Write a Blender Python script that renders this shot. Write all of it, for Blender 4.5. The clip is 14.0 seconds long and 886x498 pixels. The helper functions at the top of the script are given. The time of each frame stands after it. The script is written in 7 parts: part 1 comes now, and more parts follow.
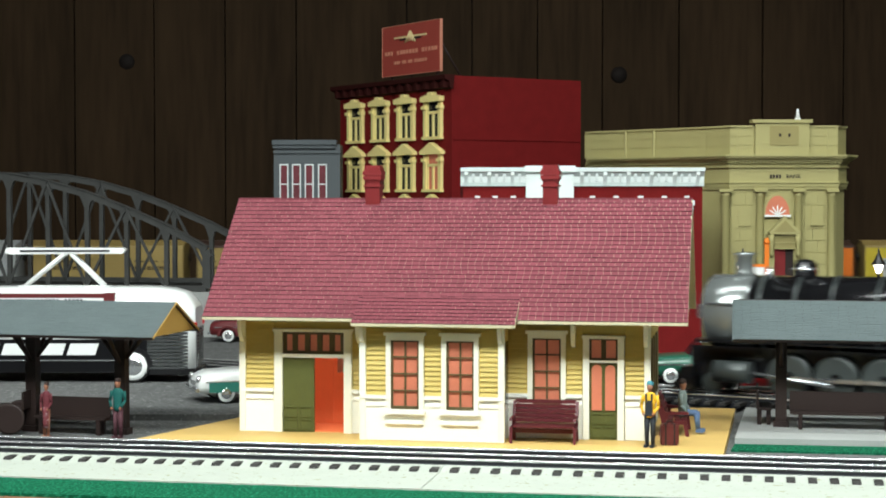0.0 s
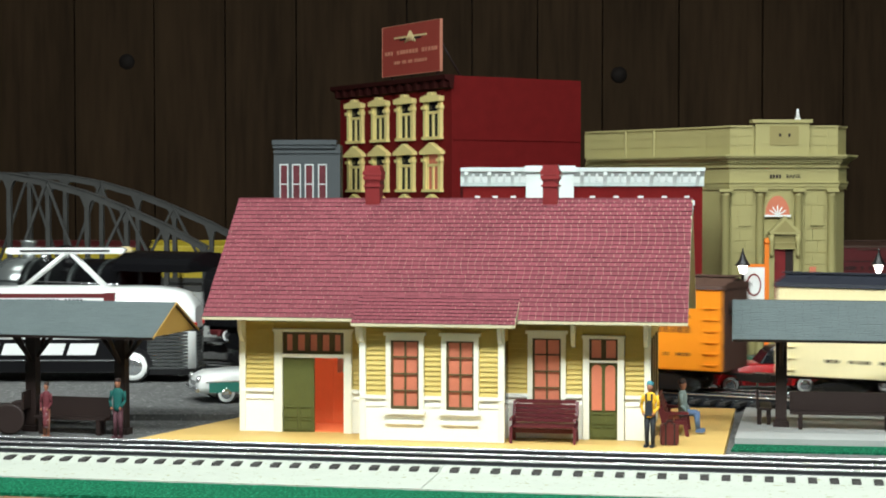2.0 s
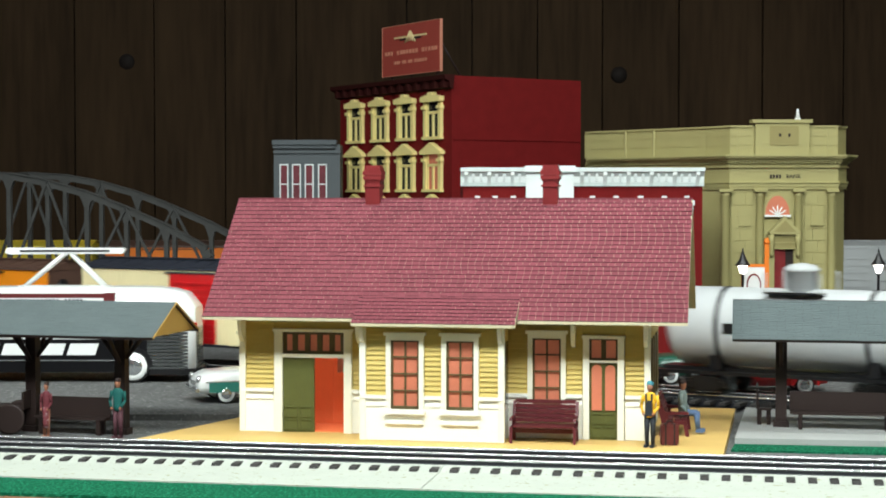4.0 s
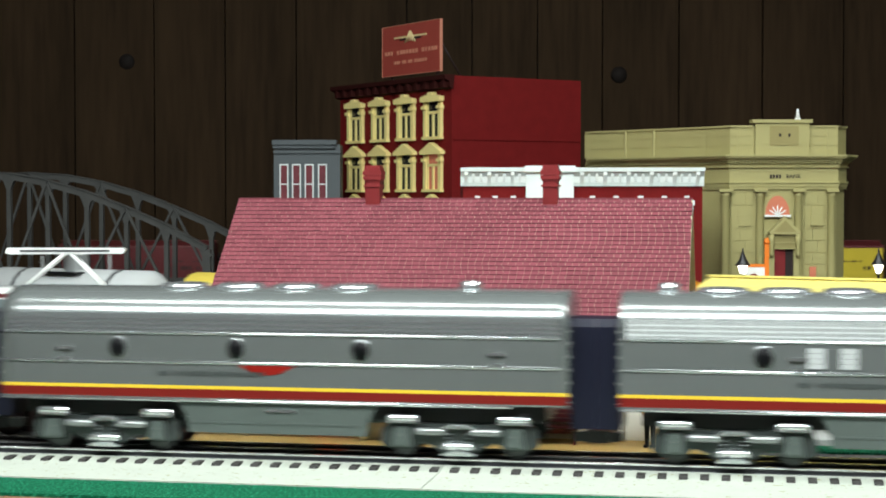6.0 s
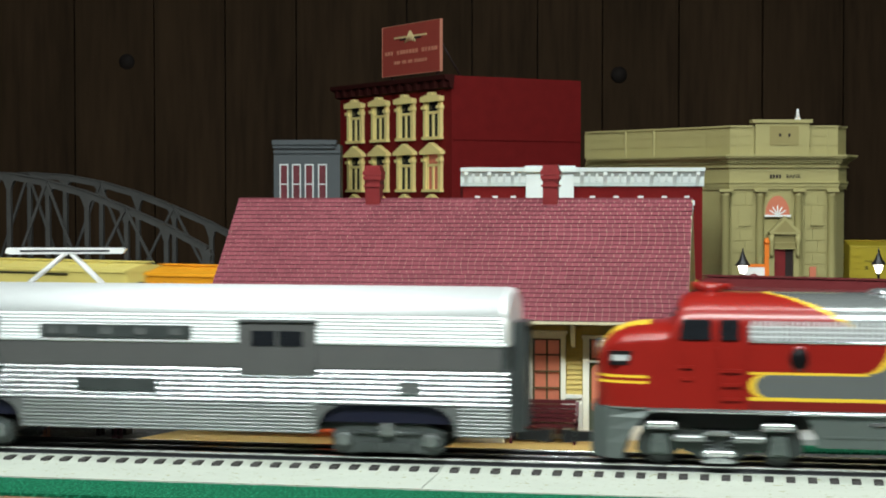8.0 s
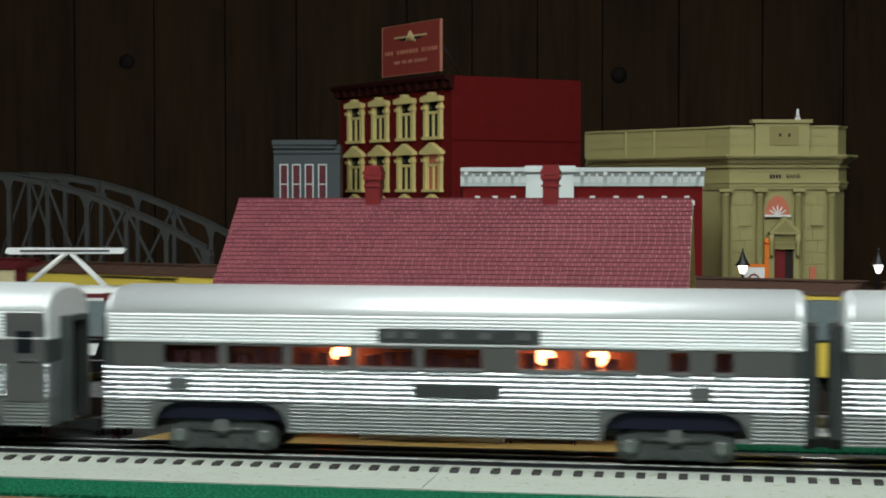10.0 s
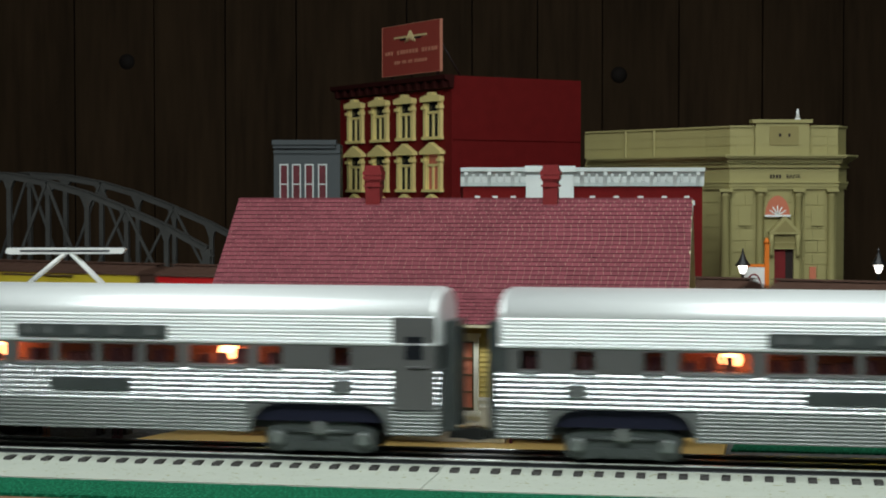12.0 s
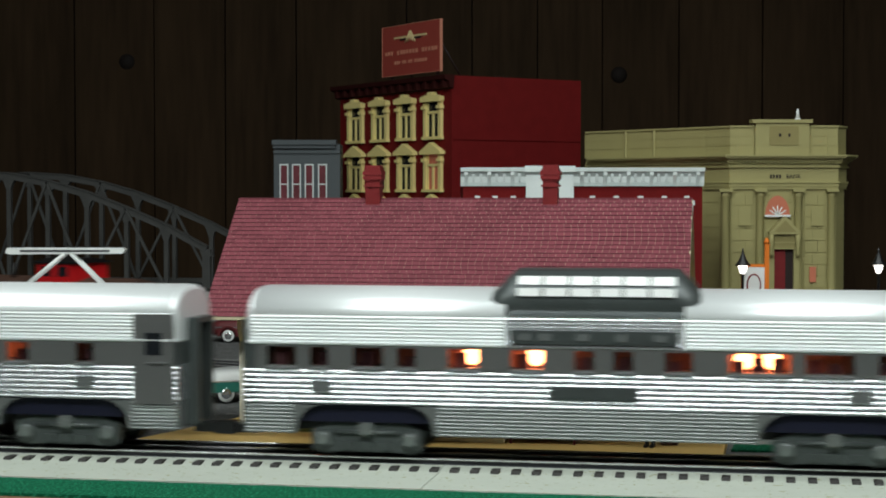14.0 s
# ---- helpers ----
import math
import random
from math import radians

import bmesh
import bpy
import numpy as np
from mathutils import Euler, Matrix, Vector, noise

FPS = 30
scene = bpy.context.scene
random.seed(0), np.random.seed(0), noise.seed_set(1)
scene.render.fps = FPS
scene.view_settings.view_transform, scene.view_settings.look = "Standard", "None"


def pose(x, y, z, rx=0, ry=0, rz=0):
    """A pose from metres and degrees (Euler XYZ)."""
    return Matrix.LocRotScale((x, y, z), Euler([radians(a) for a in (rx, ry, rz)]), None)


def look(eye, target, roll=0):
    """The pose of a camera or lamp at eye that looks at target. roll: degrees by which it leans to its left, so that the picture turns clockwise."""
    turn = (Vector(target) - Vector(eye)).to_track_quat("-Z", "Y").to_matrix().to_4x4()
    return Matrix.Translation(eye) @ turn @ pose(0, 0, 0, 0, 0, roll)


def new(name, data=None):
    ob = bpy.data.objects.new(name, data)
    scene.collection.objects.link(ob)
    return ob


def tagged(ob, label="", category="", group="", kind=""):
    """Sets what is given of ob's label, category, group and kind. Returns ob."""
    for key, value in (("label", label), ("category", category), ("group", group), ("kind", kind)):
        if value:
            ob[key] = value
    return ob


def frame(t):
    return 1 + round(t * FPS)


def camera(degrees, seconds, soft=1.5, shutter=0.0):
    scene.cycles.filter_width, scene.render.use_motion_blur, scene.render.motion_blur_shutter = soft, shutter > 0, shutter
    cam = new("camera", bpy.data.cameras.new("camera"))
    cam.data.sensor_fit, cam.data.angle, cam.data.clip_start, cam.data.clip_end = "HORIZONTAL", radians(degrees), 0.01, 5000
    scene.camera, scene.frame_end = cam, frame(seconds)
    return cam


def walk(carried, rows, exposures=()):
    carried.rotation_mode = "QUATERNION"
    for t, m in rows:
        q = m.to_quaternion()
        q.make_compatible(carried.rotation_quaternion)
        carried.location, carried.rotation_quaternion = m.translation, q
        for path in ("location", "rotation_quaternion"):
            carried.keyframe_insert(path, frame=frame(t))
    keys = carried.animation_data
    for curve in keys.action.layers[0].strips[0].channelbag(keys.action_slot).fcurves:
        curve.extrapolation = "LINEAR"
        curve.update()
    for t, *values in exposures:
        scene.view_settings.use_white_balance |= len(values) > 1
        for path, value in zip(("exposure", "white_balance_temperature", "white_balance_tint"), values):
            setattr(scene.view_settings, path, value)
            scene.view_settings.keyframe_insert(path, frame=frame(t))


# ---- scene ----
# The camera stands still before a model railway; sizes are those of the models.
cam = camera(29.29, 14.0, soft=1.9, shutter=0.5)
EYE = Vector((0.1569, -0.9040, 0.1510))
TURN = radians(10.2)
AHEAD = Vector((-math.sin(TURN), math.cos(TURN), -0.032))
walk(cam, [(0, look(EYE, EYE + AHEAD)), (14.0, look(EYE, EYE + AHEAD))],
     exposures=[(0, 0.0), (4.6, 0.0), (5.4, 0.0), (7.4, 0.0), (8.0, -0.3), (8.2, -0.38), (9.2, -0.75), (10.3, -0.97), (14.0, -0.97)])

# ---- light: fluorescent tubes under the ceiling, above and before the layout ----
world = bpy.data.worlds.new("world")
scene.world = world
world.use_nodes = True
world.node_tree.nodes["Background"].inputs[0].default_value = (0.5, 0.55, 0.6, 1)
world.node_tree.nodes["Background"].inputs[1].default_value = 0.02


def tube(x, y, z, tx, ty, tz, w, h, watts, color=(0.93, 1.0, 0.98)):
    data = bpy.data.lights.new("tube_light", "AREA")
    data.shape, data.size, data.size_y, data.energy, data.color = "RECTANGLE", w, h, watts, color
    ob = new("tube_light", data)
    ob.matrix_world = look((x, y, z), (tx, ty, tz))
    return ob


tube(0.05, -0.62, 0.80, 0.02, 0.12, 0.05, 1.3, 0.22, 24)
tube(0.40, -0.05, 1.25, 0.40, -0.02, 0.0, 2.2, 0.09, 16)
# Added fill behind the camera: brightens the room that the metals reflect.
tube(0.2, -1.7, 1.75, 0.2, -1.9, 0.0, 1.6, 0.3, 8)


# ---- materials ----
def mat(name, color, rough=0.6, metal=0.0, vary=0.12, scale=60.0, bump=0.1, fine=900.0, emit=0.0, coat=0.0, island=0.0, grain=None, spec=0.3):
    """A procedural paint, plastic, metal or cloth: mottled at two scales, with a fine relief."""
    m = bpy.data.materials.new(name)
    m.use_nodes = True
    nt = m.node_tree
    n, l = nt.nodes, nt.links
    b = n["Principled BSDF"]
    b.inputs["Roughness"].default_value, b.inputs["Metallic"].default_value = rough, metal
    b.inputs["Coat Weight"].default_value = coat
    b.inputs["Specular IOR Level"].default_value = 0.5 if metal or rough < 0.35 else spec
    tc = n.new("ShaderNodeTexCoord")
    vec = tc.outputs["Object"]
    if grain:
        mp = n.new("ShaderNodeMapping")
        mp.inputs["Scale"].default_value = grain
        l.new(vec, mp.inputs[0])
        vec = mp.outputs[0]
    big, small = n.new("ShaderNodeTexNoise"), n.new("ShaderNodeTexNoise")
    for t, s, d in ((big, scale, 5), (small, fine, 3)):
        t.inputs["Scale"].default_value, t.inputs["Detail"].default_value = s, d
        l.new(vec, t.inputs["Vector"])
    mix = n.new("ShaderNodeMix")
    mix.data_type = "RGBA"
    dark = [max(0.0, c * (1 - vary * 1.6)) for c in color]
    light = [min(1.0, c * (1 + vary)) for c in color]
    mix.inputs[6].default_value, mix.inputs[7].default_value = (*dark, 1), (*light, 1)
    add = n.new("ShaderNodeMath")
    add.operation = "MULTIPLY_ADD"
    add.inputs[1].default_value, add.inputs[2].default_value = 0.4, 0.0
    l.new(small.outputs[0], add.inputs[0])
    sm = n.new("ShaderNodeMath")
    sm.operation = "MULTIPLY_ADD"
    sm.inputs[1].default_value = 0.6
    l.new(big.outputs[0], sm.inputs[0])
    l.new(add.outputs[0], sm.inputs[2])
    fac = sm.outputs[0]
    if island:
        geo = n.new("ShaderNodeNewGeometry")
        im = n.new("ShaderNodeMath")
        im.operation = "MULTIPLY_ADD"
        im.inputs[1].default_value = island
        off = n.new("ShaderNodeMath")
        off.operation = "SUBTRACT"
        off.inputs[1].default_value = island / 2
        l.new(geo.outputs["Random Per Island"], im.inputs[0])
        l.new(fac, im.inputs[2])
        l.new(im.outputs[0], off.inputs[0])
        fac = off.outputs[0]
    l.new(fac, mix.inputs[0])
    l.new(mix.outputs[2], b.inputs["Base Color"])
    if bump:
        bp = n.new("ShaderNodeBump")
        bp.inputs["Strength"].default_value, bp.inputs["Distance"].default_value = bump, 0.0006
        l.new(small.outputs[0], bp.inputs["Height"])
        l.new(bp.outputs[0], b.inputs["Normal"])
    if emit:
        b.inputs["Emission Color"].default_value = (*color, 1)
        b.inputs["Emission Strength"].default_value = emit
    return m


def glass(name, color, rough=0.05):
    m = bpy.data.materials.new(name)
    m.use_nodes = True
    b = m.node_tree.nodes["Principled BSDF"]
    b.inputs["Base Color"].default_value = (*color, 1)
    b.inputs["Roughness"].default_value = rough
    b.inputs["Transmission Weight"].default_value = 1.0
    b.inputs["IOR"].default_value = 1.1
    return m


M_WALLWOOD = mat("stained_boards", (0.043, 0.026, 0.0135), 0.8, spec=0.08, vary=0.9, scale=14, fine=110, bump=0.3, grain=(1.0, 1.0, 0.09), island=0.5)
M_KNOT = mat("dark_knot", (0.010, 0.006, 0.004), 0.8, vary=0.5)
M_ASPHALT = mat("asphalt", (0.10, 0.102, 0.10), 0.9, spec=0.15, vary=1.3, scale=140, fine=600, bump=0.9)
def grit(m, color, scale, cut):
    """Scatters small pale stones over a material."""
    n, l = m.node_tree.nodes, m.node_tree.links
    b = n["Principled BSDF"]
    old = b.inputs["Base Color"].links[0].from_socket
    t = n.new("ShaderNodeTexNoise")
    t.inputs["Scale"].default_value, t.inputs["Detail"].default_value = scale, 1.0
    l.new(n["Texture Coordinate"].outputs["Object"], t.inputs["Vector"])
    r = n.new("ShaderNodeMapRange")
    r.inputs["From Min"].default_value, r.inputs["From Max"].default_value = cut, cut + 0.06
    l.new(t.outputs[0], r.inputs[0])
    mix = n.new("ShaderNodeMix")
    mix.data_type = "RGBA"
    mix.inputs[7].default_value = (*color, 1)
    l.new(r.outputs[0], mix.inputs[0])
    l.new(old, mix.inputs[6])
    l.new(mix.outputs[2], b.inputs["Base Color"])


grit(M_ASPHALT, (0.26, 0.265, 0.26), 420, 0.63)
M_BOARD = mat("speckled_white_board", (0.40, 0.43, 0.375), 0.85, vary=0.10, scale=60, fine=520, bump=0.25)
grit(M_BOARD, (0.26, 0.27, 0.16), 330, 0.67)
M_CONCRETE = mat("grey_white_concrete", (0.34, 0.35, 0.335), 0.85, vary=0.15, scale=30, bump=0.2)
M_GREEN = mat("green_felt", (0.006, 0.090, 0.042), 0.95, spec=0.05, vary=0.5, scale=420, fine=1100, bump=1.0)
grit(M_GREEN, (0.018, 0.170, 0.090), 620, 0.53)
M_EDGE = mat("brown_table_edge", (0.22, 0.11, 0.06), 0.6, vary=0.3, scale=20, grain=(0.1, 1, 1))
M_RAIL = mat("tinned_rail", (0.88, 0.89, 0.90), 0.25, 0.8, vary=0.12)
# Dark web colour carries the shadow below the rail heads.
M_RAILWEB = mat("shaded_rail_web", (0.022, 0.024, 0.028), 0.5, 0.2, vary=0.3)
M_TIE = mat("dark_ties", (0.03, 0.028, 0.026), 0.7, vary=0.4)
M_BALLAST = mat("dark_roadbed", (0.022, 0.024, 0.030), 0.9, vary=0.5, scale=200, fine=700, bump=0.8)
M_PLATFORM = mat("tan_platform_board", (0.60, 0.40, 0.13), 0.6, vary=0.12, scale=25, fine=300, grain=(0.15, 1, 1))
M_YELLOW = mat("ochre_clapboard", (0.55, 0.42, 0.12), 0.6, vary=0.08)
M_CREAM = mat("cream_white_trim", (0.80, 0.79, 0.66), 0.55, vary=0.05)
M_WHITE = mat("white_wainscot", (0.82, 0.82, 0.74), 0.55, vary=0.04)
M_ROOF = mat("red_shingles", (0.190, 0.052, 0.064), 0.65, spec=0.15, vary=0.26, scale=22, island=0.35, bump=0.3)
M_ROOFBASE = mat("shingle_backing", (0.14, 0.025, 0.035), 0.7)
M_SOFFIT = mat("roof_underside", (0.55, 0.50, 0.33), 0.6)
M_CHIM = mat("red_brick_chimney", (0.19, 0.014, 0.015), 0.6, vary=0.2, scale=200)
M_OLIVE = mat("olive_door_paint", (0.090, 0.098, 0.027), 0.5, vary=0.2)
M_SASH = mat("dark_olive_sash", (0.10, 0.075, 0.03), 0.5)
M_CURTAIN = mat("salmon_window_film", (0.52, 0.165, 0.095), 0.5, vary=0.22, scale=50, emit=0.16)
M_INTERIOR = mat("orange_red_interior", (0.72, 0.17, 0.06), 0.6, vary=0.15, emit=0.22)
M_BENCH = mat("maroon_bench_plastic", (0.10, 0.016, 0.020), 0.45, vary=0.2)
M_BROWN = mat("dark_brown_plastic", (0.024, 0.014, 0.012), 0.55, vary=0.25)
M_SHEDROOF = mat("blue_grey_shingles", (0.098, 0.122, 0.124), 0.75, spec=0.15, vary=0.12, scale=90, island=0.18, bump=0.3)
M_GABLE = mat("ochre_gable", (0.42, 0.26, 0.07), 0.6)
M_COACHBLACK = mat("coach_black", (0.004, 0.004, 0.005), 0.5, spec=0.15, vary=0.2)
M_BLACK = mat("black_paint", (0.009, 0.009, 0.010), 0.32, vary=0.3)
M_SILVER = mat("aluminium", (0.72, 0.745, 0.77), 0.27, 0.88, vary=0.04, bump=0)
M_ROOFAL = mat("satin_aluminium_roof", (0.88, 0.92, 0.92), 0.38, 0.40, vary=0.04, bump=0)
# Printed dark grey of the butts, with each row's shadow line in the colour.
M_SHINGLEEDGE = mat("dark_shaded_butts", (0.065, 0.028, 0.036), 0.8)
M_LOCOBLACK = mat("gloss_black_boiler", (0.007, 0.007, 0.008), 0.16, vary=0.2, bump=0.02)
M_NAVY = mat("dark_navy_underbody", (0.005, 0.006, 0.018), 0.5)
M_PALEYEL = mat("pale_yellow_car_paint", (0.80, 0.68, 0.20), 0.45, vary=0.06)
M_SILVERP = mat("silver_paint", (0.29, 0.315, 0.31), 0.23, 0.65, vary=0.06, bump=0.02)
M_SILLGREY = mat("grey_green_sill_paint", (0.125, 0.150, 0.140), 0.35, 0.35, vary=0.1)
M_GREYBAND = mat("grey_window_band", (0.16, 0.165, 0.16), 0.4, 0.5, vary=0.1)
M_CHROME = mat("bright_chrome", (0.8, 0.82, 0.84), 0.16, 0.9, vary=0.05, bump=0)
M_LOCORED = mat("locomotive_red", (0.25, 0.011, 0.007), 0.3, vary=0.06, coat=0.3, bump=0.02)
M_LOCOYEL = mat("stripe_yellow", (0.75, 0.50, 0.04), 0.35, vary=0.05, bump=0.02)
M_STRIPERED = mat("stripe_red", (0.17, 0.012, 0.009), 0.4, vary=0.06, bump=0.02)
M_GUNMETAL = mat("grey_truck_casting", (0.07, 0.082, 0.08), 0.35, 0.3, vary=0.3)
M_TRUCK = mat("satin_cast_truck", (0.085, 0.098, 0.096), 0.24, 0.6, vary=0.3, scale=120)
M_DARKGLASS = mat("dark_glazing", (0.012, 0.014, 0.017), 0.12, vary=0.1, bump=0)
M_BULB = mat("warm_bulb", (1.0, 0.36, 0.16), 0.5, emit=26.0)
M_GLOW = mat("lamp_globe", (1.0, 0.93, 0.85), 0.5, emit=7.0)
M_SEAT = mat("brown_car_interior", (0.20, 0.09, 0.06), 0.7)
M_ORANGE = mat("orange_car_paint", (0.82, 0.26, 0.012), 0.45, vary=0.07)
M_AMBER = mat("amber_car_paint", (0.85, 0.36, 0.02), 0.45, vary=0.07)
M_CARCREAM = mat("cream_car_paint", (0.82, 0.72, 0.42), 0.45, vary=0.06)
M_CARYEL = mat("yellow_car_paint", (0.78, 0.60, 0.10), 0.45, vary=0.07)
M_DULLYEL = mat("dull_yellow_paint", (0.62, 0.48, 0.04), 0.5, vary=0.1)
M_TAN = mat("tan_car_paint", (0.42, 0.30, 0.10), 0.5, vary=0.1)
M_GREYCAR = mat("light_grey_car_paint", (0.48, 0.50, 0.50), 0.5, vary=0.1)
M_MAROON = mat("maroon_car_paint", (0.12, 0.018, 0.02), 0.5, vary=0.15)
M_REDCAR = mat("bright_red_paint", (0.55, 0.012, 0.015), 0.3, vary=0.06, coat=0.5, bump=0.02)
M_BROWNROOF = mat("brown_car_roof", (0.085, 0.045, 0.032), 0.6, vary=0.15)
M_REDROOF = mat("oxide_red_car_roof", (0.26, 0.065, 0.03), 0.55, vary=0.1)
M_NAVYROOF = mat("blue_black_car_roof", (0.022, 0.025, 0.035), 0.5, vary=0.15)
M_BANK = mat("cream_stone", (0.36, 0.325, 0.138), 0.6, vary=0.10, scale=40)
M_BANKDARK = mat("bank_recess_stone", (0.28, 0.24, 0.095), 0.65, vary=0.1)
M_BRICKRED = mat("dark_red_brick", (0.15, 0.011, 0.011), 0.75, spec=0.06, vary=0.25, scale=70, fine=700, bump=0.35)
M_CORNICE = mat("dark_brown_cornice", (0.035, 0.008, 0.007), 0.7, spec=0.06, vary=0.2)
M_WINYEL = mat("cream_yellow_trim", (0.80, 0.67, 0.27), 0.55, vary=0.07)
M_GREYBLD = mat("grey_facade", (0.085, 0.098, 0.105), 0.65, vary=0.1)
M_PALE = mat("pale_blue_white_cornice", (0.72, 0.78, 0.76), 0.5, vary=0.06)
M_SIGNRED = mat("faded_red_sign", (0.30, 0.052, 0.038), 0.5, vary=0.1)
M_SIGNPINK = mat("pale_pink_lettering", (0.50, 0.20, 0.13), 0.5)
M_GOLD = mat("pale_gold_letters", (0.62, 0.50, 0.25), 0.5)
M_BRIDGE = mat("grey_bridge_paint", (0.064, 0.065, 0.062), 0.5, spec=0.2, vary=0.3)
M_DARKCHROME = mat("smoked_ribbed_metal", (0.16, 0.17, 0.17), 0.2, 0.7, vary=0.1, bump=0)
M_TEAL = mat("teal_paint", (0.03, 0.22, 0.17), 0.3, coat=0.5, bump=0.02)
M_DGREEN = mat("dark_green_paint", (0.012, 0.10, 0.06), 0.35, coat=0.4, bump=0.02)
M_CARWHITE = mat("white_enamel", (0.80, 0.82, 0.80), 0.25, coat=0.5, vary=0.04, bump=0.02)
M_RUBBER = mat("tyre_rubber", (0.02, 0.02, 0.021), 0.8)
M_SIGNORANGE = mat("orange_post_paint", (0.75, 0.19, 0.02), 0.5)
M_CEIL = mat("dim_plaster", (0.30, 0.29, 0.27), 0.9, scale=3, fine=60)


# ---- building blocks ----
def box(bm, x0, x1, y0, y1, z0, z1):
    v = [bm.verts.new((x, y, z)) for z in (z0, z1) for x, y in ((x0, y0), (x1, y0), (x1, y1), (x0, y1))]
    for f in ((3, 2, 1, 0), (4, 5, 6, 7), (0, 1, 5, 4), (1, 2, 6, 5), (2, 3, 7, 6), (3, 0, 4, 7)):
        bm.faces.new([v[i] for i in f])
    return v


def prism(bm, pts, a0, a1, axis="x", smooth=False):
    """Extrudes a closed outline. axis x: the outline is (y, z); axis y: (x, z); axis z: (x, y)."""
    def at(p, a):
        return {"x": (a, p[0], p[1]), "y": (p[0], a, p[1]), "z": (p[0], p[1], a)}[axis]
    r0, r1 = [bm.verts.new(at(p, a0)) for p in pts], [bm.verts.new(at(p, a1)) for p in pts]
    n = len(pts)
    bm.faces.new(r0)
    bm.faces.new(r1[::-1])
    for i in range(n):
        f = bm.faces.new((r0[i], r0[(i + 1) % n], r1[(i + 1) % n], r1[i]))
        f.smooth = smooth


def rod(bm, p, q, r, n=8, r2=None, smooth=True):
    """A round bar from p to q, tapering to r2."""
    p, q = Vector(p), Vector(q)
    d = (q - p).normalized()
    u = d.orthogonal().normalized()
    w = d.cross(u)
    r2 = r if r2 is None else r2
    rings = [[bm.verts.new(c + (u * math.cos(2 * math.pi * i / n) + w * math.sin(2 * math.pi * i / n)) * rr) for i in range(n)] for c, rr in ((p, r), (q, r2))]
    bm.faces.new(rings[0][::-1])
    bm.faces.new(rings[1])
    for i in range(n):
        f = bm.faces.new((rings[0][i], rings[0][(i + 1) % n], rings[1][(i + 1) % n], rings[1][i]))
        f.smooth = smooth


def lathe(bm, prof, at=(0, 0, 0), n=16, axis="z"):
    """Turns (radius, height) pairs about an axis."""
    rings = []
    for r, h in prof:
        ring = []
        for i in range(n):
            a = 2 * math.pi * i / n
            c, s = r * math.cos(a), r * math.sin(a)
            p = {"z": (c, s, h), "x": (h, c, s), "y": (c, h, s)}[axis]
            ring.append(bm.verts.new(Vector(p) + Vector(at)))
        rings.append(ring)
    for a, b in zip(rings, rings[1:]):
        for i in range(n):
            f = bm.faces.new((a[i], a[(i + 1) % n], b[(i + 1) % n], b[i]))
            f.smooth = True
    bm.faces.new(rings[0][::-1])
    bm.faces.new(rings[-1])


def loft(bm, rings, smooth=True):
    vs = [[bm.verts.new(p) for p in ring] for ring in rings]
    n = len(vs[0])
    for a, b in zip(vs, vs[1:]):
        for i in range(n):
            f = bm.faces.new((a[i], a[(i + 1) % n], b[(i + 1) % n], b[i]))
            f.smooth = smooth
    bm.faces.new(vs[0][::-1])
    bm.faces.new(vs[-1])


def part(name, bm, material, parent=None, label=""):
    bmesh.ops.recalc_face_normals(bm, faces=bm.faces)
    me = bpy.data.meshes.new(name)
    bm.to_mesh(me)
    bm.free()
    me.materials.append(material)
    ob = new(name, me)
    ob.parent = parent
    return tagged(ob, label)


def thing(name, label, category, group="", kind="", at=None):
    ob = new(name)
    ob.empty_display_size = 0.01
    if at is not None:
        ob.matrix_basis = at
    return tagged(ob, label, category, group, kind)


def boxes(name, spans, material, parent, label=""):
    bm = bmesh.new()
    for s in spans:
        box(bm, *s)
    return part(name, bm, material, parent, label)


def solid(name, bm, material, label, kind="structure", category=""):
    return tagged(part(name, bm, material, None, label), label, category, kind=kind)


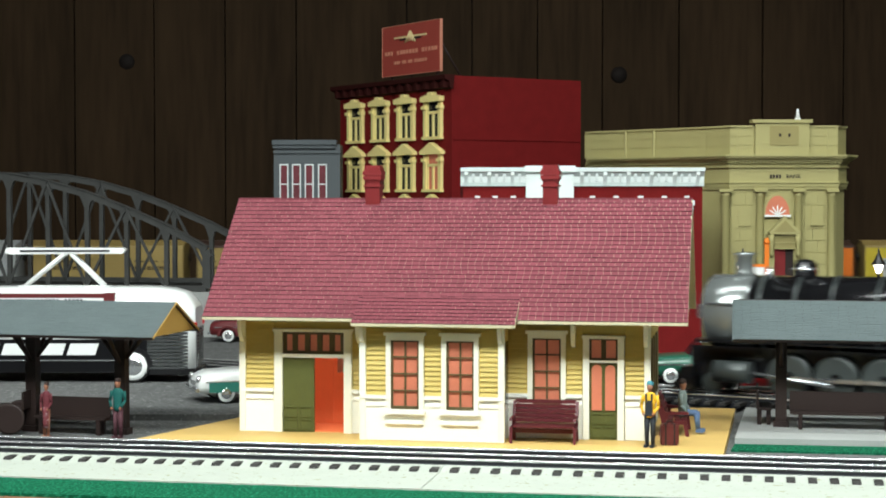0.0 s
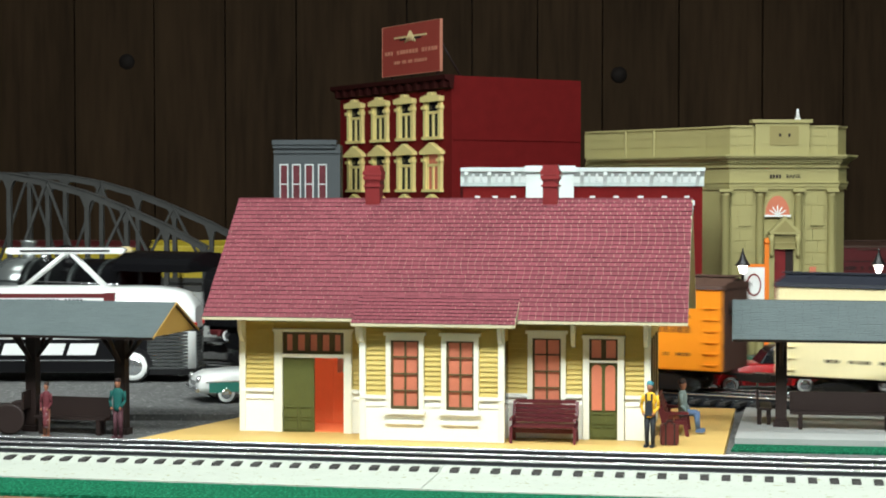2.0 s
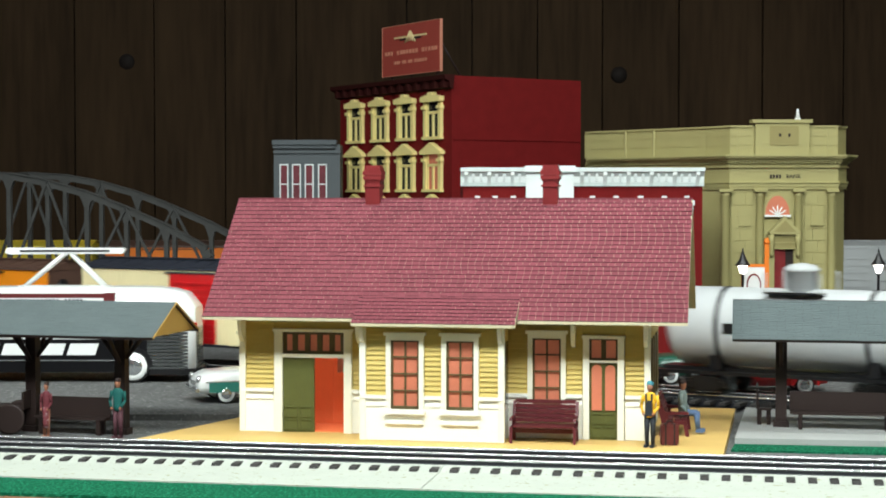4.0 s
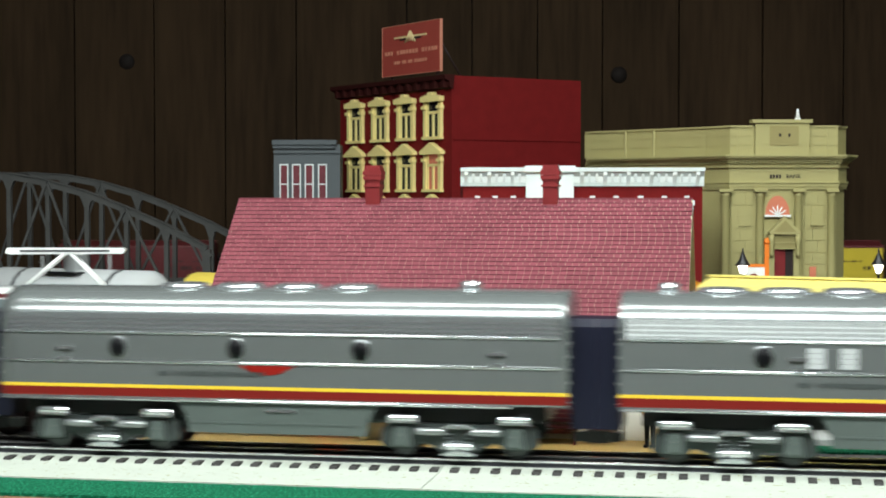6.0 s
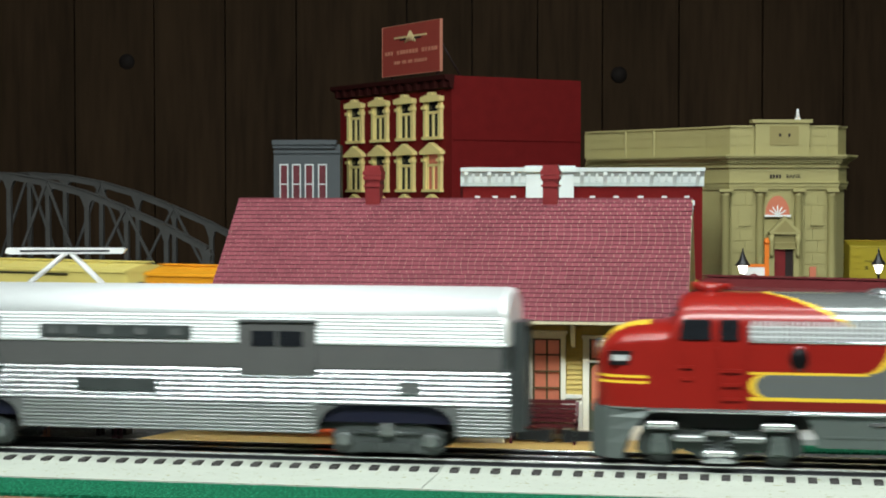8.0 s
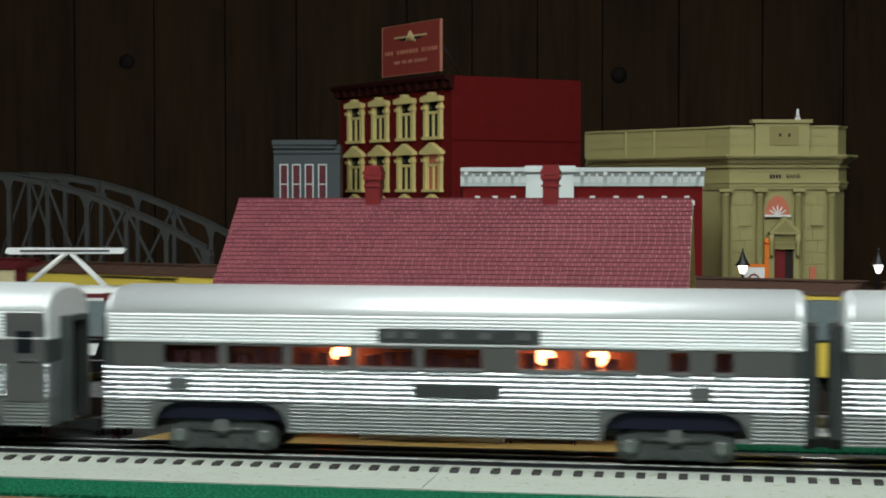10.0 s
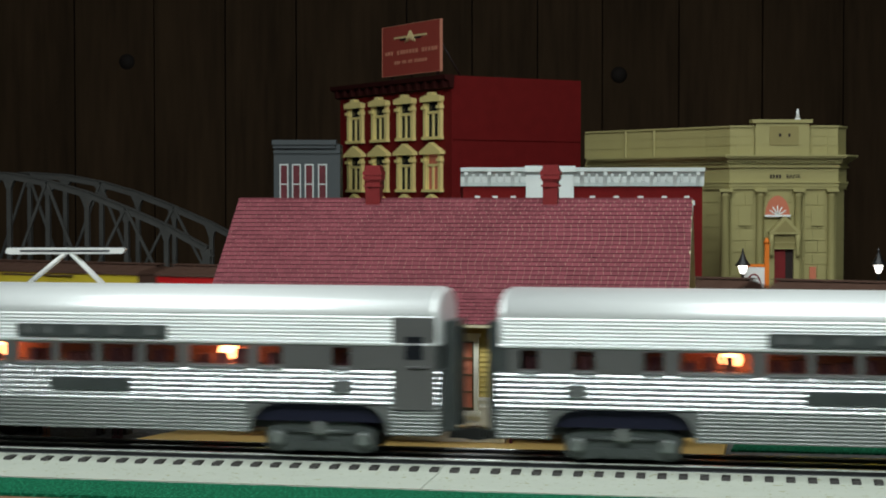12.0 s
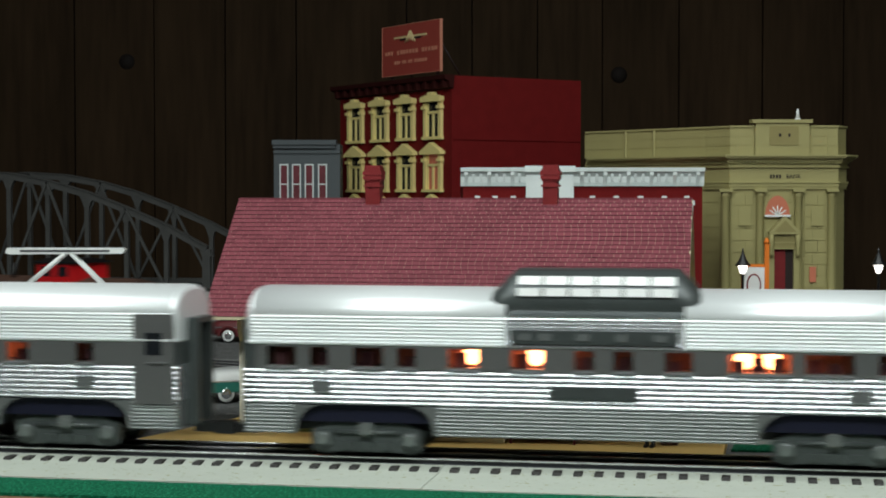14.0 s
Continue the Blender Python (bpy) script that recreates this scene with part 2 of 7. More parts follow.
# ---- the setting ----
def setting():
    bm = bmesh.new()
    box(bm, -6.2, 6.2, -0.1365, 3.2, -0.05, 0.004)
    solid("ground", bm, M_ASPHALT, "dark speckled asphalt-grey layout surface", category="ground")
    bm = bmesh.new()
    for x0, x1, y, z in ((-6.2, -0.0002, -0.0938, 0.0072), (0.0002, 6.2, -0.0940, 0.0071)):
        prism(bm, [(y, 0.004), (y, z), (-0.0412, z), (-0.0335, 0.0087), (-0.0300, 0.0089), (-0.0300, 0.004)], x0, x1)
    solid("track_shoulder", bm, M_BOARD, "speckled off-white board beside the track, with a seam", category="board")
    bm = bmesh.new()
    rng = random.Random(12)
    edge, x = [], -0.75
    while x < 0.75:
        edge.append((x, -0.0942 + rng.uniform(-0.0012, 0.0004)))
        x += rng.uniform(0.0012, 0.0035)
    prism(bm, [(-6.2, -0.136)] + [(-6.2, -0.0945)] + edge + [(6.2, -0.0945), (6.2, -0.136)], 0.002, 0.0066, "z")
    solid("felt_strip", bm, M_GREEN, "green felt strip along the layout edge", category="felt")
    bm = bmesh.new()
    box(bm, -6.2, 6.2, -0.165, -0.137, -0.06, 0.0050)
    solid("table_edge", bm, M_EDGE, "brown wooden edge of the layout table", category="table edge")
    bm = bmesh.new()
    for x in (-6.2, 6.23):
        box(bm, x - 0.03, x, -2.6, 3.24, -0.9, 1.9)
    box(bm, -6.2, 6.2, -2.66, -2.6, -0.9, 1.9)
    solid("wall_room", bm, M_CEIL, "dim plain room walls", category="wall")
    bm = bmesh.new()
    box(bm, -6.23, 6.23, -2.66, 3.3, 1.9, 1.95)
    solid("ceiling", bm, M_CEIL, "dim plain ceiling", category="ceiling")
    bm = bmesh.new()
    box(bm, -6.23, 6.23, -2.66, 3.3, -0.95, -0.9)
    solid("floor", bm, M_CEIL, "dim room floor", category="floor")


# The wall of vertical boards stands square to the view.
VIEW = pose(EYE.x, EYE.y, 0, 0, 0, 10.2)


def board_wall():
    wall = thing("wall_north", "dark brown stained wall of vertical boards", "wall", kind="structure", at=VIEW)
    bm = bmesh.new()
    box(bm, -6.0, 6.0, 2.625, 2.64, -0.05, 1.5)
    part("backing", bm, M_KNOT, wall)
    rng = random.Random(4)
    edges = [-6.0, -4.5, -3.0, -2.0, -1.5, -1.36, -1.2, -1.04, -0.88, -0.72, -0.565, -0.443, -0.334, -0.225, -0.0557, 0.0444, 0.145, 0.2445, 0.362, 0.49, 0.614, 0.74, 0.9, 1.05, 1.2, 1.35, 1.5, 2.0, 3.0, 4.5, 6.0]
    for a, b in zip(edges, edges[1:]):
        bm = bmesh.new()
        w = rng.uniform(0, 0.004)
        prism(bm, [(a + 0.0008, 2.622), (a + 0.0010, 2.606 + w), (b - 0.0010, 2.606 + w), (b - 0.0008, 2.622)], -0.05, 1.5, "z")
        part("plank", bm, M_WALLWOOD, wall)
    for x, z in ((0.270, 0.335), (-0.485, 0.355)):
        bm = bmesh.new()
        lathe(bm, [(0.014, 2.612), (0.011, 2.6055), (0.002, 2.6040)], n=14, axis="y")
        bmesh.ops.translate(bm, verts=bm.verts, vec=(x, 0, z))
        part("knot", bm, M_KNOT, wall)


class Line:
    """A railway line: straight from s0 to s1, then bent to a last heading and straight on. z is the height of the rails' tops."""
    def __init__(self, x, y, z, head, s0, s1, bend, radius=0.6):
        self.o, self.z, self.h, self.s0, self.s1, self.bend, self.r = Vector((x, y)), z, radians(head), s0, s1, radians(bend), radius

    def at(self, s):
        e = self.s0 if s < self.s0 else min(s, self.s1)
        d = Vector((math.cos(self.h), math.sin(self.h)))
        p, h = self.o + d * e, self.h
        over = s - e
        if over:
            turn = self.bend - self.h
            k = 1 if over > 0 else -1
            arc = min(abs(over), abs(turn) * self.r)
            steps = 12 if arc else 0
            for i in range(steps):
                hh = self.h + math.copysign(arc / self.r, turn) * (i + 0.5) / 12
                p = p + Vector((math.cos(hh), math.sin(hh))) * (k * arc / 12)
            h = self.h + (math.copysign(arc / self.r, turn) if arc else 0)
            p = p + Vector((math.cos(h), math.sin(h))) * k * (abs(over) - arc)
        return Matrix.Translation((p.x, p.y, self.z)) @ Matrix.Rotation(h, 4, "Z")


def track(name, line, a, b, label, pitch=0.0107):
    """Three-rail track along a line from a to b."""
    tr = thing(name, label, "railway track", kind="structure")
    cuts = sorted({a, line.s0, line.s1, b} | {line.s0 - abs(line.bend - line.h) * line.r * i / 8 for i in range(9)} | {line.s1 + abs(line.bend - line.h) * line.r * i / 8 for i in range(9)})
    poses = [line.at(s) for s in cuts if a <= s <= b]
    def sweep(part_name, prof, material):
        bm = bmesh.new()
        loft(bm, [[m @ Vector((0, y, z)) for y, z in prof] for m in poses], False)
        part(part_name, bm, material, tr)
    sweep("roadbed", [(-0.0216, -0.0085), (-0.0212, -0.0046), (0.0212, -0.0046), (0.0216, -0.0085)], M_BALLAST)
    bm = bmesh.new()
    for i in range(int((min(b, 1.3) - max(a, -1.3)) / pitch)):
        m = line.at(max(a, -1.3) + i * pitch)
        loft(bm, [[m @ Vector((x, y, z)) for y, z in ((-0.0362, -0.0053), (-0.0360, -0.0046), (-0.0345, -0.0034), (0.0345, -0.0034), (0.0360, -0.0046), (0.0362, -0.0053))] for x in (0, 0.0044)], False)
    tagged(part("ties", bm, M_TIE, tr), kind="stuff")
    bm = bmesh.new()
    for i in range(int((min(b, 0.6) - max(a, -0.6)) / pitch)):
        m = line.at(max(a, -0.6) + i * pitch)
        for y in (-0.0222, 0.0222):
            loft(bm, [[m @ Vector((x, y + u, z)) for u, z in ((-0.0010, -0.0035), (-0.0006, -0.0028), (0.0006, -0.0028), (0.0010, -0.0035))] for x in (0.0016, 0.0032)], False)
    tagged(part("rail_clips", bm, M_GUNMETAL, tr), kind="stuff")
    for y in (-0.0190, 0.0, 0.0190):
        # web and foot in the dark colour, as shade under the head
        sweep("rail_web", [(y - 0.0016, -0.0046), (y - 0.0014, -0.0034), (y - 0.0006, -0.0028), (y - 0.0007, -0.0011), (y + 0.0007, -0.0011), (y + 0.0006, -0.0028), (y + 0.0014, -0.0034), (y + 0.0016, -0.0046)], M_RAILWEB)
        sweep("rail", [(y - 0.0010, -0.0010), (y - 0.0010, -0.0003), (y - 0.0007, 0), (y + 0.0007, 0), (y + 0.0010, -0.0003), (y + 0.0010, -0.0010)], M_RAIL)
    return tr


FRONT = Line(0, -0.008, 0.012, 0, -5.9, 5.9, 0)
FREIGHT = Line(0.1688, 0.2830, 0.0135, 161.2, -0.24, 0.75, 180)
FAR = Line(EYE.x - 2.2 * math.sin(TURN), EYE.y + 2.2 * math.cos(TURN), 0.012, 10.2, -0.75, 0.6, 0)

setting()
board_wall()
track("track_front", FRONT, -5.9, 5.9, "three-rail track with bright rails and dark ties")
track("track_middle", FREIGHT, -5.9, 5.9, "three-rail track with dark ties behind the station")
track("track_far", FAR, -5.9, 5.9, "far three-rail track before the board wall")


# ---- the station ----
def clapboards(x0, x1, z0, z1, y, parent, row=0.0030):
    n = max(1, round((z1 - z0) / row))
    h = (z1 - z0) / n
    for i in range(n):
        z = z0 + i * h
        bm = bmesh.new()
        prism(bm, [(y + 0.0012, z), (y - 0.0010, z), (y - 0.0010, z + h * 0.16), (y - 0.0001, z + h), (y + 0.0012, z + h)], x0, x1)
        part("clapboard", bm, M_YELLOW, parent)


def shingles(name, x0, x1, eave, ridge, row, width, material, parent, seed=1, edge=None, rise=0.0007):
    """Overlapping rows of shingles on a slope from eave (y, z) to ridge (y, z)."""
    rng = random.Random(seed)
    e, r = Vector(eave), Vector(ridge)
    length = (r - e).length
    d = (r - e) / length
    nrm = Vector((-d.y, d.x)) * (1 if d.x > 0 else -1)
    verts, faces = [], []
    rows = int(length / row)
    for i in range(rows):
        x = x0 - (width * 0.5 if i % 2 else 0.0) - rng.uniform(0, 0.0004)
        while x < x1:
            w = width * rng.uniform(0.94, 1.06)
            a, b = max(x, x0) + 0.0001, min(x + w, x1) - 0.0001
            x += w
            if b - a < 0.0006:
                continue
            lift = rng.uniform(0.75, 1.0) * rise
            lo = e + d * (i * row - rng.uniform(0, 0.0002))
            hi = e + d * min(length, (i + 1) * row + 0.0004)
            p0, p1, p2 = lo + nrm * lift, hi + nrm * 0.0001, lo - nrm * 0.0001
            k = len(verts)
            verts += [(a, *p0), (b, *p0), (b, *p1), (a, *p1), (a, *p2), (b, *p2)]
            faces += [(k, k + 1, k + 2, k + 3), (k + 4, k + 5, k + 1, k), (k + 3, k + 4, k), (k + 1, k + 5, k + 2)]
    me = bpy.data.meshes.new(name)
    me.from_pydata(verts, [], faces)
    me.materials.append(material)
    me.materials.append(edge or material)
    # butt faces take the edge material, which draws the shadow line under a row
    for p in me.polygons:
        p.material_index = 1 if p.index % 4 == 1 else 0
    ob = new(name, me)
    ob.parent = parent
    return tagged(ob, kind="stuff")


def slab(bm, x0, x1, eave, ridge, thick):
    e, r = Vector(eave), Vector(ridge)
    d = (r - e).normalized()
    nrm = Vector((-d.y, d.x)) * (1 if d.x > 0 else -1)
    prism(bm, [tuple(e), tuple(r), tuple(r - nrm * thick), tuple(e - nrm * thick)], x0, x1)


def sash_window(parent, x0, x1, z0, z1, y, cols, rows, head=0.003, film=None):
    win = new("window")
    win.parent = parent
    t = 0.0028
    boxes("frame", [(x0 - t, x0, y - 0.0016, y + 0.002, z0 - 0.001, z1 + t), (x1, x1 + t, y - 0.0016, y + 0.002, z0 - 0.001, z1 + t),
                    (x0, x1, y - 0.0016, y + 0.002, z1, z1 + t)], M_CREAM, win)
    boxes("head", [(x0 - t - 0.0012, x1 + t + 0.0012, y - 0.0030, y + 0.001, z1 + t, z1 + t + 0.0018)], M_CREAM, win)
    boxes("sill", [(x0 - t - 0.001, x1 + t + 0.001, y - 0.0032, y + 0.001, z0 - 0.0036, z0 - 0.001),
                   (x0 - t, x1 + t, y - 0.0018, y + 0.001, z0 - 0.0095, z0 - 0.0075)], M_WHITE, win)
    spans = [(x0, x0 + 0.0011, y, y + 0.0016, z0, z1), (x1 - 0.0011, x1, y, y + 0.0016, z0, z1),
             (x0, x1, y, y + 0.0016, z0 - 0.001, z0 + 0.0008), (x0, x1, y, y + 0.0016, z1 - 0.0011, z1)]
    for i in range(1, cols):
        x = x0 + (x1 - x0) * i / cols
        spans.append((x - 0.0005, x + 0.0005, y + 0.0002, y + 0.0014, z0, z1))
    for j in range(1, rows):
        z = z0 + (z1 - z0) * j / rows
        spans.append((x0, x1, y + 0.0003, y + 0.0013, z - 0.0004, z + 0.0004))
    boxes("sash", spans, M_SASH, win)
    for i in range(cols):
        for j in range(rows):
            a, b = x0 + (x1 - x0) * i / cols, x0 + (x1 - x0) * (i + 1) / cols
            c, d = z0 + (z1 - z0) * j / rows, z0 + (z1 - z0) * (j + 1) / rows
            boxes("pane", [(a, b, y + 0.0017, y + 0.0024, c, d)], film or M_CURTAIN, win)
    return win


def bracket(bm, x, y, z, size):
    """A curved eaves bracket that reaches forward from a wall."""
    pts = [(y, z), (y - size * 0.9, z), (y - size * 0.9, z - 0.0012)]
    for i in range(7):
        a = i / 6 * math.pi / 2
        pts.append((y - size * 0.85 * math.cos(a) * 0.9, z - 0.0018 - size * 1.15 * math.sin(a)) if i else (y - size * 0.8, z - 0.0016))
    pts.append((y, z - size * 1.35))
    prism(bm, pts, x - 0.0011, x + 0.0011)


def panel_door(parent, name, x0, x1, z0, z1, y, material, glazed):
    dr = boxes(name, [(x0, x1, y, y + 0.0016, z0, z1)], material, parent)
    w, h = x1 - x0, z1 - z0
    t = 0.0014
    rel = []
    for a, b in ((x0 + t, (x0 + x1) / 2 - t / 2), ((x0 + x1) / 2 + t / 2, x1 - t)):
        for c, d in ((z0 + 0.03 * h, z0 + 0.17 * h), (z0 + 0.20 * h, z0 + 0.34 * h)):
            rel += [(a, b, y - 0.0007, y + 0.001, d - 0.0006, d), (a, b, y - 0.0007, y + 0.001, c, c + 0.0006),
                    (a, a + 0.0006, y - 0.0006, y + 0.001, c, d), (b - 0.0006, b, y - 0.0006, y + 0.001, c, d)]
    boxes("moulding", rel, material, dr)
    if glazed:
        for a, b in ((x0 + t, (x0 + x1) / 2 - t * 0.7), ((x0 + x1) / 2 + t * 0.7, x1 - t)):
            bm = bmesh.new()
            c, d = z0 + 0.38 * h, z0 + 0.97 * h
            m, r = (a + b) / 2, (b - a) / 2
            prism(bm, [(a, c), (b, c)] + [(m + r * math.cos(k * math.pi / 8), d - r + r * math.sin(k * math.pi / 8)) for k in range(9)], y - 0.0008, y + 0.0004, "y")
            part("pane", bm, M_CURTAIN, dr, "salmon arched glass")
    return dr


def station():
    st = thing("railway_station", "yellow and white clapboard station with a red shingled roof", "station building")
    F, B, Z0, ZW, ZT = 0.079, 0.181, 0.0086, 0.0335, 0.0752
    L, R = -0.1435, 0.1010
    bl, br, BF = -0.0640, 0.0190, 0.056
    # white wainscot below, ochre clapboards above, left free at the doors
    def panel(x0, x1, y, z0=Z0):
        boxes("wainscot", [(x0, x1, y, y + 0.0025, z0, ZW)], M_WHITE, st)
        boxes("rail_moulding", [(x0, x1, y - 0.0016, y, ZW - 0.0008, ZW + 0.0012), (x0, x1, y - 0.0008, y, ZW - 0.0052, ZW - 0.0040)], M_WHITE, st)
        clapboards(x0, x1, ZW + 0.0012, ZT, y + 0.0012, st)
    for a, b in ((L, -0.1232), (-0.0752, bl), (br, 0.0305), (0.0528, 0.0625), (0.0873, R)):
        panel(a, b, F)
    boxes("wainscot", [(0.0305, 0.0528, F, F + 0.0025, Z0, 0.0280)], M_WHITE, st)
    for a, b in ((-0.1232, -0.0752), (0.0305, 0.0528), (0.0625, 0.0873)):
        boxes("wall_head", [(a, b, F + 0.001, F + 0.003, 0.0695, ZT)], M_YELLOW, st)
    for a, b in ((bl, -0.0493), (-0.0270, -0.0166), (0.0051, br)):
        panel(a, b, BF)
    for a, b in ((-0.0493, -0.0270), (-0.0166, 0.0051)):
        boxes("wainscot", [(a, b, BF, BF + 0.0025, Z0, 0.0268)], M_WHITE, st)
        boxes("wall_head", [(a, b, BF + 0.001, BF + 0.003, 0.0695, ZT)], M_YELLOW, st)
    # bay cheeks, gable ends and back wall
    for x in (bl, br - 0.0025):
        boxes("bay_cheek", [(x, x + 0.0025, BF + 0.0026, F - 0.0002, Z0, ZW)], M_WHITE, st)
        boxes("bay_cheek", [(x, x + 0.0025, BF + 0.0026, F - 0.0002, ZW, ZT)], M_YELLOW, st)
    boxes("cheek_window", [(br, br + 0.0008, BF + 0.007, F - 0.006, 0.030, 0.066)], M_DARKGLASS, st)
    for x0, x1 in ((L, L + 0.0025), (R - 0.0025, R)):
        boxes("gable_wall", [(x0, x1, F + 0.0026, B, Z0, ZW)], M_WHITE, st)
        bm = bmesh.new()
        prism(bm, [(F + 0.0026, ZW), (B, ZW), (B, ZT), (0.13, 0.1435), (F + 0.0026, ZT)], x0, x1)
        part("gable_wall", bm, M_YELLOW, st)
    for a, b, c in ((0.095, 0.108, 0.0), (0.118, 0.131, 0.0), (0.145, 0.158, 0.0)):
        boxes("gable_window", [(R, R + 0.0012, a, b, 0.030, 0.066)], M_SASH, st)
    boxes("back_wall", [(L, R, B, B + 0.0025, Z0, ZT)], M_YELLOW, st)
    # corner boards
    for x0, x1, y in ((L - 0.001, L + 0.0026, F), (R - 0.0026, R + 0.001, F), (bl - 0.001, bl + 0.0026, BF), (br - 0.0026, br + 0.001, BF)):
        boxes("corner_board", [(x0, x1, y - 0.0012, y + 0.0026, Z0, ZT)], M_CREAM, st)
    boxes("frieze", [(L, R, F - 0.0006, F + 0.003, ZT, 0.0785), (bl, br, BF - 0.0006, BF + 0.003, ZT, 0.0770)], M_CREAM, st)
    # baggage door: one olive leaf shut, the other half open on the lit inside
    x0, x1 = -0.1179, -0.0799
    boxes("door_frame", [(x0 - 0.0048, x0, F - 0.0015, F + 0.003, Z0, 0.0690), (x1, x1 + 0.0048, F - 0.0015, F + 0.003, Z0, 0.0690),
                         (x0 - 0.0055, x1 + 0.0055, F - 0.0026, F + 0.003, 0.0690, 0.0708), (x0, x1, F - 0.001, F + 0.003, 0.0535, 0.0556)], M_CREAM, st)
    boxes("transom", [(x0, x1, F + 0.0005, F + 0.002, 0.0556, 0.0575), (x0, x1, F + 0.0005, F + 0.002, 0.0672, 0.0690)] +
          [(x0 + (x1 - x0) * i / 5 - 0.0016, x0 + (x1 - x0) * i / 5 + 0.0016, F + 0.0005, F + 0.002, 0.0575, 0.0672) for i in range(1, 5)] +
          [(x0, x0 + 0.0024, F + 0.0005, F + 0.002, 0.0575, 0.0672), (x1 - 0.0024, x1, F + 0.0005, F + 0.002, 0.0575, 0.0672)], M_SASH, st)
    for i in range(5):
        a = x0 + (x1 - x0) * i / 5
        boxes("transom_pane", [(a, a + (x1 - x0) / 5, F + 0.0021, F + 0.0028, 0.0575, 0.0672)], M_CURTAIN, st)
    panel_door(st, "door", x0, -0.0985, Z0, 0.0535, F + 0.0006, M_OLIVE, False)
    room = boxes("room", [(x0 - 0.01, x1 + 0.012, 0.118, 0.119, Z0, 0.060), (x0 - 0.01, x1 + 0.012, F + 0.004, 0.118, Z0 - 0.0004, Z0 + 0.0004),
                          (x0 - 0.011, x0 - 0.01, F + 0.004, 0.119, Z0, 0.06), (x1 + 0.012, x1 + 0.013, F + 0.004, 0.119, Z0, 0.06),
                          (x0 - 0.01, x1 + 0.012, F + 0.004, 0.119, 0.060, 0.061)], M_INTERIOR, st, "orange-red lit room behind the open door")
    boxes("inner_door", [(-0.0965, -0.0700, 0.1165, 0.118, Z0, 0.054), (-0.0962, -0.0955, 0.1155, 0.1165, Z0, 0.054), (-0.0962, -0.072, 0.1155, 0.1165, 0.0285, 0.0295)], M_INTERIOR, room)
    boxes("inner_pane", [(-0.0930, -0.0860, 0.1158, 0.1164, 0.041, 0.053)], M_GREYCAR, room, "grey glazed pane")
    # passenger door
    x0, x1 = 0.0665, 0.0830
    boxes("door_frame", [(x0 - 0.0036, x0, F - 0.0015, F + 0.003, Z0, 0.0675), (x1, x1 + 0.0038, F - 0.0015, F + 0.003, Z0, 0.0675),
                         (x0 - 0.0042, x1 + 0.0044, F - 0.0026, F + 0.003, 0.0675, 0.0692), (x0, x1, F - 0.001, F + 0.003, 0.0535, 0.0548)], M_CREAM, st)
    boxes("transom", [(x0, x1, F + 0.0005, F + 0.002, 0.0548, 0.0560), (x0, x1, F + 0.0005, F + 0.002, 0.0664, 0.0675), (x0, x0 + 0.0012, F + 0.0005, F + 0.002, 0.056, 0.0664),
                      (x1 - 0.0012, x1, F + 0.0005, F + 0.002, 0.056, 0.0664), ((x0 + x1) / 2 - 0.0014, (x0 + x1) / 2 + 0.0014, F + 0.0005, F + 0.002, 0.056, 0.0664)], M_SASH, st)
    for a, b in ((x0, (x0 + x1) / 2), ((x0 + x1) / 2, x1)):
        boxes("transom_pane", [(a, b, F + 0.0021, F + 0.0028, 0.056, 0.0664)], M_CURTAIN, st)
    panel_door(st, "door", x0, x1, Z0, 0.0535, F + 0.0006, M_OLIVE, True)
    # windows
    sash_window(st, 0.0333, 0.0500, 0.0285, 0.0672, F, 2, 4)
    sash_window(st, -0.0465, -0.0298, 0.0277, 0.0668, BF, 2, 4)
    sash_window(st, -0.0138, 0.0023, 0.0277, 0.0668, BF, 2, 4)
    # roof
    x0, x1 = -0.1602, 0.1240
    rf = new("roof")
    rf.parent = st
    bm = bmesh.new()
    slab(bm, x0, x1, (0.0548, 0.0789), (0.13, 0.1482), 0.0022)
    slab(bm, x0, x1, (0.2052, 0.0789), (0.13, 0.1482), 0.0022)
    part("roof_deck", bm, M_SOFFIT, rf)
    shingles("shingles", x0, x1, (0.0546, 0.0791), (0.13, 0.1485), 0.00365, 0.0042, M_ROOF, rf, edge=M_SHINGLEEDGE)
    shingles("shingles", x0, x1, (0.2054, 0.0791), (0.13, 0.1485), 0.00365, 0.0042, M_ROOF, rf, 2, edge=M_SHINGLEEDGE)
    boxes("ridge_cap", [(x0, x1, 0.1288, 0.1312, 0.1480, 0.1491)], M_ROOF, rf)
    bm = bmesh.new()
    slab(bm, -0.0676, 0.0275, (0.0440, 0.0770), (0.0742, 0.0945), 0.0022)
    part("bay_roof_deck", bm, M_SOFFIT, rf)
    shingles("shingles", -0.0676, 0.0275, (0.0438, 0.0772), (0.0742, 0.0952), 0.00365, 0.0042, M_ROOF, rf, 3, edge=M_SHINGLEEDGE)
    boxes("fascia", [(x0, -0.068, 0.0540, 0.0547, 0.0774, 0.0790), (0.0279, x1, 0.0540, 0.0547, 0.0774, 0.0790), (-0.0676, 0.0275, 0.0433, 0.0439, 0.0757, 0.0772)], M_SOFFIT, rf)
    for x, y, z, size in ((L + 0.0016, F, 0.0782, 0.012), (-0.0700, F, 0.0782, 0.012), (0.0575, F, 0.0782, 0.012), (R - 0.0016, F, 0.0782, 0.012),
                          (bl + 0.0012, BF, 0.0765, 0.008), (br - 0.0012, BF, 0.0765, 0.008)):
        bm = bmesh.new()
        bracket(bm, x, y - 0.0012, z, size)
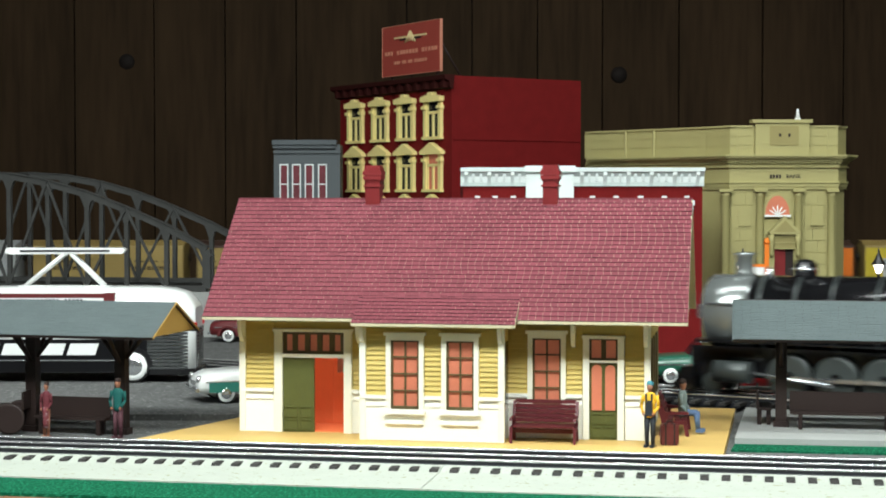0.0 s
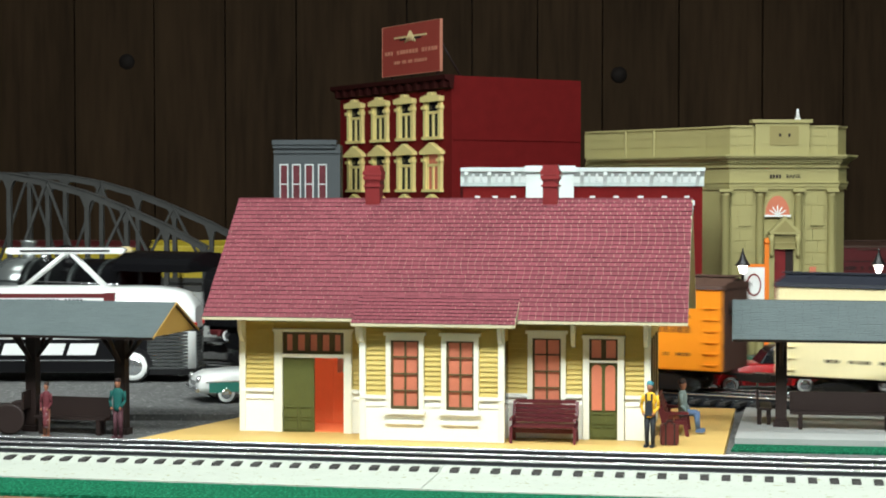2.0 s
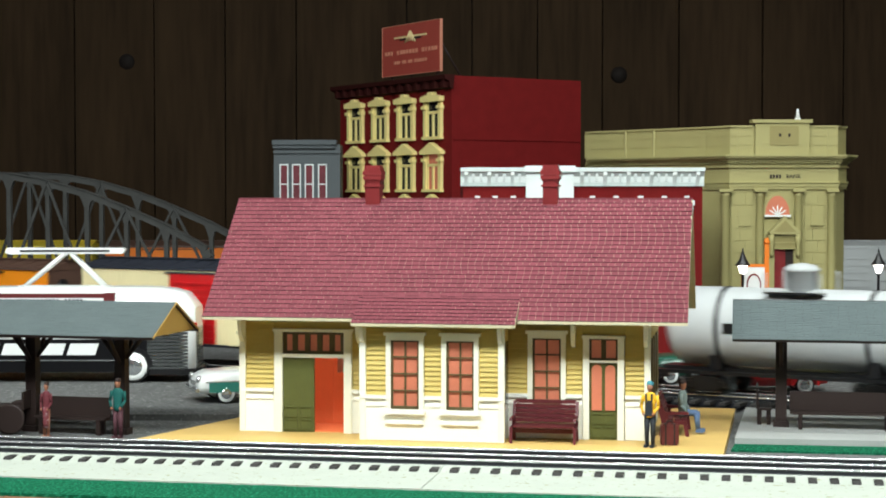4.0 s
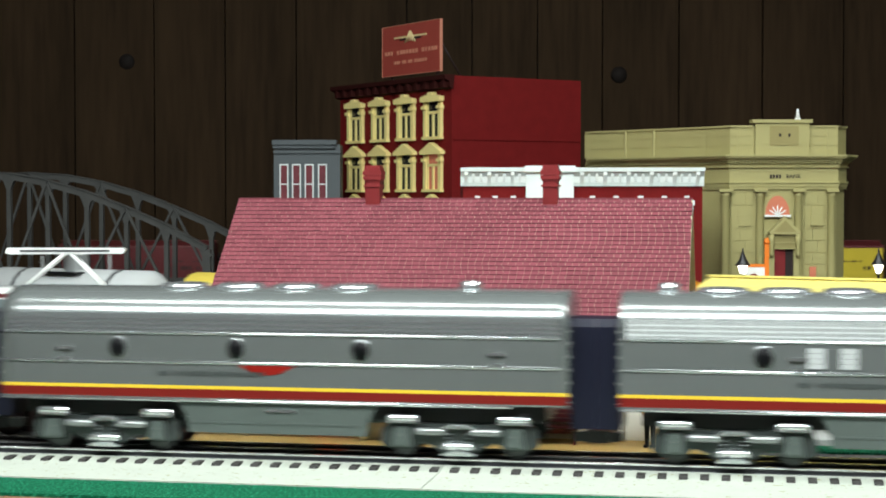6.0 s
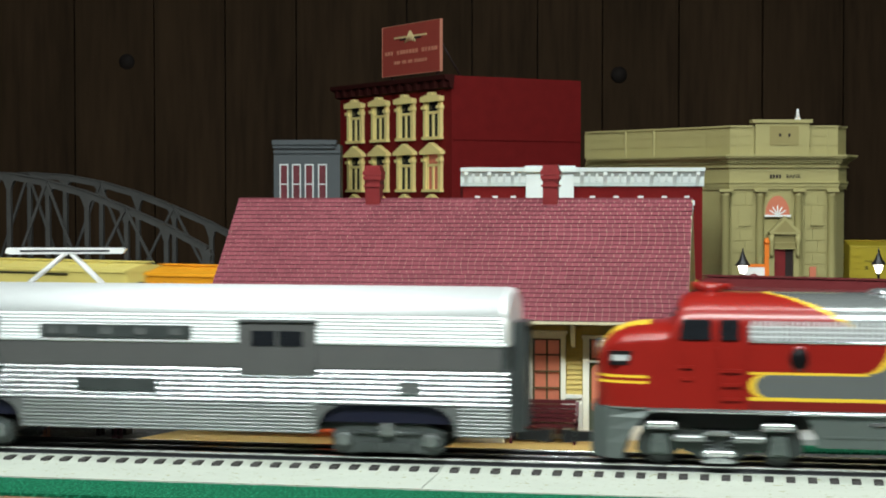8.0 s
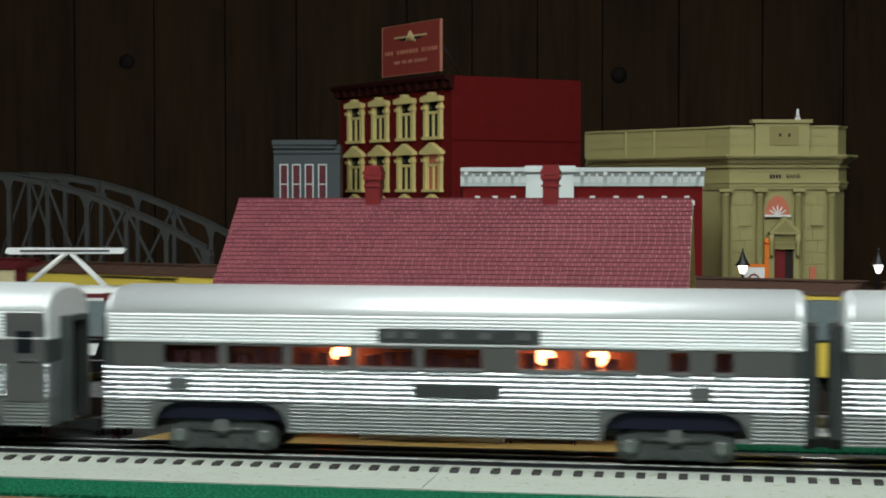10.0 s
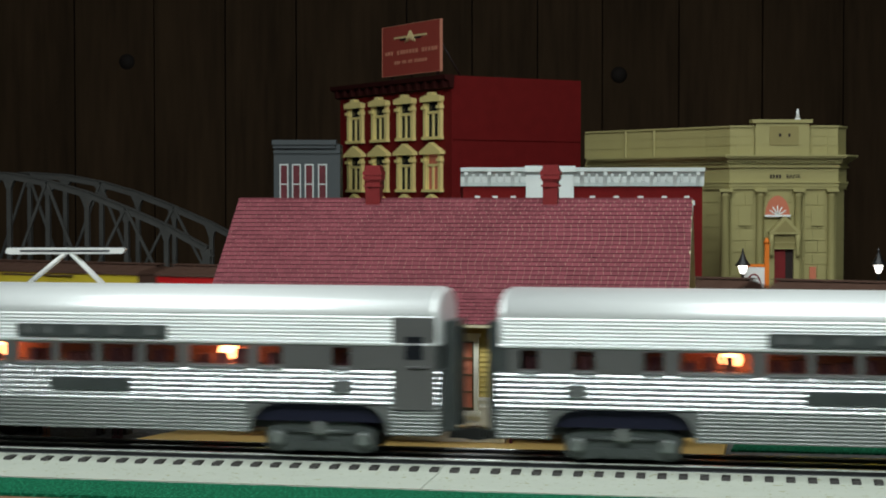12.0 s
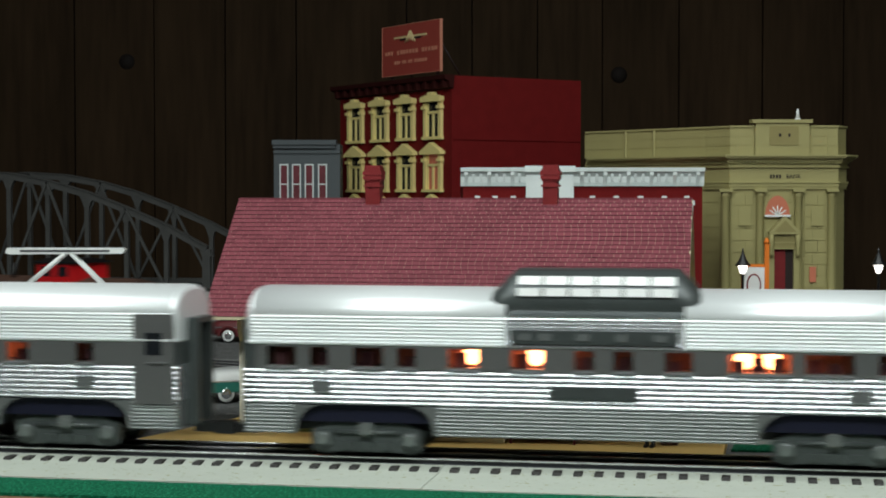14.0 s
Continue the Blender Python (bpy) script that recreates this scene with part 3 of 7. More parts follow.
        part("eaves_bracket", bm, M_CREAM, st)
    for x in (-0.0728, 0.0380):
        bm = bmesh.new()
        w = 0.0044
        box(bm, x - w, x + w, 0.13 - w, 0.13 + w, 0.1400, 0.1690)
        ch = part("chimney", bm, M_CHIM, st, "red brick chimney with a stepped cap")
        boxes("flashing", [(x - w - 0.0006, x + w + 0.0006, 0.1245, 0.1355, 0.1430, 0.1446)], M_ROOF, ch)
        for k in range(8):
            z = 0.1462 + k * 0.0012
            boxes("brick_course", [(x - w - 0.0002, x + w + 0.0002, 0.13 - w - 0.0002, 0.13 + w + 0.0002, z, z + 0.0009)], M_CHIM, ch)
        for z0, z1, d in ((0.1558, 0.1572, 0.0011), (0.1592, 0.1604, 0.0006), (0.1604, 0.1628, 0.0014), (0.1631, 0.1656, 0.0016), (0.1657, 0.1668, 0.0008), (0.1669, 0.1692, 0.0003)):
            boxes("cap_band", [(x - w - d, x + w + d, 0.13 - w - d, 0.13 + w + d, z0, z1)], M_CHIM, ch)
    return st


def platform():
    bm = bmesh.new()
    prism(bm, [(-0.1965, 0.0285), (0.1440, 0.0285), (0.1490, 0.240), (-0.1330, 0.240)], 0.004, 0.0084, "z")
    return solid("platform", bm, M_PLATFORM, "tan wooden station platform board", category="platform")


# ---- platform furniture ----
def slat_bench(m, length, material, label, depth=0.017, height=0.0225):
    b = thing("bench", label, "bench", at=m)
    h = length / 2
    for i in range(4):
        y = 0.0018 + i * depth * 0.23
        boxes("seat_slat", [(-h, h, y, y + depth * 0.19, 0.0090, 0.0100)], material, b)
    for i in range(5):
        z = 0.0110 + i * 0.0026
        y = depth - 0.0032 + i * 0.0009
        boxes("back_slat", [(-h, h, y, y + 0.0011, z, z + 0.0022)], material, b)
    for s in (-1, 1):
        x0, x1 = sorted((s * h, s * (h + 0.0016)))
        bm = bmesh.new()
        prism(bm, [(0.0, 0.0), (0.0022, 0.0), (0.0038, 0.0070), (depth - 0.005, 0.0070), (depth - 0.0022, 0.0), (depth + 0.0010, 0.0),
                   (depth - 0.0006, 0.0085), (depth + 0.0030, height), (depth + 0.0012, height), (depth - 0.0030, 0.0145), (0.0010, 0.0145), (0.0004, 0.0130), (depth - 0.0045, 0.0125), (depth - 0.0045, 0.0092), (0.0014, 0.0092)], x0, x1)
        part("bench_end", bm, material, b)
    boxes("stretcher", [(-h, h, 0.006, 0.008, 0.0055, 0.0080)], material, b)
    return b


def figure(m, label, height, colors, seated=False, skirt=False):
    """A small painted figure, one plain mesh."""
    bm = bmesh.new()
    s = height / 1.75
    def add(fn, k):
        n = len(bm.faces)
        fn()
        bm.faces.ensure_lookup_table()
        for f in bm.faces[n:]:
            f.material_index = k
    leg, coat, skin, hat = 0, 1, 2, 3
    base = -0.42 * s if seated else 0.0
    if seated:
        for x in (-0.1, 0.1):
            add(lambda: rod(bm, (x * s, 0.0, base + 0.92 * s), (x * s, -0.42 * s, base + 0.92 * s), 0.085 * s, 8, 0.07 * s), leg)
            add(lambda: rod(bm, (x * s, -0.42 * s, base + 0.94 * s), (x * s, -0.46 * s, base + 0.50 * s), 0.07 * s, 8, 0.05 * s), leg)
            add(lambda: box(bm, (x - 0.05) * s, (x + 0.05) * s, -0.64 * s, -0.42 * s, base + 0.42 * s, base + 0.51 * s), leg)
    else:
        for x in (-0.1, 0.1):
            add(lambda: rod(bm, (x * s, 0, 0.05 * s), (x * s * 0.9, 0, 0.90 * s), 0.065 * s, 8, 0.10 * s), leg)
            add(lambda: box(bm, (x - 0.055) * s, (x + 0.055) * s, -0.2 * s, 0.08 * s, 0, 0.08 * s), leg)
    rings = []
    for z, rx, ry in ((0.82, 0.17, 0.12), (0.95, 0.18, 0.13), (1.15, 0.17, 0.12), (1.35, 0.21, 0.13), (1.45, 0.17, 0.10), (1.50, 0.07, 0.07)):
        rings.append([(rx * s * math.cos(i * math.pi / 5), ry * s * math.sin(i * math.pi / 5), base + z * s) for i in range(10)])
    add(lambda: loft(bm, rings), coat)
    if skirt:
        add(lambda: lathe(bm, [(0.15 * s, 0.30 * s), (0.17 * s, 0.55 * s), (0.18 * s, 0.85 * s), (0.15 * s, 0.98 * s)], n=12), 4)
    for x in (-1, 1):
        add(lambda: rod(bm, (x * 0.22 * s, 0, base + 1.41 * s), (x * 0.28 * s, -0.02 * s, base + 1.12 * s), 0.06 * s, 7, 0.052 * s), coat)
        add(lambda: rod(bm, (x * 0.28 * s, -0.02 * s, base + 1.12 * s), (x * 0.17 * s, -0.17 * s, base + 0.94 * s), 0.052 * s, 7, 0.045 * s), coat)
        add(lambda: lathe(bm, [(0.01 * s, -0.05 * s), (0.05 * s, 0), (0.01 * s, 0.05 * s)], (x * 0.16 * s, -0.19 * s, base + 0.91 * s), 7), skin)
    add(lambda: lathe(bm, [(0.055 * s, 1.48 * s), (0.06 * s, 1.54 * s), (0.095 * s, 1.58 * s), (0.105 * s, 1.65 * s), (0.09 * s, 1.72 * s)], (0, -0.01 * s, base), 10), skin)
    add(lambda: lathe(bm, [(0.108 * s, 1.67 * s), (0.115 * s, 1.69 * s), (0.11 * s, 1.76 * s), (0.06 * s, 1.80 * s)], (0, 0.01 * s, base), 10), hat)
    if len(colors) > 4 and not skirt:
        add(lambda: box(bm, -0.11 * s, 0.11 * s, -0.155 * s, -0.10 * s, base + 0.85 * s, base + 1.28 * s), 4)
        for x in (-0.09, 0.09):
            add(lambda: box(bm, (x - 0.025) * s, (x + 0.025) * s, -0.150 * s, -0.09 * s, base + 1.28 * s, base + 1.46 * s), 4)
    bmesh.ops.scale(bm, verts=bm.verts, vec=(0.66 if skirt else 0.86, 0.9, 1.0))
    ob = part("figurine", bm, colors[0], None)
    for c in colors[1:]:
        ob.data.materials.append(c)
    ob.matrix_basis = m
    return tagged(ob, label, "figurine")


M_SKIN = mat("figure_skin_paint", (0.34, 0.15, 0.09), 0.6)
M_DENIM = mat("blue_grey_cloth_paint", (0.10, 0.16, 0.28), 0.7)
M_GREYCLOTH = mat("pale_teal_grey_cloth_paint", (0.19, 0.24, 0.23), 0.7)
M_DARKCLOTH = mat("charcoal_cloth_paint", (0.02, 0.024, 0.03), 0.7)
M_ROSE = mat("rose_red_cloth_paint", (0.17, 0.035, 0.045), 0.7, vary=0.5)
M_FLORAL = mat("rose_cloth_with_pale_flowers", (0.20, 0.045, 0.055), 0.7, vary=0.3)
grit(M_FLORAL, (0.36, 0.26, 0.26), 520, 0.58)
M_TEALCLOTH = mat("teal_cloth_paint", (0.008, 0.095, 0.085), 0.7)
M_CAPBLUE = mat("teal_blue_cap_paint", (0.05, 0.22, 0.27), 0.7)
M_PLUM = mat("plum_cloth_paint", (0.09, 0.035, 0.045), 0.7)
M_SHIRT = mat("yellow_shirt_paint", (0.72, 0.42, 0.03), 0.6)
M_SUITCASE = mat("brown_leather_paint", (0.11, 0.022, 0.02), 0.5)


def suitcase(m):
    ob = thing("suitcase", "dark reddish-brown suitcase standing on the platform", "suitcase", at=m)
    bm = bmesh.new()
    box(bm, -0.0052, 0.0052, -0.0028, 0.0028, 0.0, 0.0122)
    bmesh.ops.bevel(bm, geom=bm.edges[:], offset=0.0008, segments=2, affect="EDGES")
    part("case", bm, M_SUITCASE, ob)
    boxes("strap", [(-0.0030, -0.0020, -0.0029, 0.0029, 0.0002, 0.0124), (0.0020, 0.0030, -0.0030, 0.0030, 0.0002, 0.0124)], M_BROWN, ob)
    boxes("handle", [(-0.0018, 0.0018, -0.0006, 0.0006, 0.0133, 0.0140), (-0.0018, -0.0011, -0.0006, 0.0006, 0.0121, 0.0134), (0.0011, 0.0018, -0.0006, 0.0006, 0.0121, 0.0134)], M_BROWN, ob)


def shelter(m, x0, x1, post_x, label, eave=0.035, z_eave=0.061, z_ridge=0.0815, trim=None, braced=True):
    """A platform shelter: a shingled pitched roof on a row of braced posts. Local origin at the base, under the ridge."""
    sh = thing("platform_shelter", label, "shelter", "platform shelters", at=m)
    rf = new("roof")
    rf.parent = sh
    bm = bmesh.new()
    slab(bm, x0, x1, (-eave, z_eave), (0, z_ridge), 0.0016)
    slab(bm, x0, x1, (eave, z_eave), (0, z_ridge), 0.0016)
    part("roof_deck", bm, M_BROWN, rf)
    shingles("shingles", x0, x1, (-eave, z_eave + 0.0003), (0, z_ridge + 0.0003), 0.0018, 0.0105, M_SHEDROOF, rf, 5, rise=0.00025)
    shingles("shingles", x0, x1, (eave, z_eave + 0.0003), (0, z_ridge + 0.0003), 0.0018, 0.0105, M_SHEDROOF, rf, 6, rise=0.00025)
    for x in (x0, x1):
        bm = bmesh.new()
        a, b = (x + 0.001, x + 0.0025) if x == x0 else (x - 0.0025, x - 0.001)
        prism(bm, [(-eave + 0.003, z_eave + 0.0002), (eave - 0.003, z_eave + 0.0002), (0, z_ridge - 0.002)], a, b)
        part("gable", bm, M_GABLE, sh, "ochre gable boarding")
        bm = bmesh.new()
        for s in (-1, 1):
            prism(bm, [(s * eave, z_eave - 0.0010), (s * eave, z_eave + 0.0002), (0, z_ridge + 0.0003), (0, z_ridge - 0.0010)], *sorted((x, x + (0.0006 if x == x1 else -0.0006))))
        part("bargeboard", bm, trim or M_SHEDROOF, sh)
    boxes("beam", [(x0 + 0.006, x1 - 0.006, -0.0025, 0.0025, z_eave - 0.0016, z_eave + 0.0030)], M_BROWN, sh)
    for x in post_x:
        bm = bmesh.new()
        box(bm, x - 0.0034, x + 0.0034, -0.0034, 0.0034, 0.0, z_eave)
        box(bm, x - 0.0048, x + 0.0048, -0.0048, 0.0048, 0.0, 0.0035)
        part("post", bm, M_BROWN, sh)
        bm = bmesh.new()
        for s in (-1, 1):
            rod(bm, (x, s * 0.003, z_eave - 0.019), (x, s * (eave - 0.012), z_eave + 0.003), 0.0014, 6)
            if braced:
                rod(bm, (x + s * 0.003, 0, z_eave - 0.016), (x + s * 0.016, 0, z_eave), 0.0014, 6)
        part("brace", bm, M_BROWN, sh)
    return sh


def plank_bench(m, length, label):
    b = thing("bench", label, "bench", at=m)
    h = length / 2
    boxes("seat", [(-h, h, -0.008, -0.001, 0.0092, 0.0106)], M_BROWN, b)
    boxes("backrest", [(-h, h, 0.0, 0.0014, 0.0100, 0.0225)], M_BROWN, b)
    for x in (-h * 0.8, h * 0.8):
        boxes("leg", [(x - 0.0012, x + 0.0012, -0.0075, -0.0050, 0, 0.0093)], M_BROWN, b)
        boxes("leg", [(x - 0.0012, x + 0.0012, -0.0018, 0.0008, 0, 0.0101)], M_BROWN, b)
    return b


platform()
station()
slat_bench(pose(0.0418, 0.0560, 0.0084), 0.0350, M_BENCH, "dark maroon slatted bench against the station wall")
figure(pose(0.1030, 0.056, 0.0084, 0, 0, -12), "engineer figurine in yellow shirt, dark overalls and blue cap", 0.0365, [M_DARKCLOTH, M_SHIRT, M_SKIN, M_CAPBLUE, M_DARKCLOTH])
suitcase(pose(0.1135, 0.066, 0.0084, 0, 0, 10))
slat_bench(pose(0.1235, 0.118, 0.0084, 0, 0, 90), 0.030, M_BENCH, "maroon slatted bench at the station's end")
figure(pose(0.1190, 0.116, 0.0096, 0, 0, 78), "seated figurine in grey jacket and blue trousers", 0.040, [M_DENIM, M_GREYCLOTH, M_SKIN, M_BROWN], True)
SHED_L = pose(-0.1850, 0.0800, 0.0042, 0, 0, -4)
shelter(SHED_L, -0.26, 0.0, (-0.096, -0.036, -0.158), "platform shelter with grey-blue shingled roof and ochre gable", z_eave=0.0625, z_ridge=0.0812, trim=M_GABLE)
plank_bench(SHED_L @ pose(-0.066, -0.004, 0), 0.048, "dark brown bench under the shelter")
figure(pose(-0.2605, 0.060, 0.0042), "lady figurine in a rose-red dress", 0.0330, [M_SKIN, M_ROSE, M_SKIN, M_BROWN, M_FLORAL], skirt=True)
figure(pose(-0.2165, 0.064, 0.0042), "gentleman figurine in a teal coat and dark hat", 0.0355, [M_PLUM, M_TEALCLOTH, M_SKIN, M_BROWN])
bm = bmesh.new()
prism(bm, [(0.1500, 0.100), (0.345, 0.108), (0.340, 0.188), (0.250, 0.219), (0.1560, 0.248)], 0.004, 0.0085, "z")
solid("shelter_slab", bm, M_CONCRETE, "pale grey concrete slab under the shelter", category="slab")
bm = bmesh.new()
prism(bm, [(0.1480, 0.075), (0.345, 0.080), (0.345, 0.1075), (0.1500, 0.0995)], 0.003, 0.0052, "z")
solid("grass_strip", bm, M_GREEN, "green felt strip before the concrete slab", category="felt")
SHED_R = pose(0.1485, 0.1560, 0.0086)
shelter(SHED_R, 0.0, 0.17, (0.029, 0.099, 0.160), "platform shelter with grey-blue shingled roof beside the station", z_eave=0.0560, z_ridge=0.0780, braced=False)
plank_bench(SHED_R @ pose(0.066, -0.006, 0), 0.064, "dark brown bench under the shelter")
plank_bench(SHED_R @ pose(0.126, -0.006, 0), 0.050, "dark brown bench under the shelter")
plank_bench(pose(0.1640, 0.176, 0.0086, 0, 0, 90), 0.034, "dark brown bench end-on beside the shelter")


def baggage_cart(m):
    c = thing("baggage_cart", "dark baggage cart with spoked wheels under the shelter", "cart", at=m)
    boxes("bed", [(-0.022, 0.022, -0.009, 0.009, 0.0150, 0.0170)], M_BROWN, c)
    for x in (-0.014, 0.014):
        for y in (-0.0105, 0.0105):
            bm = bmesh.new()
            lathe(bm, [(0.0080, y - 0.0007), (0.0095, y - 0.0007), (0.0095, y + 0.0007), (0.0080, y + 0.0007)], (x, 0, 0.0096), 20, "y")
            for k in range(5):
                a = k * math.pi / 5
                rod(bm, (x + 0.0085 * math.cos(a), y, 0.0096 + 0.0085 * math.sin(a)), (x - 0.0085 * math.cos(a), y, 0.0096 - 0.0085 * math.sin(a)), 0.0006, 5)
            part("wheel", bm, M_BROWN, c)
    boxes("end_rack", [(x, x + 0.001, -0.009, 0.009, 0.0170, 0.0260) for x in (-0.022, 0.021)], M_BROWN, c)


baggage_cart(pose(-0.3020, 0.075, 0.0042, 0, 0, 6))


# ---- the town behind the station ----
def hooded_window(parent, x, z, lit=False, gable=False):
    """A tall Italianate window with a heavy cream-yellow surround, on a wall that faces -y at y = 0."""
    win = new("window")
    win.parent = parent
    w, h = 0.0118, 0.0415
    spans = [(x - w - 0.0055, x - w, -0.0035, 0.0, z, z + h), (x + w, x + w + 0.0055, -0.0035, 0.0, z, z + h),
             (x - w - 0.0065, x + w + 0.0065, -0.005, 0.0, z - 0.002, z + 0.001), (x - w - 0.007, x - w + 0.0005, -0.0055, 0.0, z + h * 0.72, z + h * 0.80),
             (x + w - 0.0005, x + w + 0.007, -0.0055, 0.0, z + h * 0.72, z + h * 0.80)]
    boxes("surround", spans, M_WINYEL, win)
    bm = bmesh.new()
    t = z + h
    if gable:
        prism(bm, [(x - w - 0.009, t - 0.004), (x + w + 0.009, t - 0.004), (x + w + 0.009, t - 0.001), (x, t + 0.0085), (x - w - 0.009, t - 0.001)], -0.0065, 0.0, "y")
    else:
        prism(bm, [(x - w - 0.0075, t - 0.004), (x + w + 0.0075, t - 0.004), (x + w + 0.0075, t + 0.001), (x + w - 0.003, t + 0.003), (x + 0.005, t + 0.003), (x + 0.004, t + 0.006),
                   (x - 0.004, t + 0.006), (x - 0.005, t + 0.003), (x - w + 0.003, t + 0.003), (x - w - 0.0075, t + 0.001)], -0.0065, 0.0, "y")
    part("hood", bm, M_WINYEL, win)
    boxes("sash", [(x - 0.0016, x + 0.0016, -0.0022, 0.0, z, z + h * 0.62), (x - w, x - w + 0.0022, -0.0022, 0.0, z, z + h - 0.004), (x + w - 0.0022, x + w, -0.0022, 0.0, z, z + h - 0.004),
                   (x - w, x + w, -0.0024, 0.0, z + h * 0.60, z + h * 0.67)], M_WINYEL, win)
    boxes("pane", [(x - w, x + w, -0.0008, -0.0002, z, z + h - 0.003)], M_CURTAIN if lit else M_DARKGLASS, win, "salmon lit glass" if lit else "")


def bars(parent, x0, x1, y, z0, z1, n, material, seed):
    """Writing too small to read: short bars."""
    rng = random.Random(seed)
    step = (x1 - x0) / n
    for i in range(n):
        if rng.random() < 0.12:
            continue
        a = x0 + i * step
        boxes("letter_bar", [(a, a + step * rng.uniform(0.5, 0.75), y - 0.0005, y, z0, z1)], material, parent)


def red_store():
    b = thing("brick_store", "tall dark red brick store with cream-yellow hooded windows", "building", at=VIEW @ pose(0.009, 1.75, 0.004, 0, 0, -58))
    boxes("wall", [(-0.2395, 0.0, 0.0, 0.165, 0.0, 0.2660)], M_BRICKRED, b)
    boxes("storey_band", [(0.0, 0.0012, 0.002, 0.163, 0.2040, 0.2052)], M_BRICKRED, b)
    bm = bmesh.new()
    prism(bm, [(0.0, 0.2560), (-0.004, 0.2580), (-0.005, 0.2640), (-0.010, 0.2660), (-0.011, 0.2705), (0.002, 0.2705)], -0.245, 0.003)
    part("cornice", bm, M_CORNICE, b)
    for i in range(14):
        x = -0.236 + i * 0.0177
        boxes("cornice_bracket", [(x, x + 0.004, -0.009, 0.0, 0.2575, 0.2655)], M_CORNICE, b)
    boxes("parapet", [(-0.2395, 0.0, 0.002, 0.006, 0.2660, 0.2700), (-0.0045, 0.0, 0.006, 0.165, 0.2660, 0.2700), (-0.2395, -0.235, 0.006, 0.165, 0.2660, 0.2700)], M_BRICKRED, b)
    for i in range(4):
        x = -0.0338 - 0.0556 * i
        hooded_window(b, x, 0.2068)
        hooded_window(b, x, 0.1518, lit=(i == 0), gable=True)
        hooded_window(b, x, 0.0978, gable=True)
        hooded_window(b, x, 0.0450, gable=True)
    s = thing("roof_sign", "faded red billboard with gold lettering on the store roof", "sign", at=VIEW @ pose(0.009, 1.75, 0.2722, 0, 0, -58) @ pose(-0.012, 0, 0))
    boxes("panel", [(-0.148, -0.027, 0.010, 0.0125, 0.0095, 0.0635)], M_SIGNRED, s)
    boxes("rim", [(-0.1485, -0.0265, 0.0096, 0.013, 0.0090, 0.0096), (-0.1485, -0.0265, 0.0096, 0.013, 0.0634, 0.0640), (-0.1485, -0.1478, 0.0096, 0.013, 0.0096, 0.0634), (-0.0272, -0.0265, 0.0096, 0.013, 0.0096, 0.0634)], M_SIGNPINK, s)
    bars(s, -0.142, -0.031, 0.0100, 0.0320, 0.0362, 17, M_SIGNPINK, 3)
    bars(s, -0.122, -0.052, 0.0100, 0.0215, 0.0250, 16, M_SIGNPINK, 5)
    for w0, w1, z0, z1, mm in ((0.006, 0.034, 0.0492, 0.0512, M_GOLD), (0.006, 0.022, 0.0468, 0.0488, M_BROWN)):
        for k in (-1, 1):
            boxes("emblem_wing", [(*sorted((-0.0875 + k * w0, -0.0875 + k * w1)), 0.0094, 0.0100, z0, z1)], mm, s)
    for k in range(-2, 3):
        bm = bmesh.new()
        rod(bm, (-0.0875 + k * 0.0052, 0.0098, 0.0455 - abs(k) * 0.0006), (-0.0875 + k * 0.0012, 0.0098, 0.0565 - abs(k) * 0.0012), 0.0010, 6)
        part("emblem_ray", bm, M_GOLD, s)
    for x in (-0.135, -0.040):
        boxes("post", [(x, x + 0.002, 0.013, 0.0155, -0.004, 0.060)], M_BROWN, s)
        bm = bmesh.new()
        rod(bm, (x + 0.001, 0.016, 0.045), (x + 0.001, 0.050, -0.004), 0.001, 6)
        part("strut", bm, M_BROWN, s)
    v = thing("roof_railing", "short dark railing posts on the store roof", "railing", at=VIEW @ pose(0.009, 1.75, 0.266, 0, 0, -58))
    for i in range(4):
        boxes("post", [(-0.007, -0.0058, 0.058 + i * 0.005, 0.0592 + i * 0.005, 0.0, 0.010)], M_BROWN, v)
    boxes("rail", [(-0.0072, -0.0056, 0.057, 0.0755, 0.0065, 0.0075)], M_BROWN, v)


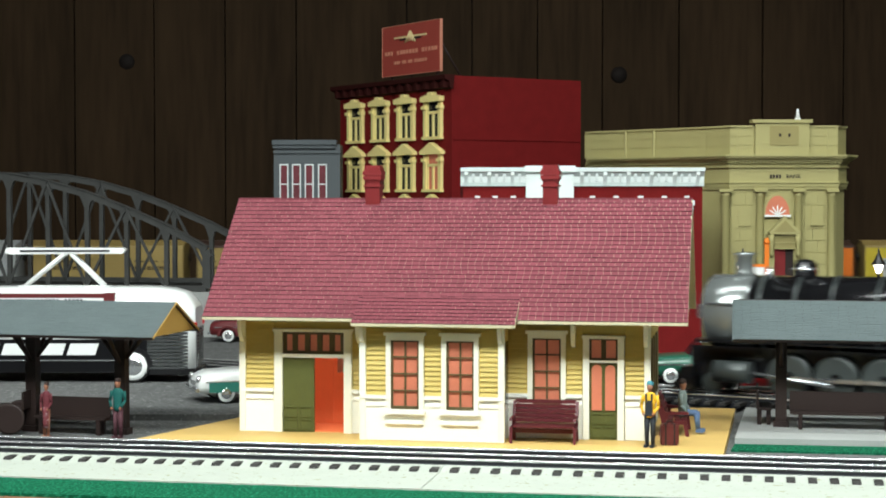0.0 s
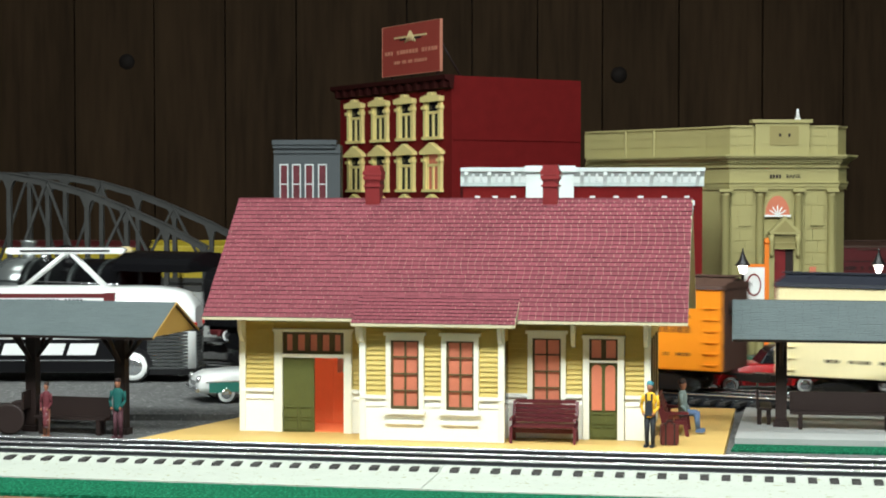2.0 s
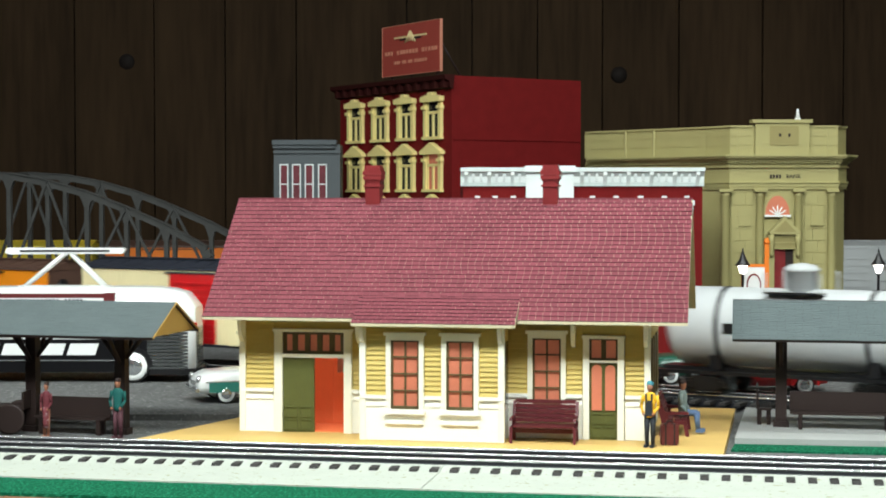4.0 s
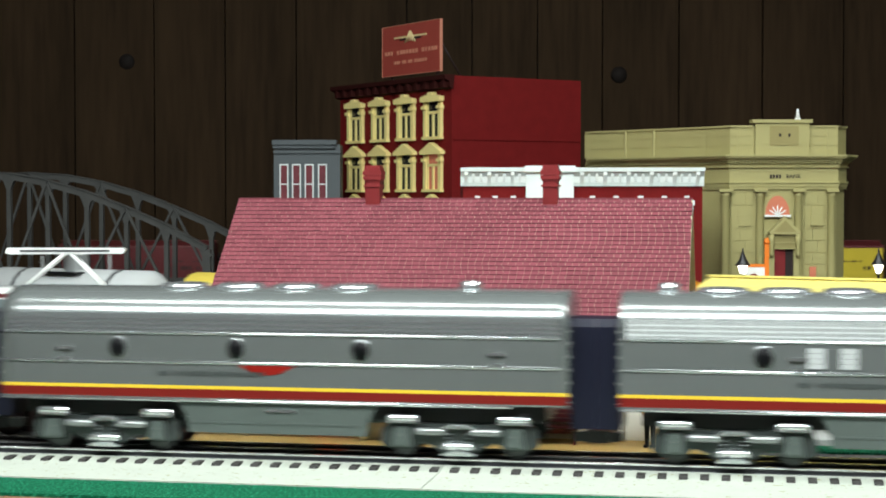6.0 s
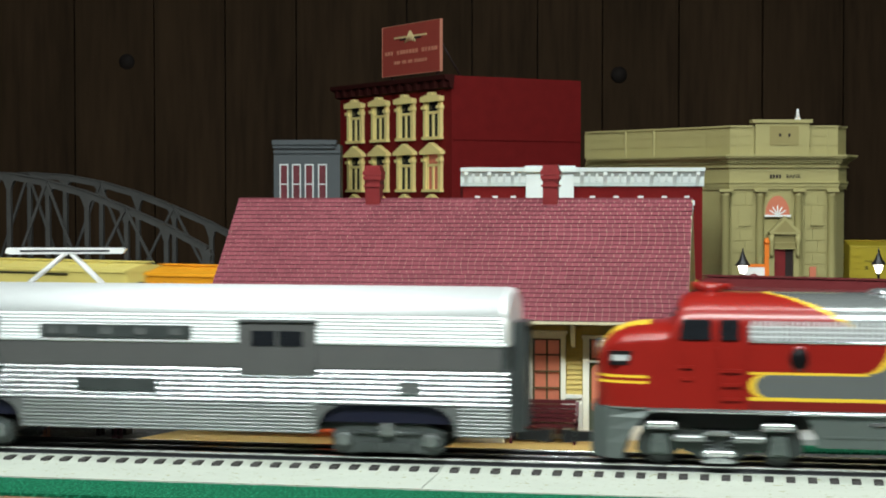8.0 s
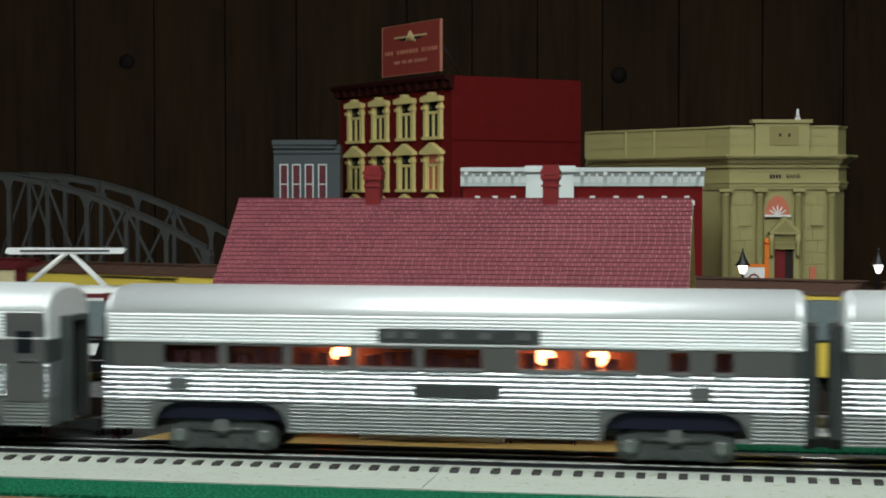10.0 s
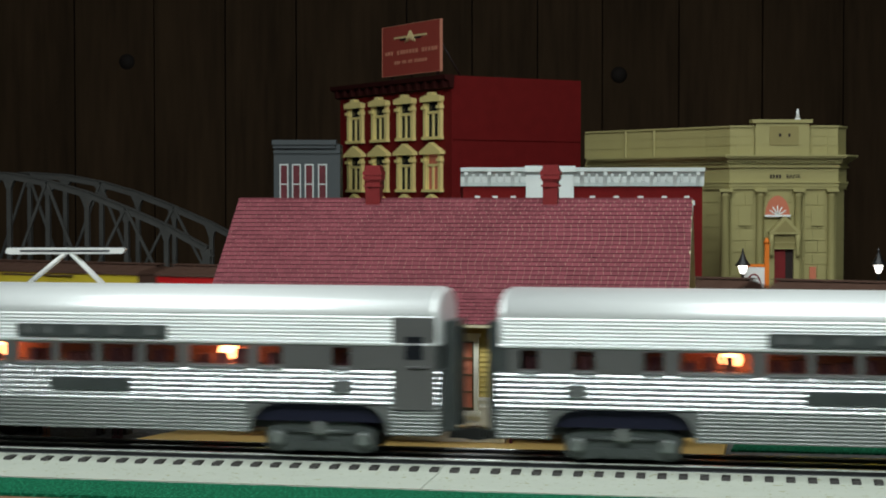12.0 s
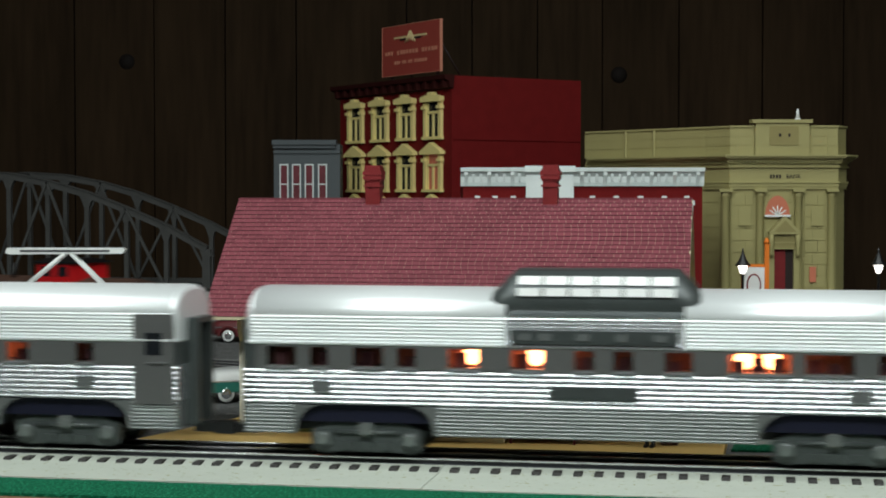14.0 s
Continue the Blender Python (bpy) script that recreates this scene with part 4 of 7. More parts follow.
def cornice_store():
    b = thing("low_brick_store", "low dark red brick store with a pale bracketed cornice", "building", at=VIEW @ pose(0.0147, 1.42, 0.0062))
    W = 0.2035
    boxes("wall", [(0.002, W - 0.001, 0.0, 0.20, -0.0022, 0.1525)], M_BRICKRED, b)
    bm = bmesh.new()
    prism(bm, [(0.0, 0.1520), (-0.002, 0.1520), (-0.0028, 0.1550), (-0.0028, 0.1600), (-0.0055, 0.1630), (-0.008, 0.1642), (-0.0085, 0.1675), (0.003, 0.1675), (0.003, 0.1520)], 0.0, W)
    part("cornice", bm, M_PALE, b)
    for i in range(31):
        x = 0.003 + i * (W - 0.010) / 30
        if 0.0546 - 0.004 < x < 0.0944:
            continue
        big = i % 3 == 0
        bm = bmesh.new()
        d = 0.0075 if big else 0.0050
        prism(bm, [(-0.0020, 0.1520 if big else 0.1555), (-0.0020, 0.1640), (-d, 0.1640), (-d, 0.1615), (-0.0040, 0.1560)], x, x + (0.0030 if big else 0.0022))
        part("cornice_bracket", bm, M_PALE, b)
    boxes("pilaster", [(0.0546, 0.0944, -0.0045, 0.0, 0.060, 0.1640), (0.0535, 0.0955, -0.0090, 0.0, 0.1640, 0.1690), (0.0560, 0.0930, -0.0060, -0.0045, 0.1425, 0.1600)], M_PALE, b)
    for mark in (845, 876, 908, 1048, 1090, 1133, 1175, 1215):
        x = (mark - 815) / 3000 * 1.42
        wn = new("window")
        wn.parent = b
        boxes("lintel", [(x - 0.0065, x + 0.0065, -0.0020, 0.0, 0.1360, 0.1400), (x - 0.0021, x + 0.0021, -0.0028, 0.0, 0.1400, 0.1438)], M_PALE, wn)
        boxes("sash", [(x - 0.0055, x - 0.0045, -0.0010, 0.0, 0.095, 0.136), (x + 0.0045, x + 0.0055, -0.0010, 0.0, 0.095, 0.136), (x - 0.0055, x + 0.0055, -0.0010, 0.0, 0.114, 0.1155)], M_PALE, wn)
        boxes("pane", [(x - 0.0045, x + 0.0045, -0.0006, -0.0001, 0.095, 0.136)], M_DARKGLASS, wn)


def grey_store():
    b = thing("grey_store", "small grey storefront building with pink-framed windows", "building", at=VIEW @ pose(-0.1844, 1.85, 0.004))
    W, H = 0.0722, 0.2060
    boxes("wall", [(0.0, W, 0.0, 0.05, 0.0, H - 0.004)], M_GREYBLD, b)
    boxes("cornice", [(-0.0015, W - 0.004, -0.0065, 0.01, H - 0.0045, H + 0.0005), (-0.0008, W - 0.005, -0.004, 0.01, H - 0.0085, H - 0.0045), (-0.0005, W, -0.002, 0.0, H - 0.0140, H - 0.0115)], M_GREYBLD, b)
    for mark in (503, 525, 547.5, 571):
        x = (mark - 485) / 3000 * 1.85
        for z in (0.140, 0.085):
            wn = new("window")
            wn.parent = b
            boxes("frame", [(x - 0.0048, x - 0.0036, -0.0016, 0.0, z, z + 0.040), (x + 0.0036, x + 0.0048, -0.0016, 0.0, z, z + 0.040), (x - 0.0048, x + 0.0048, -0.0016, 0.0, z + 0.039, z + 0.0405),
                            (x - 0.0036, x + 0.0036, -0.0014, 0.0, z + 0.018, z + 0.0192), (x - 0.0052, x + 0.0052, -0.0022, 0.0, z - 0.0012, z)], M_PALE, wn)
            boxes("pane", [(x - 0.0036, x + 0.0036, -0.0008, -0.0002, z, z + 0.039)], M_ROSE, wn)


def bank():
    b = thing("bank_building", "cream stone bank with columns and a chamfered entrance corner", "building", at=VIEW @ pose(0.3157, 1.55, 0.004))
    foot = [(-0.0543, 0.0), (0.0465, 0.0), (0.0590, 0.020), (0.085, 0.155), (-0.1730, 0.155), (-0.0729, 0.030)]

    def grow(d):
        """The outline moved outwards by d on every side."""
        out = []
        n = len(foot)
        for i in range(n):
            p, q, r = Vector(foot[i - 1]), Vector(foot[i]), Vector(foot[(i + 1) % n])
            n0 = Vector((q.y - p.y, p.x - q.x)).normalized()
            n1 = Vector((r.y - q.y, q.x - r.x)).normalized()
            if i == 4:
                along = (r - q).normalized()
                out.append(tuple(q + n1 * d + along * d * 1.25))
                continue
            m = (n0 + n1) / (1 + n0.dot(n1))
            out.append((q.x + m.x * d, q.y + m.y * d))
        return out

    def layer(name, z0, z1, d, material=M_BANK):
        bm = bmesh.new()
        prism(bm, grow(d), z0, z1, "z")
        part(name, bm, material, b)
    layer("wall", 0.0, 0.152, -0.0040)
    for i in range(13):
        layer("stone_course", 0.002 + i * 0.0115, 0.002 + i * 0.0115 + 0.0109, -0.0034)
    layer("architrave", 0.1520, 0.1545, -0.0012)
    layer("architrave", 0.1545, 0.1575, -0.0004)
    layer("architrave", 0.1575, 0.1589, 0.0006)
    layer("frieze", 0.1589, 0.1718, -0.0014)
    layer("cornice", 0.1718, 0.1728, 0.0010)
    layer("cornice", 0.1728, 0.1758, -0.0004)
    layer("cornice", 0.1778, 0.1802, 0.0040)
    layer("cornice", 0.1802, 0.1818, 0.0075)
    layer("cornice", 0.1818, 0.1834, 0.0090)
    for z in (0.1834, 0.1921, 0.2003):
        layer("parapet_course", z, z + 0.0079, -0.0020)
    layer("parapet", 0.1834, 0.2085, -0.0024)
    layer("coping", 0.2085, 0.2102, -0.0006)
    for (x0, y0), (x1, y1) in (((-0.1730, 0.155), (-0.0729, 0.030)), ((-0.0729, 0.030), (-0.0543, 0.0)), ((-0.0543, 0.0), (0.0465, 0.0)), ((0.0465, 0.0), (0.0590, 0.020))):
        d = Vector((x1 - x0, y1 - y0))
        n = int(d.length / 0.0031)
        bm = bmesh.new()
        for i in range(n):
            p = Vector((x0, y0)) + d * (i + 0.5) / n
            box(bm, p.x - 0.0010, p.x + 0.0010, p.y - 0.0028, p.y + 0.0020, 0.1756, 0.1779)
        tagged(part("dentils", bm, M_BANK, b), kind="stuff")
    # pale strips between the parapet's panels
    for k in (0.36, 0.60):
        x, y = -0.1730 + 0.1001 * k, 0.155 - 0.125 * k
        boxes("parapet_strip", [(x - 0.0009, x + 0.0009, y - 0.0004, y + 0.004, 0.1834, 0.2085)], M_BANK, b)
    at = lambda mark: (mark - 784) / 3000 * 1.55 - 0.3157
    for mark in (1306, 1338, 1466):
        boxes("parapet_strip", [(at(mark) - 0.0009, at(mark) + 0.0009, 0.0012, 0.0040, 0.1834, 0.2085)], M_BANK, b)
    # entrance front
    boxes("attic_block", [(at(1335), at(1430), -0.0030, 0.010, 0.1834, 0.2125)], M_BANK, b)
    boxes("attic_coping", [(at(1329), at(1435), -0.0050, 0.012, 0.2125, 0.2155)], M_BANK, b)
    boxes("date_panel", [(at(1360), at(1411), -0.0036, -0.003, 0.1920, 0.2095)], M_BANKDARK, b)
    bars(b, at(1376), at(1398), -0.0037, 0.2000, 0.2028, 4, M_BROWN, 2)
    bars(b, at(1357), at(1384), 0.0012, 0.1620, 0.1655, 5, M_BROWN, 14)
    cu = bpy.data.curves.new("lettering", "FONT")
    cu.body, cu.size, cu.extrude, cu.align_x = "BANK", 0.0052, 0.0003, "LEFT"
    cu.materials.append(M_BROWN)
    tx = new("lettering", cu)
    tx.parent = b
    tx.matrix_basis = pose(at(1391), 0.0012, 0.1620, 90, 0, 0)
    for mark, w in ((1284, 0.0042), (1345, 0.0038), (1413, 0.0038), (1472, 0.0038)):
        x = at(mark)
        bm = bmesh.new()
        lathe(bm, [(w * 1.15, 0.0), (w * 1.15, 0.004), (w, 0.006), (w * 1.02, 0.060), (w * 0.92, 0.1455), (w * 1.06, 0.1462), (w * 1.06, 0.1472), (w * 0.95, 0.1476), (w * 1.2, 0.1496)], (x, 0.0010, 0.0), 16)
        col = part("column", bm, M_BANK, b)
        boxes("capital", [(x - w * 1.45, x + w * 1.45, -0.0050, 0.0040, 0.1496, 0.1521)], M_BANK, col)
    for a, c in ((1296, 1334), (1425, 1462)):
        for i in range(13):
            z = 0.0080 + i * 0.0108
            m = at(a) + (at(c) - at(a)) * (0.38 if i % 2 else 0.62)
            for u, v in ((at(a), m - 0.0002), (m + 0.0002, at(c))):
                boxes("panel_stone", [(u, v, 0.0026, 0.005, z, z + 0.0103)], M_BANK, b)
        mid = (at(a) + at(c)) / 2 + 0.0015
        boxes("tablet", [(mid - 0.0052, mid + 0.0052, 0.0012, 0.003, 0.1195, 0.1360)], M_BANK, b)
        boxes("tablet_edge", [(mid + 0.0052, mid + 0.0060, 0.0008, 0.003, 0.1190, 0.1365), (mid - 0.0056, mid + 0.0052, 0.0008, 0.003, 0.1187, 0.1195)], M_BANK, b)
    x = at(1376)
    bm = bmesh.new()
    prism(bm, [(x + 0.0130 * math.cos(i * math.pi / 12), 0.1284 + 0.0195 * math.sin(i * math.pi / 12)) for i in range(13)], 0.0010, 0.004, "y")
    part("fan_arch", bm, M_BANK, b)
    bm = bmesh.new()
    prism(bm, [(x + 0.0112 * math.cos(i * math.pi / 12), 0.1284 + 0.0178 * math.sin(i * math.pi / 12)) for i in range(13)], 0.0004, 0.0012, "y")
    part("fan_window", bm, M_CURTAIN, b, "salmon lit fan light")
    bm = bmesh.new()
    for i in range(1, 6):
        a = i * math.pi / 6
        rod(bm, (x, 0.0002, 0.1284), (x + 0.0085 * math.cos(a), 0.0002, 0.1284 + 0.0085 * math.sin(a)), 0.0007, 5)
    box(bm, x - 0.0118, x + 0.0118, -0.0014, 0.001, 0.1268, 0.1288)
    part("fan_bars", bm, M_CARWHITE, b)
    bm = bmesh.new()
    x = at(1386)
    prism(bm, [(x - 0.0140, 0.1110), (x + 0.0140, 0.1110), (x + 0.0140, 0.1132), (x, 0.1275), (x - 0.0140, 0.1132)], -0.0100, 0.001, "y")
    ped = part("pediment", bm, M_BANK, b)
    bm = bmesh.new()
    prism(bm, [(x - 0.0100, 0.1134), (x + 0.0100, 0.1134), (x, 0.1238)], -0.0103, -0.0099, "y")
    part("tympanum", bm, M_BANKDARK, ped)
    boxes("door_lintel", [(x - 0.0100, x + 0.0100, -0.0060, 0.001, 0.0975, 0.1110)], M_BANKDARK, b)
    boxes("lintel_band", [(x - 0.0104, x + 0.0104, -0.0068, -0.0060, z, z + 0.0010) for z in (0.0975, 0.1030, 0.1090)], M_BANK, b)
    boxes("door_surround", [(x - 0.0135, x - 0.0088, -0.0050, 0.001, 0.0, 0.0975), (x + 0.0088, x + 0.0135, -0.0050, 0.001, 0.0, 0.0975)], M_BANK, b)
    for k in (-1, 1):
        bm = bmesh.new()
        lathe(bm, [(0.0010, 0.0900), (0.0022, 0.0935), (0.0015, 0.0985), (0.0026, 0.1040), (0.0022, 0.1110)], (x + k * 0.0120, -0.0080, 0.0), 10)
        part("scroll", bm, M_BANK, b)
    boxes("door", [(x - 0.0088, x + 0.0015, -0.0030, 0.0, 0.0, 0.0975)], M_CHIM, b, "red-brown door")
    boxes("door_void", [(x + 0.0015, x + 0.0088, -0.0020, 0.0, 0.0, 0.0975)], M_BROWN, b)
    boxes("poster", [(at(1434), at(1445), 0.0008, 0.003, 0.0670, 0.0810)], M_CURTAIN, b, "salmon poster")
    bm = bmesh.new()
    rod(bm, (at(1412), 0.004, 0.2150), (at(1412), 0.004, 0.2170), 0.0030, 10, 0.0028)
    rod(bm, (at(1412), 0.004, 0.2170), (at(1412), 0.004, 0.2255), 0.0022, 10, 0.0008)
    part("finial", bm, M_CARWHITE, b)


def street_lamp(m):
    s = thing("street_lamp", "black iron street lamp with a glowing white globe", "street lamp", "street lamps", at=m)
    bm = bmesh.new()
    lathe(bm, [(0.0042, 0), (0.0042, 0.003), (0.0022, 0.006), (0.0013, 0.012), (0.0011, 0.080), (0.0020, 0.0818)], n=10)
    part("post", bm, M_BLACK, s)
    bm = bmesh.new()
    lathe(bm, [(0.0014, 0.0815), (0.0028, 0.0840), (0.0038, 0.0875), (0.0036, 0.0895)], n=12)
    part("globe", bm, M_GLOW, s, "glowing white globe")
    bm = bmesh.new()
    lathe(bm, [(0.0064, 0.0885), (0.0058, 0.0900), (0.0034, 0.0930), (0.0016, 0.0975), (0.0008, 0.0990), (0.0010, 0.1000), (0.0002, 0.1030)], n=12)
    part("cap", bm, M_BLACK, s)
    return s


def signboard(m):
    s = thing("signboard", "orange framed signboard with a white panel and red oval", "sign", at=m)
    boxes("post", [(0.0105, 0.0142, -0.0015, 0.0015, 0.0, 0.1060)], M_SIGNORANGE, s)
    bm = bmesh.new()
    lathe(bm, [(0.0024, 0.106), (0.0028, 0.1075), (0.0008, 0.111)], (0.0123, 0, 0), 8)
    part("post_cap", bm, M_SIGNORANGE, s)
    boxes("frame", [(-0.0090, 0.0105, -0.0010, 0.0010, 0.0865, 0.0890), (-0.0090, -0.0075, -0.001, 0.001, 0.055, 0.0865), (-0.009, 0.0105, -0.001, 0.001, 0.0535, 0.055)], M_SIGNORANGE, s)
    boxes("panel", [(-0.0075, 0.0105, -0.0006, 0.0006, 0.055, 0.0865)], M_CARWHITE, s)
    bm = bmesh.new()
    prism(bm, [(0.0015 + 0.0062 * math.cos(i * math.pi / 10), 0.0715 + 0.0095 * math.sin(i * math.pi / 10)) for i in range(20)], -0.0012, -0.0006, "y")
    part("oval", bm, M_CHIM, s)
    bm = bmesh.new()
    prism(bm, [(0.0015 + 0.0050 * math.cos(i * math.pi / 10), 0.0715 + 0.0081 * math.sin(i * math.pi / 10)) for i in range(20)], -0.0016, -0.0011, "y")
    part("oval_centre", bm, M_CARWHITE, s)


def bridge():
    br = thing("truss_bridge", "grey steel arched truss bridge", "bridge")
    step = 0.0434
    zs = [0.0945, 0.1168, 0.1350, 0.1510, 0.1628, 0.1705, 0.1730, 0.1705, 0.1628, 0.1510, 0.1350, 0.1168, 0.0945]
    x0, base = -0.3940, 0.054

    def beam(name, p, q, w, d=0.005):
        p, q = Vector(p), Vector(q)
        v = (q - p).normalized()
        side = Vector((0, 1, 0))
        up = v.cross(side).normalized()
        bm = bmesh.new()
        rings = []
        for c in (p, q):
            rings.append([c + up * w / 2 + side * d / 2, c + up * w / 2 - side * d / 2, c - up * w / 2 - side * d / 2, c - up * w / 2 + side * d / 2])
        loft(bm, rings, False)
        part(name, bm, M_BRIDGE, br)
    for y in (0.778, 0.928):
        pts = [Vector((x0 - step * i, y, z)) for i, z in enumerate(zs)]
        for i in range(12):
            beam("top_chord", pts[i], pts[i + 1], 0.0062, 0.007)
            beam("chord_flange", pts[i] + Vector((0, 0, 0.0036)), pts[i + 1] + Vector((0, 0, 0.0036)), 0.0010, 0.0095)
            beam("bottom_chord", (pts[i].x, y, base), (pts[i + 1].x, y, base), 0.006, 0.007)
        for i in range(13):
            end = i in (0, 12)
            beam("vertical", (pts[i].x, y, base), pts[i], 0.0085 if end else 0.0046, 0.005)
            lean = (zs[i - 1] - zs[i + 1]) / 2 if not end else (zs[0] - zs[1]) * (1 if i == 0 else -1)
            bm = bmesh.new()
            u, zt = pts[i].x, pts[i].z
            prism(bm, [(u - 0.0085, zt - 0.002 - lean * 0.2), (u + 0.0085, zt - 0.002 + lean * 0.2), (u + 0.0045, zt - 0.0075), (u + 0.0026, zt - 0.0135), (u - 0.0026, zt - 0.0135), (u - 0.0045, zt - 0.0075)], y - 0.0030, y + 0.0030, "y")
            part("gusset", bm, M_BRIDGE, br)
            if i % 2 == 0 and not end:
                for k in (-1, 1):
                    beam("diagonal", pts[i] - Vector((0, 0.0042, -0.002)), Vector((pts[i + k].x, y - 0.0042, base)), 0.0028, 0.0022)
    boxes("deck", [(x0 - 12 * step, x0, 0.781, 0.925, 0.046, 0.052)], M_BLACK, br)
    for i in (0, 12):
        boxes("pier", [(x0 - step * i - 0.03, x0 - step * i + 0.01, 0.775, 0.931, 0.004, 0.0505)], M_CONCRETE, br)


# ---- road vehicles ----
def wheel(parent, x, y, z, r, w, white=True):
    s = 1 if y > 0 else -1
    wh = new("wheel")
    wh.parent = parent
    wh.matrix_basis = pose(x, y, z)
    bm = bmesh.new()
    lathe(bm, [(r * 0.55, -w / 2), (r * 0.92, -w / 2), (r, -w * 0.3), (r, w * 0.3), (r * 0.92, w / 2), (r * 0.55, w / 2)], n=18, axis="y")
    part("tyre", bm, M_RUBBER, wh)
    if white:
        bm = bmesh.new()
        lathe(bm, [(r * 0.60, -w / 2 - 0.0002), (r * 0.86, -w / 2 - 0.0002), (r * 0.86, w / 2 + 0.0002), (r * 0.60, w / 2 + 0.0002)], n=18, axis="y")
        part("whitewall", bm, M_CARWHITE, wh)
    bm = bmesh.new()
    lathe(bm, [(r * 0.1, -w / 2 - 0.0010), (r * 0.4, -w / 2 - 0.0007), (r * 0.56, -w / 2 - 0.0003), (r * 0.56, w / 2 + 0.0003), (r * 0.4, w / 2 + 0.0007), (r * 0.1, w / 2 + 0.0010)], n=14, axis="y")
    part("hubcap", bm, M_CHROME, wh)


def sedan(m, paint, top, label, length=0.100, old=False, flank=None):
    """A car that faces -x, wheels on z = 0."""
    c = thing("car", label, "car", "parked cars", at=m)
    h, w = length / 2, 0.019
    secs = []
    prof = [(-1.0, 0.30, 0.46, 0.86), (-0.96, 0.24, 0.60, 0.94), (-0.80, 0.22, 0.70, 1.0), (-0.30, 0.20, 0.74, 1.0), (0.35, 0.20, 0.74, 1.0), (0.75, 0.22, 0.72, 1.0), (0.96, 0.26, 0.66, 0.94), (1.0, 0.32, 0.54, 0.84)]
    H = 0.030
    for u, z0, z1, k in prof:
        x = u * h
        yy = w * k
        secs.append([(x, -yy * 0.92, z0 * H), (x, -yy, (z0 * 0.6 + z1 * 0.4) * H), (x, -yy * 0.96, (z1 - 0.06) * H), (x, -yy * 0.80, z1 * H),
                     (x, yy * 0.80, z1 * H), (x, yy * 0.96, (z1 - 0.06) * H), (x, yy, (z0 * 0.6 + z1 * 0.4) * H), (x, yy * 0.92, z0 * H)])
    bm = bmesh.new()
    loft(bm, secs)
    part("body", bm, paint, c)
    a, b = (-0.28, 0.62) if not old else (-0.15, 0.80)
    for name, material, z0, z1, i0, i1 in (("glasshouse", M_DARKGLASS, 0.72, 1.05, 0.0, 0.13), ("roof", top, 1.05, 1.14, 0.13, 0.19)):
        rings = []
        for z, ins in ((z0, i0), (z1, i1)):
            rings.append([((a + ins * 1.3) * h, -w * (0.86 - ins), z * H), ((b - ins * 1.6) * h, -w * (0.86 - ins), z * H), ((b - ins * 1.6) * h, w * (0.86 - ins), z * H), ((a + ins * 1.3) * h, w * (0.86 - ins), z * H)])
        bm = bmesh.new()
        loft(bm, rings, False)
        bmesh.ops.bevel(bm, geom=bm.edges[:], offset=0.0009, segments=2, affect="EDGES")
        part(name, bm, material, c)
    for s in (-1, 1):
        for x in (-0.62, 0.60):
            wheel(c, x * h, s * w * 0.86, 0.0068, 0.0068, 0.0050)
        bm = bmesh.new()
        lathe(bm, [(0.0010, -0.0012), (0.0026, -0.0006), (0.0028, 0.0015)], (-h * 0.985, s * w * 0.66, 0.0165), 10, "x")
        part("headlight", bm, M_CHROME, c)
        boxes("trim_strip", [(-h * 0.9, h * 0.9, *sorted((s * w * 1.0, s * w * 1.02)), 0.0148, 0.0156)], M_CHROME, c)
    for s in (-1, 1):
        bm = bmesh.new()
        rod(bm, (s * h * 1.01, -w * 0.9, 0.0095), (s * h * 1.01, w * 0.9, 0.0095), 0.0016, 8)
        part("bumper", bm, M_CHROME, c)
    boxes("grille", [(-h * 1.005, -h * 0.97, -w * 0.5, w * 0.5, 0.0112, 0.0150)], M_CHROME, c)
    if flank:
        for s in (-1, 1):
            boxes("side_flash", [(-h * 0.86, h * 0.92, *sorted((s * w * 0.97, s * w * 1.012)), 0.0078, 0.0148)], flank, c, "teal side flash")
    if old:
        for s, x in ((-1, -0.62), (-1, 0.60), (1, -0.62), (1, 0.60)):
                bm = bmesh.new()
                prism(bm, [(x * h + 0.0105 * math.cos(i * math.pi / 8), 0.0068 + 0.0105 * math.sin(i * math.pi / 8)) for i in range(9)] +
                      [(x * h + 0.0085 * math.cos(i * math.pi / 8), 0.0068 + 0.0085 * math.sin(i * math.pi / 8)) for i in range(8, -1, -1)], *sorted((s * w * 0.75, s * w * 1.15)), "y")
                part("fender", bm, paint, c)
    return c


